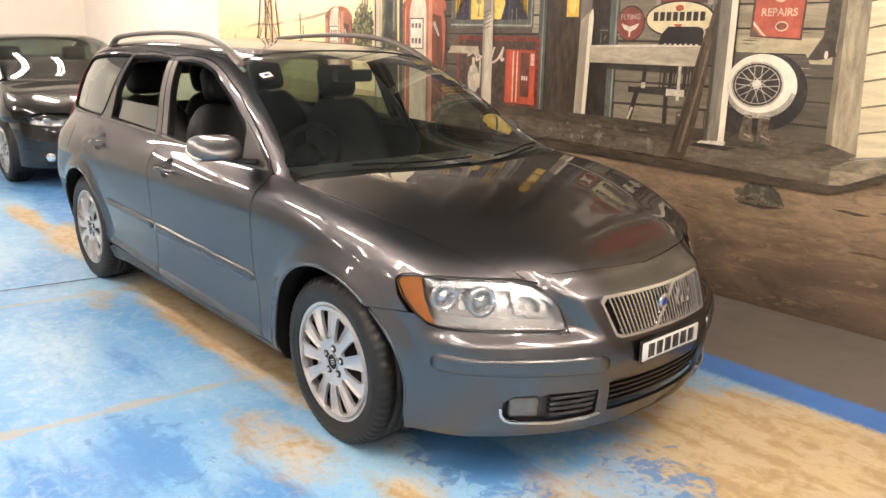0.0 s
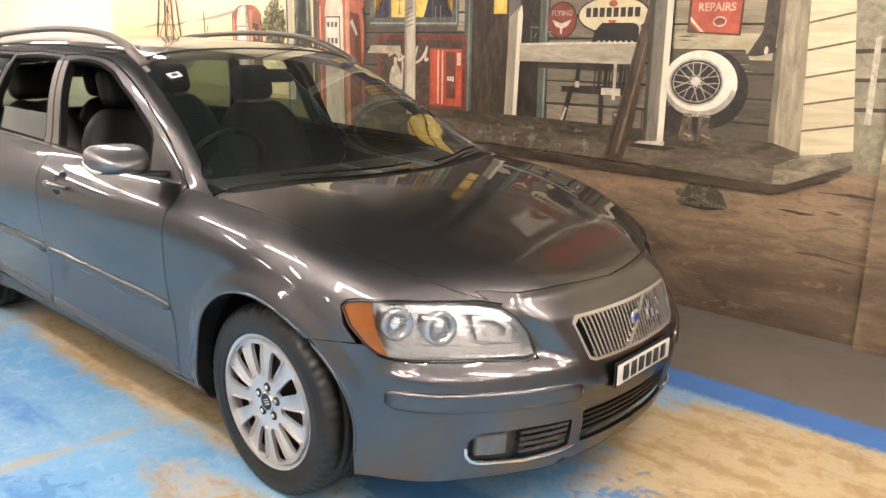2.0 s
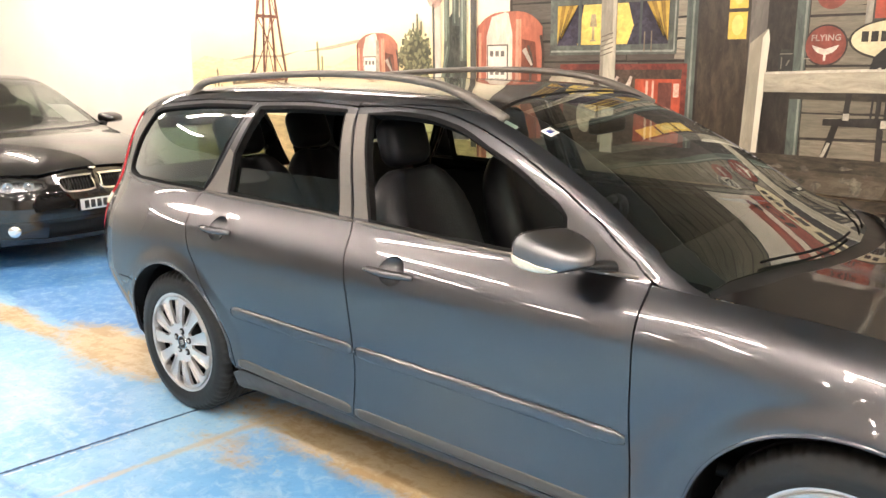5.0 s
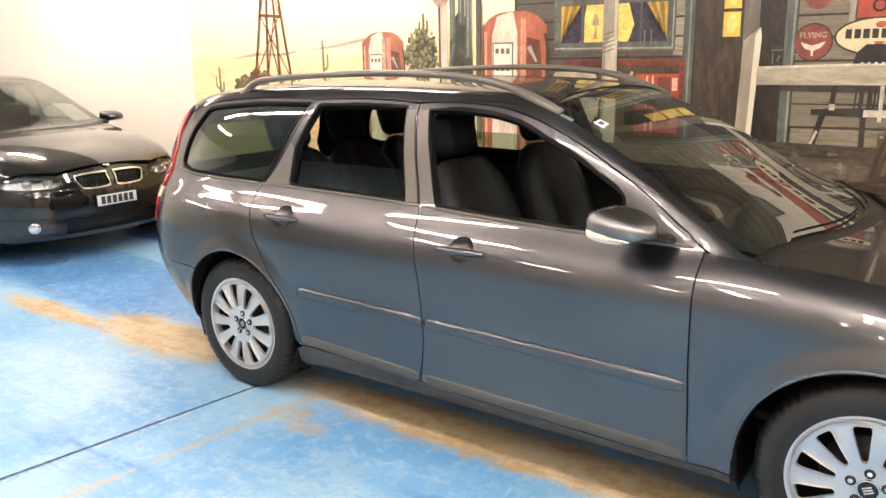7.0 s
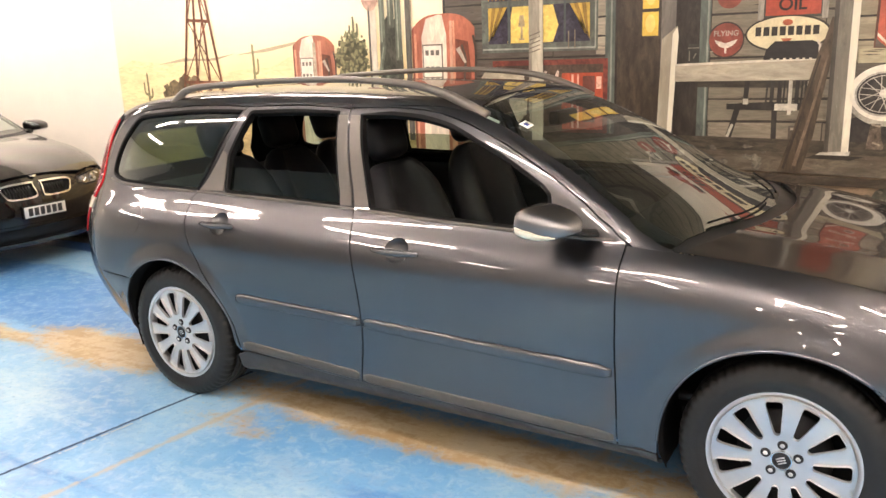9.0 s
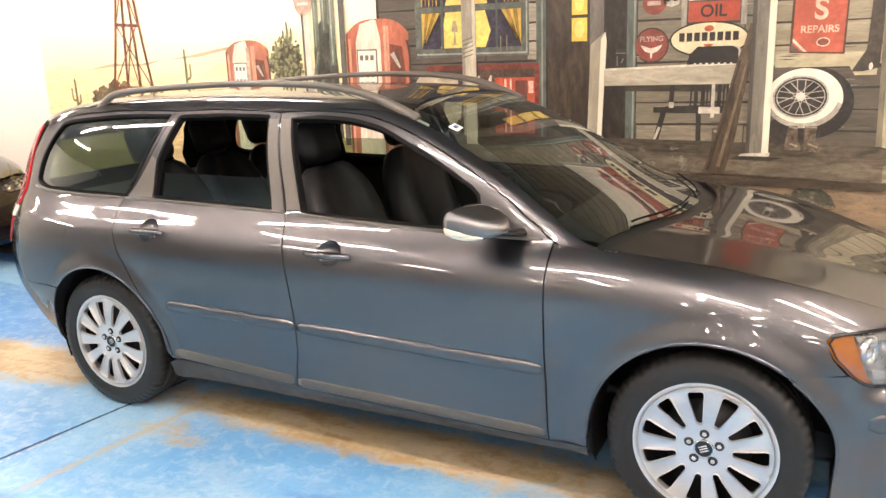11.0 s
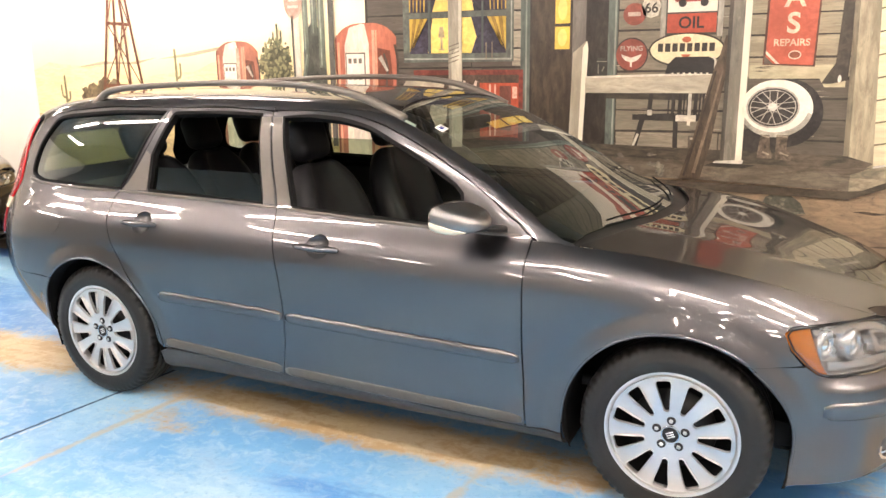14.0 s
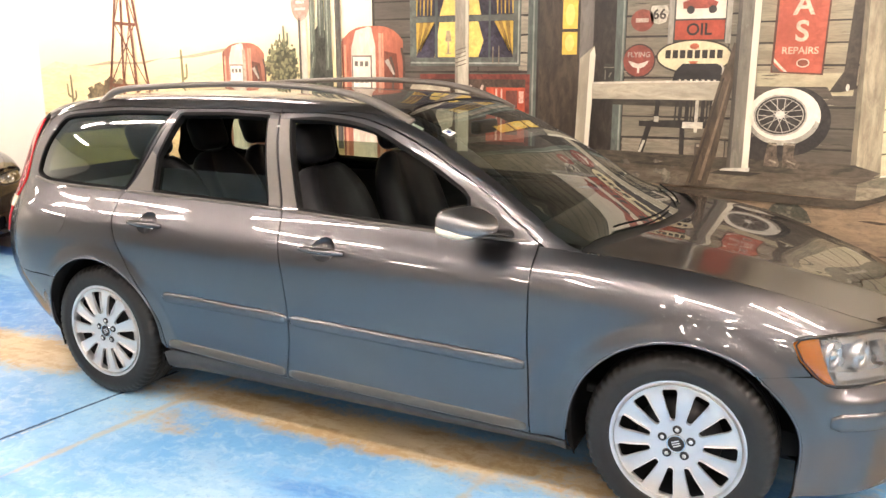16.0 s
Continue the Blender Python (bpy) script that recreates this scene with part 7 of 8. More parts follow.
mp("painted_jar_light", stroke([(-0.99, 1.445), (-0.99, 1.505)], 0.006) + stroke([(-0.965, 1.46), (-0.95, 1.49)], 0.008) + stroke([(-1.0, 1.522), (-0.935, 1.522)], 0.005), (0.32, 0.29, 0.23), 15)
mp("painted_chair_top", [[(-0.56, 1.440), (-0.27, 1.440), (-0.258, 1.47), (-0.265, 1.53), (-0.30, 1.545), (-0.50, 1.545), (-0.545, 1.50)]], (0.035, 0.030, 0.027), 15, "dark wooden chair", (0.4, 1, 1), 0.3)
mp("painted_chair_light", stroke([(-0.275, 1.545), (-0.258, 1.52), (-0.258, 1.45)], 0.012) + [rect(-0.52 + 0.035 * i, 1.440, -0.505 + 0.035 * i, 1.448) for i in range(7)], (0.70, 0.63, 0.51), 16, split=True)
legs = stroke([(-0.640, 1.32), (-0.650, 1.17)], 0.028) + stroke([(-0.690, 1.16), (-0.740, 0.965)], 0.034) + stroke([(-0.480, 1.16), (-0.475, 0.935)], 0.030) + stroke([(-0.320, 1.16), (-0.285, 0.98)], 0.030)
legs += [rect(-0.51 + 0.047 * i, 1.175, -0.492 + 0.047 * i, 1.335) for i in range(6)] + [[(-0.755, 1.150), (-0.48, 1.145), (-0.30, 1.150), (-0.30, 1.19), (-0.50, 1.195), (-0.755, 1.185)]]
mp("painted_chair_bar", legs, (0.042, 0.036, 0.030), 12, "", (1, 1, 0.5), 0.3, split=True)
mp("painted_chair_light", [rect(-0.480, 1.145, -0.355, 1.185), rect(-0.408, 1.12, -0.388, 1.32), rect(-0.660, 1.18, -0.630, 1.215)] + stroke([(-0.715, 1.06), (-0.748, 0.97)], 0.016) + stroke([(-0.300, 1.315), (-0.315, 1.19)], 0.012), (0.66, 0.60, 0.48), 13, split=True)
mp("painted_chair_spindle", [rect(-0.535 + 0.032 * i, 1.185, -0.525 + 0.032 * i, 1.322, 0.004) for i in range(7)], (0.040, 0.034, 0.029), 12.5, "", (1, 1, 0.5), 0.3, split=True)
mp("painted_can", [rect(-0.395, 0.945, -0.335, 1.055)], (0.12, 0.10, 0.075), 14, "old tin")
mp("painted_can_light", [rect(-0.385, 0.955, -0.345, 0.965), rect(-0.385, 1.03, -0.345, 1.045), rect(-0.372, 0.975, -0.352, 1.01)], (0.40, 0.35, 0.26), 15)
mp("painted_log", [[(-0.440, 0.78), (-0.312, 0.78), (-0.258, 1.0), (-0.226, 1.23), (-0.180, 1.50), (-0.168, 1.66), (-0.205, 1.67), (-0.235, 1.55), (-0.262, 1.48), (-0.322, 1.23), (-0.375, 1.0)]], (0.110, 0.078, 0.052), 17, "splintered dark log", (1, 1, 0.25), 0.45)
mp("painted_log_light", stroke([(-0.35, 0.82), (-0.268, 1.18), (-0.212, 1.46)], 0.022, 0.010), (0.20, 0.15, 0.10), 18)
mp("painted_log_dark", stroke([(-0.41, 0.80), (-0.318, 1.16), (-0.250, 1.46)], 0.014, 0.008), (0.05, 0.036, 0.026), 18)
# main porch post
mp("painted_post", [rect(-0.195, 0.905, -0.068, TOP - 0.02)], (0.27, 0.24, 0.185), 18, "grey porch post", (1, 1, 0.2), 0.3)
mp("painted_post_light", [rect(-0.104, 0.905, -0.066, TOP - 0.02)], (0.74, 0.68, 0.53), 19, "", (1, 1, 0.2), 0.12)
mp("painted_post_foot", [[(-0.235, 0.890), (-0.06, 0.890), (-0.055, 0.915), (-0.215, 0.905)]], (0.70, 0.65, 0.53), 19)
mp("painted_post_shade", [rect(-0.195, 0.905, -0.172, TOP - 0.02)], (0.13, 0.11, 0.085), 19, "", (1, 1, 0.2), 0.4)
mp("painted_rail_shadow", [[(-0.935, 1.325), (-0.30, 1.325), (-0.34, 1.275), (-0.935, 1.285)]], (0.075, 0.062, 0.046), 9.6, "", (0.3, 1, 1), 0.4)
mp("painted_post_foot_shadow", [[(-0.30, 0.868), (-0.06, 0.862), (0.02, 0.885), (-0.235, 0.892)]], (0.06, 0.05, 0.038), 17, "", (0.3, 1, 1), 0.4)
# spare wheel and boots
mp("painted_tyre", [oval(0.155, 1.205, 0.215, 0.205, 48)], (0.045, 0.038, 0.034), 12, "old tyre with a white wall and wire wheel", (1, 1, 1), 0.4)
mp("painted_tyre_shade", [oval(0.02, 1.03, 0.14, 0.09, 30)], (0.048, 0.040, 0.034), 11)
mp("painted_whitewall", [oval(0.108, 1.232, 0.205, 0.172, 52)], (0.78, 0.72, 0.60), 13, "", (1, 1, 1), 0.12)
mp("painted_whitewall_shade", [[(0.108 + 0.205 * math.cos(a), 1.232 + 0.172 * math.sin(a)) for a in [3.5 + 2.6 * i / 20 for i in range(21)]] + [(0.104 + 0.185 * math.cos(a), 1.240 + 0.150 * math.sin(a)) for a in [6.1 - 2.6 * i / 20 for i in range(21)]]], (0.50, 0.45, 0.36), 14, "", (1, 1, 1), 0.3)
mp("painted_rim", [oval(0.090, 1.240, 0.148, 0.122, 44)], (0.055, 0.046, 0.038), 14, "", (1, 1, 1), 0.4)
mp("painted_rim_ring", ringed(0.090, 1.240, 0.150, 0.124, 0.010, 44) + ringed(0.090, 1.240, 0.130, 0.104, 0.005, 44), (0.55, 0.50, 0.41), 15)
spokes_p = []
for i in range(18):
    a = 2 * math.pi * i / 18
    spokes_p += stroke([(0.090 + 0.020 * math.cos(a + (0.9 if i % 2 else -0.9)), 1.243 + 0.017 * math.sin(a + (0.9 if i % 2 else -0.9))), (0.090 + 0.132 * math.cos(a), 1.240 + 0.106 * math.sin(a))], 0.0045)
mp("painted_wire_spokes", spokes_p, (0.56, 0.51, 0.42), 15)
mp("painted_rim_hub", [oval(0.090, 1.243, 0.028, 0.024, 20)], (0.66, 0.62, 0.54), 16)
mp("painted_boot", [[(0.035, 1.075), (0.085, 1.075), (0.095, 0.985), (0.11, 0.95), (0.105, 0.93), (0.02, 0.93), (0.025, 0.99)], [(0.125, 1.075), (0.19, 1.075), (0.185, 1.0), (0.215, 0.955), (0.265, 0.935), (0.26, 0.92), (0.13, 0.925), (0.125, 0.99)]], (0.155, 0.120, 0.085), 17, "worn boot", (1, 1, 1), 0.5, split=True)
mp("painted_boot_light", stroke([(0.04, 1.07), (0.085, 1.06)], 0.010) + stroke([(0.13, 1.07), (0.19, 1.065)], 0.010) + stroke([(0.05, 0.97), (0.09, 0.955)], 0.010) + stroke([(0.15, 0.97), (0.2, 0.95)], 0.010), (0.36, 0.30, 0.22), 18, split=True)
# corner post, lit end wall, distance
mp("painted_distance", [rect(0.80, 0.85, 1.03, TOP - 0.02)], (0.36, 0.32, 0.22), 6, "hazy green distance", (1, 1, 1), 0.25)
mp("painted_fence", stroke([(0.84, 1.41), (1.03, 1.42)], 0.020) + stroke([(0.85, 1.28), (1.03, 1.285)], 0.018) + stroke([(0.86, 1.145), (1.03, 1.15)], 0.018), (0.085, 0.070, 0.050), 7, "dark rail fence", split=True)
mp("painted_fence_post", [[(0.925, 1.08), (0.955, 1.08), (0.950, 1.48), (0.925, 1.47)]], (0.62, 0.56, 0.43), 8)
mp("painted_end_wall", [[(0.64, 0.90), (0.893, 0.955), (0.815, 1.65), (0.73, 2.6), (0.55, 2.6)]], (0.20, 0.165, 0.10), 8)
lit = []
for i in range(13):
    z = 0.905 + i * 0.128
    r0, r1 = 0.893 - 0.112 * (z - 0.95), 0.893 - 0.112 * (z + 0.12 - 0.95)
    lit.append([(0.655 - 0.045 * (z - 0.9), z), (r0, z + 0.045), (r1, z + 0.163), (0.655 - 0.045 * (z - 0.78), z + 0.118)])
mp("painted_lit_board", lit, None, 9, "cream boards in sunlight", mat=board_paint((0.74, 0.64, 0.42), 0.14), split=True)
mp("painted_corner_post", [[(0.500, 0.865), (0.660, 0.885), (0.612, 1.85), (0.575, 2.8), (0.455, 2.8), (0.478, 1.85)]], (0.40, 0.34, 0.23), 12, "pale corner post", (1, 1, 0.2), 0.3)
mp("painted_corner_shade", [[(0.500, 0.865), (0.530, 0.868), (0.505, 1.85), (0.480, 2.8), (0.455, 2.8), (0.478, 1.85)]], (0.21, 0.175, 0.12), 13, "", (1, 1, 0.2), 0.3)
# porch floor and its front
mp("painted_porch_top", [[(-2.6, 0.935), (0.50, 0.885), (0.66, 0.90), (0.545, 0.850), (-0.17, 0.868), (-1.1, 0.890), (-2.6, 0.905)]], (0.135, 0.108, 0.078), 14.6, "porch floor", (0.3, 1, 1), 0.35)
mp("painted_porch_floor", [[(-2.6, 0.90), (-1.1, 0.885), (-0.17, 0.862), (0.545, 0.845), (0.66, 0.92), (0.52, 0.96), (-0.9, 0.985), (-2.6, 0.99)]], (0.100, 0.080, 0.058), 14.3, "", (0.3, 1, 1), 0.45)
mp("painted_porch_front", [[(-2.6, 0.800), (-1.1, 0.790), (-0.166, 0.773), (0.545, 0.752), (0.545, 0.850), (-0.17, 0.868), (-1.1, 0.890), (-2.6, 0.905)]], (0.165, 0.135, 0.096), 16, "porch front boards", (0.3, 1, 1), 0.4)
mp("painted_porch_end", [[(0.545, 0.752), (0.615, 0.760), (0.905, 0.890), (0.905, 0.945), (0.66, 0.895), (0.545, 0.852)]], (0.30, 0.255, 0.175), 17, "", (0.3, 1, 1), 0.4)
mp("painted_stone", [ragged(MR.uniform(-1.4, -0.5), MR.uniform(0.79, 0.93), MR.uniform(0.01, 0.035), MR.uniform(0.008, 0.02), 10, 0.4) for i in range(46)], (0.20, 0.175, 0.135), 17, "", (1, 1, 1), 0.5, split=True)
mp("painted_porch_shadow", [[(-2.6, 0.745), (0.545, 0.700), (0.80, 0.80), (0.905, 0.875), (0.905, 0.890), (0.615, 0.760), (0.545, 0.752), (-2.6, 0.80)]], (0.085, 0.066, 0.046), 15, "", (0.4, 1, 1), 0.4)
# tortoise
mp("painted_tortoise", [[(0.055, 0.615), (0.09, 0.69), (0.14, 0.72), (0.22, 0.715), (0.29, 0.665), (0.325, 0.595), (0.20, 0.590), (0.13, 0.630)]], (0.085, 0.082, 0.060), 8, "grey tortoise", (1, 1, 1), 0.4)
mp("painted_tortoise_leg", [ragged(0.075, 0.600, 0.035, 0.018, 14, 0.3), ragged(0.05, 0.645, 0.030, 0.020, 14, 0.3), ragged(0.145, 0.592, 0.030, 0.016, 14, 0.3)], (0.16, 0.135, 0.095), 9, "", (1, 1, 1), 0.5, split=True)
scales = []
for i in range(26):
    u, w = MR.random(), MR.random()
    cx = 0.095 + 0.20 * u
    scales.append(ragged(cx, 0.625 - 0.03 * u + (0.085 - 0.04 * abs(u - 0.35) * 2) * w, 0.015, 0.010, 9, 0.3))
mp("painted_tortoise_scale", scales[:13], (0.17, 0.155, 0.112), 9, "", (1, 1, 1), 0.4, split=True)
mp("painted_tortoise_scale", scales[13:], (0.11, 0.10, 0.072), 10, "", (1, 1, 1), 0.4, split=True)
mp("painted_shell_rim", [ragged(0.13 + 0.022 * i, 0.638 - 0.006 * i + 0.010 * math.sin(i), 0.010, 0.008, 8, 0.2) for i in range(9)], (0.21, 0.19, 0.14), 11, "", (1, 1, 1), 0.3, split=True)
mp("painted_tortoise_shadow", [[(0.03, 0.60), (0.13, 0.625), (0.20, 0.585), (0.33, 0.588), (0.20, 0.565), (0.06, 0.575)]], (0.062, 0.046, 0.034), 7)

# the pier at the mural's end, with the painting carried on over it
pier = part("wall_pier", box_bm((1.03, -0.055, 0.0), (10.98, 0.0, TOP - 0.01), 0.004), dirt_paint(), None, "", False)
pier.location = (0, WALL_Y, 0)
mp("painted_distance", [[(1.034, 0.86), (1.30, 0.92), (1.9, 0.90), (3.0, 0.95), (3.0, TOP - 0.02), (1.034, TOP - 0.02)]], (0.50, 0.44, 0.29), 36, "hazy pale distance", (0.5, 1, 1), 0.25)
mp("painted_track", [[(1.034, 0.80), (1.5, 0.84), (3.0, 0.86), (3.0, 0.99), (1.6, 0.97), (1.034, 0.93)]], (0.40, 0.33, 0.20), 37, "pale dry track", (0.35, 1, 1.4), 0.35)
mp("painted_puddle", [ragged(1.33, 0.66, 0.20, 0.075, 26, 0.2), ragged(1.62, 0.62, 0.25, 0.05, 26, 0.2)], (0.085, 0.095, 0.10), 37, "blue grey puddle", (0.4, 1, 1.3), 0.45, split=True)
mp("painted_fence", stroke([(1.034, 1.42), (1.9, 1.45)], 0.022) + stroke([(1.034, 1.285), (1.9, 1.30)], 0.020) + stroke([(1.034, 1.15), (1.9, 1.16)], 0.020), (0.15, 0.12, 0.085), 38, "dark rail fence", split=True)
mp("painted_fence_post", [[(1.20, 1.04), (1.25, 1.04), (1.245, 1.52), (1.20, 1.50)], [(1.72, 1.04), (1.77, 1.04), (1.765, 1.52), (1.72, 1.50)]], (0.62, 0.56, 0.43), 39, "pale fence post", split=True)
tagged(pier, "wall pier painted with brown dirt and pale distance", "wall", "", "structure")


# ---- the black saloon parked behind ----
SB = [(0.74, 0.17), (0.825, 0.22), (0.85, 0.40), (0.870, 0.57), (0.880, 0.72), (0.855, 0.86), (0.775, 0.955), (0.71, 1.12), (0.605, 1.34), (0.555, 1.375), (0.33, 1.40), (0.0, 1.41)]
SALOON = Hull([
    (-3.72, [(0.40, 0.28), (0.46, 0.32), (0.50, 0.45), (0.52, 0.58), (0.51, 0.72), (0.49, 0.84), (0.44, 0.93), (0.41, 0.945), (0.37, 0.955), (0.32, 0.96), (0.18, 0.965), (0.0, 0.97)]),
    (-3.50, [(0.60, 0.25), (0.68, 0.30), (0.72, 0.45), (0.73, 0.58), (0.72, 0.72), (0.69, 0.85), (0.62, 0.955), (0.58, 0.975), (0.52, 0.99), (0.45, 0.995), (0.25, 1.005), (0.0, 1.01)]),
    (-3.05, mean_rows(SB, r5=(0.83, 0.88), r6=(0.74, 0.99), r7=(0.68, 1.015), r8=(0.60, 1.03), r9=(0.50, 1.04), r10=(0.28, 1.05), r11=(0.0, 1.055))),
    (-2.60, mean_rows(SB, r6=(0.76, 0.975), r7=(0.695, 1.06), r8=(0.60, 1.17), r9=(0.53, 1.19), r10=(0.30, 1.215), r11=(0.0, 1.225))),
    (-2.10, mean_rows(SB, r6=(0.775, 0.965), r7=(0.705, 1.13), r8=(0.60, 1.325), r9=(0.55, 1.36), r10=(0.32, 1.388), r11=(0.0, 1.40))),
    (-1.60, mean_rows(SB, r8=(0.605, 1.36), r9=(0.555, 1.392), r10=(0.33, 1.415), r11=(0.0, 1.423))),
    (-1.20, mean_rows(SB, r7=(0.715, 1.11), r8=(0.617, 1.315), r9=(0.56, 1.348), r10=(0.33, 1.378), r11=(0.0, 1.388))),
    (-0.90, mean_rows(SB, r6=(0.772, 0.945), r7=(0.73, 1.06), r8=(0.655, 1.195), r9=(0.58, 1.232), r10=(0.34, 1.268), r11=(0.0, 1.282))),
    (-0.60, mean_rows(SB, r6=(0.770, 0.935), r7=(0.745, 0.985), r8=(0.70, 1.05), r9=(0.60, 1.088), r10=(0.34, 1.132), r11=(0.0, 1.148))),
    (-0.35, mean_rows(SB, r6=(0.766, 0.922), r7=(0.75, 0.934), r8=(0.72, 0.948), r9=(0.60, 0.968), r10=(0.34, 0.988), r11=(0.0, 0.998))),
    (-0.10, mean_rows(SB, r5=(0.852, 0.83), r6=(0.755, 0.892), r7=(0.725, 0.90), r8=(0.68, 0.908), r9=(0.52, 0.926), r10=(0.30, 0.944), r11=(0.0, 0.95))),
    (0.20, mean_rows(SB, r5=(0.828, 0.79), r6=(0.72, 0.848), r7=(0.68, 0.86), r8=(0.63, 0.87), r9=(0.48, 0.89), r10=(0.27, 0.906), r11=(0.0, 0.912))),
    (0.45, mean_rows(SB, r1=(0.74, 0.22), r2=(0.775, 0.40), r3=(0.79, 0.57), r4=(0.785, 0.68), r5=(0.74, 0.745), r6=(0.64, 0.785), r7=(0.60, 0.797), r8=(0.55, 0.808), r9=(0.43, 0.83), r10=(0.25, 0.846), r11=(0.0, 0.852))),
    (0.66, [(0.50, 0.17), (0.58, 0.22), (0.61, 0.40), (0.63, 0.55), (0.62, 0.62), (0.58, 0.672), (0.50, 0.705), (0.46, 0.718), (0.42, 0.728), (0.34, 0.744), (0.20, 0.758), (0.0, 0.764)]),
    (0.80, [(0.3, 0.17), (0.36, 0.22), (0.38, 0.40), (0.40, 0.52), (0.39, 0.58), (0.37, 0.62), (0.33, 0.645), (0.30, 0.655), (0.27, 0.662), (0.22, 0.67), (0.12, 0.678), (0.0, 0.682)]),
])
SN_X = Curve([(0, 0.16), (1, 0.32), (2, 0.46), (3, 0.57), (4, 0.655), (5, 0.715), (6, 0.752), (7, 0.772), (8, 0.778)])
SN_Y = Curve([(0, 0.868), (1, 0.842), (2, 0.795), (3, 0.715), (4, 0.600), (5, 0.455), (6, 0.305), (7, 0.152), (8, 0.0)])
SN_PUSH = Curve([(0.14, -0.05), (0.22, 0.0), (0.34, 0.012), (0.46, 0.012), (0.54, 0.0), (0.62, -0.025), (0.70, -0.075)])


def saloon_nose(t, z):
    s = t if t <= 8 else 16 - t
    x, y = SN_X(s), SN_Y(s)
    return Vector((x + SN_PUSH(z) * min(1.0, 0.25 + s / 5), -y * 0.99 if t <= 8 else y * 0.99, z))


def sy(y):
    lo, hi = 0.0, 8.0
    for _ in range(40):
        mid = (lo + hi) / 2
        lo, hi = (lo, mid) if SN_Y(mid) < abs(y) else (mid, hi)
    t = (lo + hi) / 2
    return t if y <= 0 else 16 - t


saloon = thing("saloon_car", "black four door saloon with twin chrome grilles parked behind", "car", (-6.40, 0.42, 0))
bpy.context.view_layer.update()


def sp(name, bm, mat, parent=None, label="", smooth=True):
    return part(name, bm, mat, parent or saloon, label, smooth)


def sp_both(name, bm, mat, label="", owners=None):
    other = mirrored(bm)
    return [sp(name, b, mat, o, label) for b, o in zip((bm, other), owners or (None, None))]


SZ = SALOON.at_z
AR = 0.345
fw = [SZ(x, z) for x, z in arc(0.0, 0.31, AR, 180, 58, 14)]
wing_s = [SZ(-0.50, 0.21), SZ(-0.345, 0.21)] + fw + [SZ(0.38, 0.612), SZ(0.46, 0.64), SZ(0.52, 0.675), (0.60, 5.55), (0.655, 6.0)] + [(0.655 - 1.155 * i / 10, 6.0) for i in range(1, 11)]
sp_both("front_wing", panel_bm(SALOON, wing_s, (), 0.06), M_BLACKPAINT)
for x0, x1, name in ((-0.508, -1.56, "front_door"), (-1.568, -2.43, "rear_door")):
    outline = [(x0, 6.0), SZ(x0, 0.235), SZ(x1 if x1 > -2 else -2.38, 0.235)] + ([SZ(x, z) for x, z in arc(-2.76, 0.31, AR, 12, 50, 5)] if x1 < -2 else []) + [(x1, 6.0)]
    sp_both(name, panel_bm(SALOON, outline, (), 0.06), M_BLACKPAINT)
    for zh in (0.84,):
        grip = [tuple(SALOON(*SZ(x1 + 0.10 + 0.2 * i / 6, zh)) + Vector((0, -0.012 - 0.02 * math.sin(math.pi * i / 6), 0))) for i in range(7)]
        sp_both("door_handle", tube_bm(grip, 0.013, 8), M_BLACKPAINT)
tailq = [(-2.438, 6.0)] + [SZ(x, z) for x, z in arc(-2.76, 0.31, AR, 52, 180, 14)] + [SZ(-3.10, 0.24), SZ(-3.70, 0.30), (-3.70, 6.0)]
sp_both("rear_quarter", panel_bm(SALOON, tailq, (), 0.07), M_BLACKPAINT)
frame_o = [(-0.52, 6.05), (-2.75, 6.05), (-2.80, 6.5), (-2.55, 8.3), (-2.0, 8.3), (-1.25, 8.3), (-0.9, 8.35), (-0.42, 8.3), (-0.42, 6.8)]
win1 = [SZ(-0.78, 0.975), SZ(-1.54, 0.985), SZ(-1.56, 1.30), SZ(-1.30, 1.29), SZ(-1.05, 1.20)]
win2 = [SZ(-1.62, 0.985), SZ(-2.35, 0.995), SZ(-2.30, 1.15), SZ(-2.12, 1.27), SZ(-1.64, 1.31)]
sp_both("window_frame", panel_bm(SALOON, frame_o, (win1, win2), 0.05), M_BLACKPAINT)
for w in (win1, win2):
    sp_both("side_glass", panel_bm(SALOON, w, (), 0.1, 0.11, 0.0, -0.01), M_DARKGLASS)
sp_both("sill", panel_bm(SALOON, [SZ(-0.35, 0.175, 0, 3), SZ(-0.35, 0.225, 0, 3), SZ(-2.40, 0.225, 0, 3), SZ(-2.40, 0.175, 0, 3)], (), 0.08), M_BLACKPAINT)
s_roof = [(-1.13, 8.4), (-1.19, 9.5), (-1.21, 11.0), (-1.19, 12.5), (-1.13, 13.6), (-2.1, 13.6), (-2.2, 12.5), (-2.24, 11.0), (-2.2, 9.5), (-2.1, 8.4)]
sp("roof", panel_bm(SALOON, s_roof, (), 0.06), M_BLACKPAINT)
s_low = [(-0.40, 8.5), (-0.33, 9.2), (-0.26, 10.0), (-0.23, 11.0), (-0.26, 12.0), (-0.33, 12.8), (-0.40, 13.5)]
s_screen = s_low + [(-0.8, 13.55), (-1.12, 13.55), (-1.18, 12.5), (-1.20, 11.0), (-1.18, 9.5), (-1.12, 8.45), (-0.8, 8.45)]
sp("windscreen", panel_bm(SALOON, s_screen, (), 0.05, 0.11, 0.0, 0.0), M_SALOONGLASS, None, "windscreen with a paper behind it")
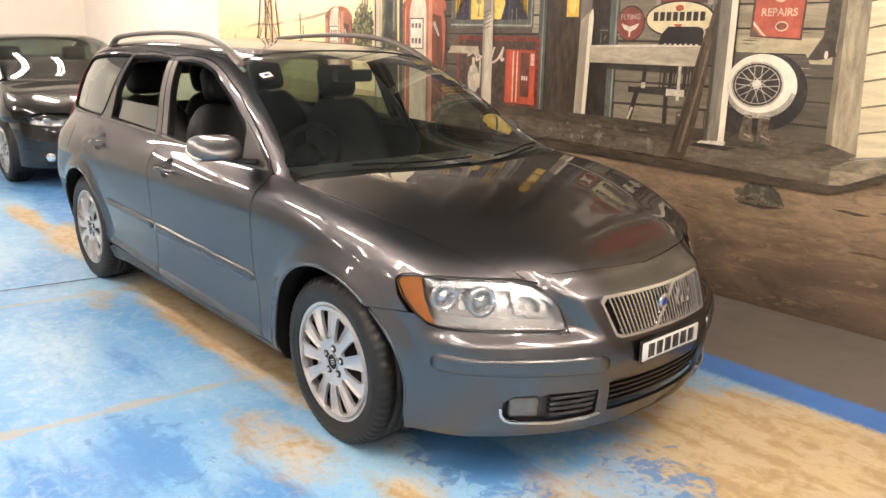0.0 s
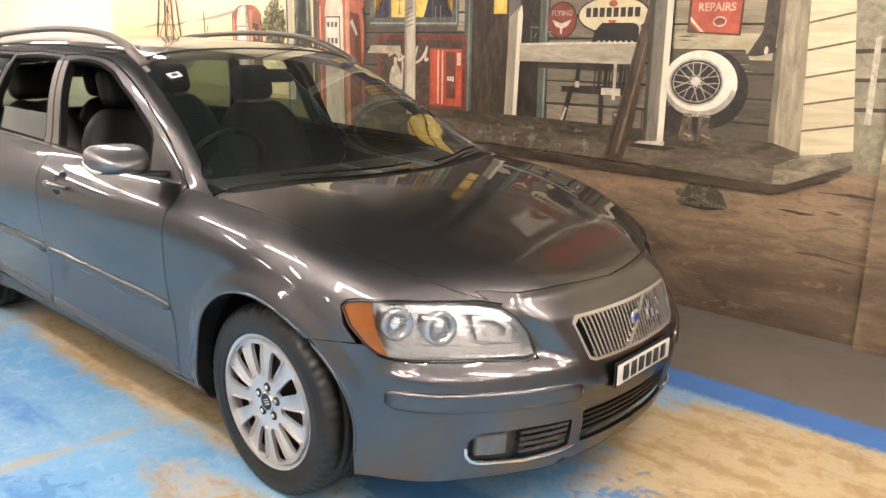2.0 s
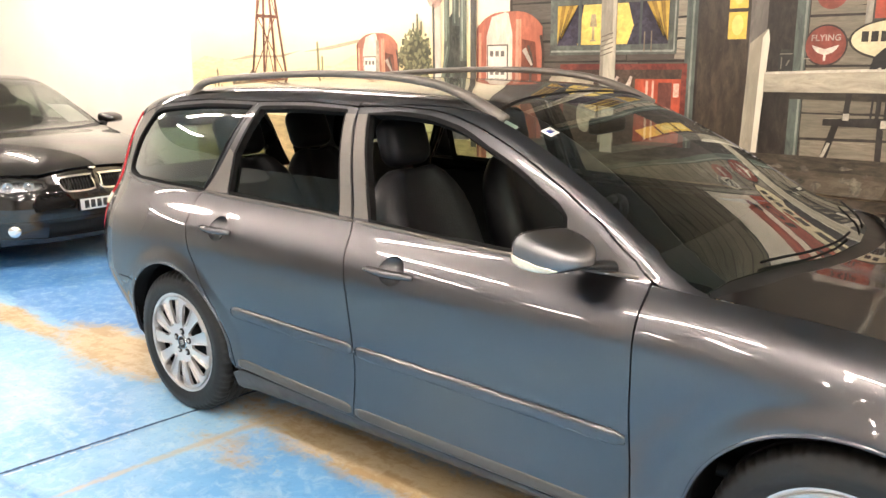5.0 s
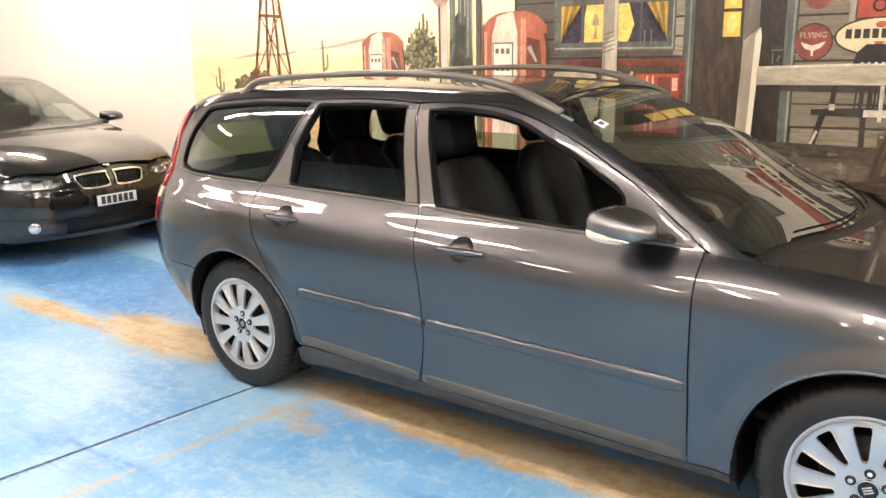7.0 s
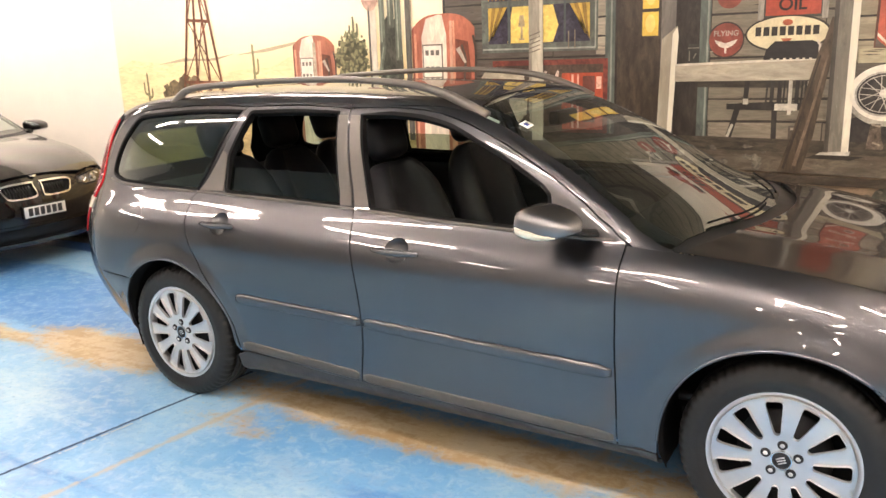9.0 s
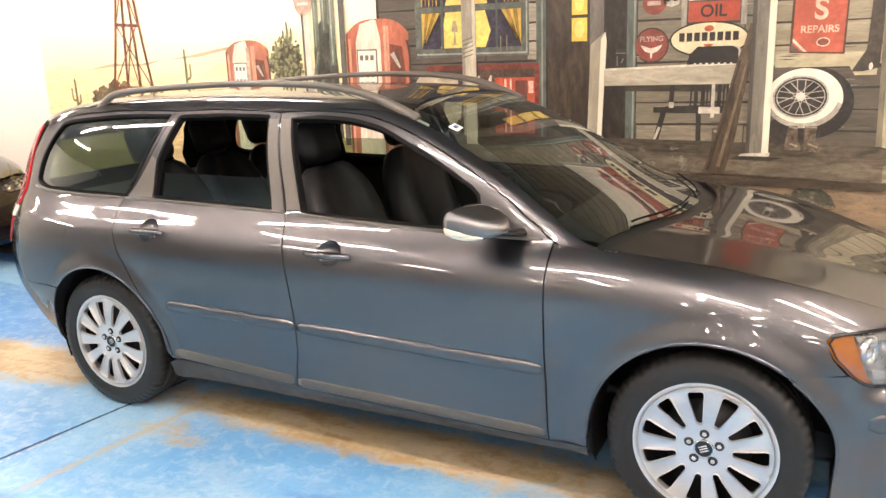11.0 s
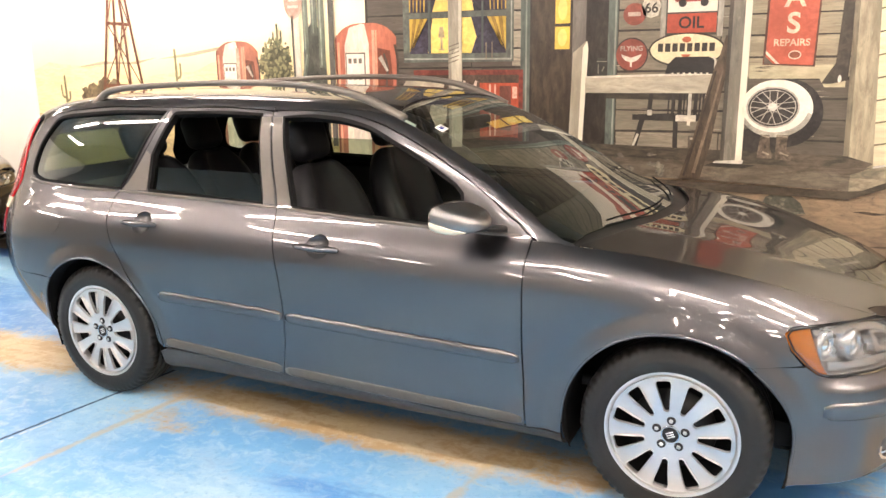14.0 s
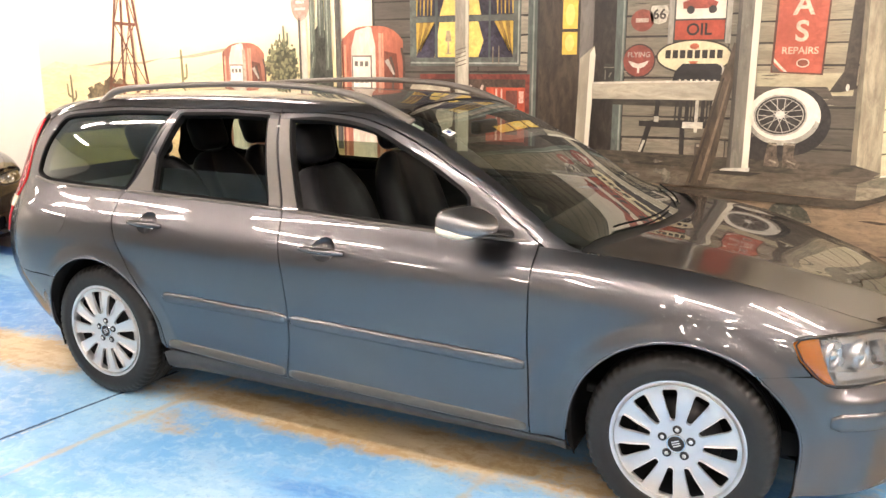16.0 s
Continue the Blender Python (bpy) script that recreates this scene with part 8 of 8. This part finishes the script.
sp("price_sheet", panel_bm(SALOON, [(-0.40, 12.25), (-0.45, 13.1), (-0.70, 12.9), (-0.66, 12.05)], (), 0.1, 0.11, 0.0, -0.006), M_PAPER, None, "white sheet behind the windscreen")
s_rear = [(-2.12, 8.5), (-2.22, 9.5), (-2.26, 11.0), (-2.22, 12.5), (-2.12, 13.5), (-2.85, 13.4), (-2.92, 11.0), (-2.85, 8.6)]
sp("rear_screen", panel_bm(SALOON, s_rear, (), 0.1, 0.11, 0.0), M_DARKGLASS)
sp("boot_lid", panel_bm(SALOON, [(-2.87, 8.5), (-2.94, 11.0), (-2.87, 13.5), (-2.75, 15.95), (-3.70, 15.95), (-3.70, 6.05), (-2.75, 6.05)], (), 0.08), M_BLACKPAINT)
s_bonnet = [(x + 0.05, k) for x, k in s_low] + [(-0.38, 15.0), (-0.43, 15.95)] + [(-0.43 + 1.07 * i / 8, 15.95) for i in range(1, 9)] + [(0.69, 14.8), (0.705, 13.0), (0.71, 11.0), (0.705, 9.0), (0.69, 7.2)] + [(0.64 - 1.07 * i / 8, 6.05) for i in range(9)] + [(-0.38, 7.0)]
sp("bonnet", panel_bm(SALOON, s_bonnet, (), 0.05), M_BLACKPAINT)
sp("cowl_panel", panel_bm(SALOON, [(x - 0.02, k) for x, k in s_low] + [(x + 0.045, k) for x, k in s_low[::-1]], (), 0.06, 0.11, 0.01, 0.002), M_TRIM)


def s_poly(points):
    return [(sy(y), z) for y, z in points]


KID = [(0.030, 0.600), (0.045, 0.565), (0.19, 0.560), (0.262, 0.575), (0.285, 0.618), (0.262, 0.660), (0.06, 0.668), (0.036, 0.655)]
S_INT = [(-0.42, 0.225), (0.42, 0.225), (0.40, 0.335), (-0.40, 0.335)]
S_LAMP = [(0.380, 0.610), (0.46, 0.585), (0.62, 0.585), (0.745, 0.600), (0.800, 0.635), (0.79, 0.668), (0.70, 0.672), (0.55, 0.668), (0.39, 0.650)]
KID = smooth_path(KID + KID[:1], 4)[:-1]
kid_l, kid_r = KID, [(-y, z) for y, z in KID]
half = [(8.0, 0.19), (5.0, 0.19), (3.0, 0.19), (1.4, 0.20)] + [(t, z) for t, z in ((1.3, 0.31), (1.15, 0.42), (0.85, 0.52), (0.45, 0.60))] + [(1.5, 0.605), (2.2, 0.668), (3.2, 0.692), (4.5, 0.706), (6.0, 0.716), (8.0, 0.722)]
s_bump = half + [(16 - t, z) for t, z in half[-2:0:-1]]
sbump = sp("front_bumper", panel_bm(saloon_nose, s_bump, [s_poly(kid_l), s_poly(kid_r), s_poly(S_INT), s_poly(S_LAMP), s_poly([(-y, z) for y, z in S_LAMP])], 0.035, 1.0), M_BLACKPAINT)
for k in (kid_l, kid_r):
    sp("grille", panel_bm(saloon_nose, s_poly(shrink(k, -0.008)), [s_poly(shrink(k, 0.006))], 0.02, 1.0, 0.03, 0.012), M_CHROME, sbump, "chrome kidney grille surround")
    sp("grille_back", panel_bm(saloon_nose, s_poly(shrink(k, -0.01)), (), 0.05, 1.0, 0.0, -0.03), M_TRIM, sbump)
    s = 1 if k is kid_l else -1
    for i in range(9):
        y = s * (0.055 + 0.024 * i)
        sp("grille_bar", panel_bm(saloon_nose, s_poly([(y - 0.004, 0.575), (y + 0.004, 0.575), (y + 0.004, 0.655), (y - 0.004, 0.655)]), (), 0.05, 1.0, 0.02, -0.006), M_TRIM, sbump)
sp("intake_back", panel_bm(saloon_nose, s_poly(shrink(S_INT, -0.01)), (), 0.06, 1.0, 0.0, -0.04), M_TRIM, sbump)
for s in (-1, 1):
    lampo = [(s * y, z) for y, z in S_LAMP]
    lamp = sp("headlamp", panel_bm(saloon_nose, s_poly(shrink(lampo, -0.008)), (), 0.03, 1.0, 0.0, -0.05), M_REFLECTOR, None, "clear headlamp with twin round bowls")
    sp("lens", panel_bm(saloon_nose, s_poly(lampo), (), 0.04, 1.0, 0.0, 0.003), M_LENS, lamp)
    sp("gasket", panel_bm(saloon_nose, s_poly(shrink(lampo, -0.010)), [s_poly(shrink(lampo, 0.006))], 0.03, 1.0, 0.01, 0.002), M_TRIM, lamp)
    for y in (0.47, 0.60):
        p = saloon_nose(sy(-y), 0.630)
        ring = lathe_bm([(0.024, 0.03), (0.026, -0.004), (0.034, -0.008), (0.036, 0.02)], 24)
        bmesh.ops.transform(ring, matrix=Matrix.Translation((p.x - 0.03, s * y, 0.628)) @ Matrix.Rotation(radians(90 + s * 20), 4, "Z"), verts=ring.verts)
        sp("lamp_ring", ring, M_CHROME, lamp)
        ball = lathe_bm([(0.0, -0.006), (0.015, -0.002), (0.024, 0.012)], 20)
        bmesh.ops.transform(ball, matrix=Matrix.Translation((p.x - 0.03, s * y, 0.628)) @ Matrix.Rotation(radians(90 + s * 20), 4, "Z"), verts=ball.verts)
        sp("lamp_bowl", ball, M_CHROME, lamp)
    p = saloon_nose(sy(-0.62), 0.30)
    fog = lathe_bm([(0.0, -0.004), (0.036, -0.006), (0.044, 0.0), (0.046, 0.03)], 24)
    bmesh.ops.transform(fog, matrix=Matrix.Translation((p.x + 0.002, s * 0.62, 0.30)) @ Matrix.Rotation(radians(90 + s * 32), 4, "Z"), verts=fog.verts)
    sp("fog_lamp", fog, M_CHROME, sbump, "round fog lamp")
    edge = [(s * 0.70, 0.245), (s * 0.40, 0.218), (s * 0.40, 0.226), (s * 0.70, 0.253)]
    sp("bumper_edge", panel_bm(saloon_nose, s_poly(edge), (), 0.03, 1.0, 0.02, 0.006), M_BLACKPAINT, sbump)
    mir = door_mirror()
    bmesh.ops.transform(mir, matrix=MIRROR_TURN.inverted(), verts=mir.verts)
    bmesh.ops.transform(mir, matrix=Matrix.Translation((-0.66, s * 0.955, 1.0)) @ Matrix.Rotation(radians(s * 14), 4, "Z") @ Matrix.Scale(s, 4, (0, 1, 0)), verts=mir.verts)
    if s < 0:
        bmesh.ops.reverse_faces(mir, faces=mir.faces)
    m_ob = sp("door_mirror", mir, M_BLACKPAINT)
    sp("mirror_arm", tube_bm([(-0.64, s * 0.88, 0.955), (-0.60, s * 0.76, 0.945)], [0.024, 0.03], 10), M_TRIM, m_ob)
sp("bumper_crease", panel_bm(saloon_nose, s_poly([(-0.80, 0.372), (-0.4, 0.352), (0.4, 0.352), (0.80, 0.372), (0.4, 0.362), (-0.4, 0.362)]), (), 0.05, 1.0, 0.012, 0.008), M_BLACKPAINT, sbump)
roundel = lathe_bm([(0.0, -0.004), (0.034, -0.003), (0.038, 0.002)], 24)
bmesh.ops.transform(roundel, matrix=Matrix.Translation((0.688, 0.0, 0.735)) @ Matrix.Rotation(radians(90), 4, "Z") @ Matrix.Rotation(radians(-55), 4, "X"), verts=roundel.verts)
sp("badge", roundel, M_CHROME, sbump, "round bonnet badge")
number_plate((0.803, 0.0, 0.455), 0, 0.345, 0.085, 6, sbump)
back = [(p.y, p.z) for p in (SALOON(-3.70, k * 0.5) for k in range(0, 45))]
sp("rear_panel", panel_bm(lambda y, z: Vector((-3.70, y, z)), back, (), 0.1, 1.0, 0.01, 0.0, True), M_BLACKPAINT)
sp("underbody", box_bm((-3.4, -0.5, 0.17), (0.55, 0.5, 0.30), 0.03), M_TRIM)
sp("cabin_floor", box_bm((-2.7, -0.66, 0.3), (-0.35, 0.66, 0.75), 0.05), M_TRIM)
for y in (-0.36, 0.36):
    bm = box_bm((-1.62, y - 0.22, 0.7), (-1.46, y + 0.22, 1.12), 0.06, 3)
    box_bm((-1.66, y - 0.13, 1.13), (-1.54, y + 0.13, 1.28), 0.04, 3, bm)
    sp("seat", bm, M_LEATHER)
sp("rear_seat", box_bm((-2.50, -0.62, 0.70), (-2.30, 0.62, 1.16), 0.06, 3), M_LEATHER)
s_lining = [(-1.20, 8.5), (-1.22, 11.0), (-1.20, 13.5), (-2.1, 13.5), (-2.2, 11.0), (-2.1, 8.5)]
sp("headliner", panel_bm(SALOON, s_lining, (), 0.12, 0.11, 0.0, -0.03), M_DASH)
sp("dashboard", box_bm((-0.85, -0.62, 0.74), (-0.42, 0.62, 0.93), 0.05, 3), M_DASH)
for cx in (0.0, -2.76):
    bm = bmesh.new()
    rows = []
    for r, y in ((0.347, -0.85), (0.36, -0.80), (0.365, -0.52), (0.02, -0.50)):
        rows.append([bm.verts.new((cx + r * math.cos(radians(a)), y, 0.31 + r * math.sin(radians(a)))) for a in range(-30, 211, 15)])
    for r0, r1 in zip(rows, rows[1:]):
        for i in range(len(r0) - 1):
            bm.faces.new((r0[i], r1[i], r1[i + 1], r0[i + 1]))
    sp_both("arch_liner", bm, M_TRIM)
    for side in (-1, 1):
        w = add_wheel(saloon, (cx, side * 0.775, 0.315), side, M_RUBBER, M_ALLOY, 10)
        w.matrix_parent_inverse = Matrix.Identity(4)
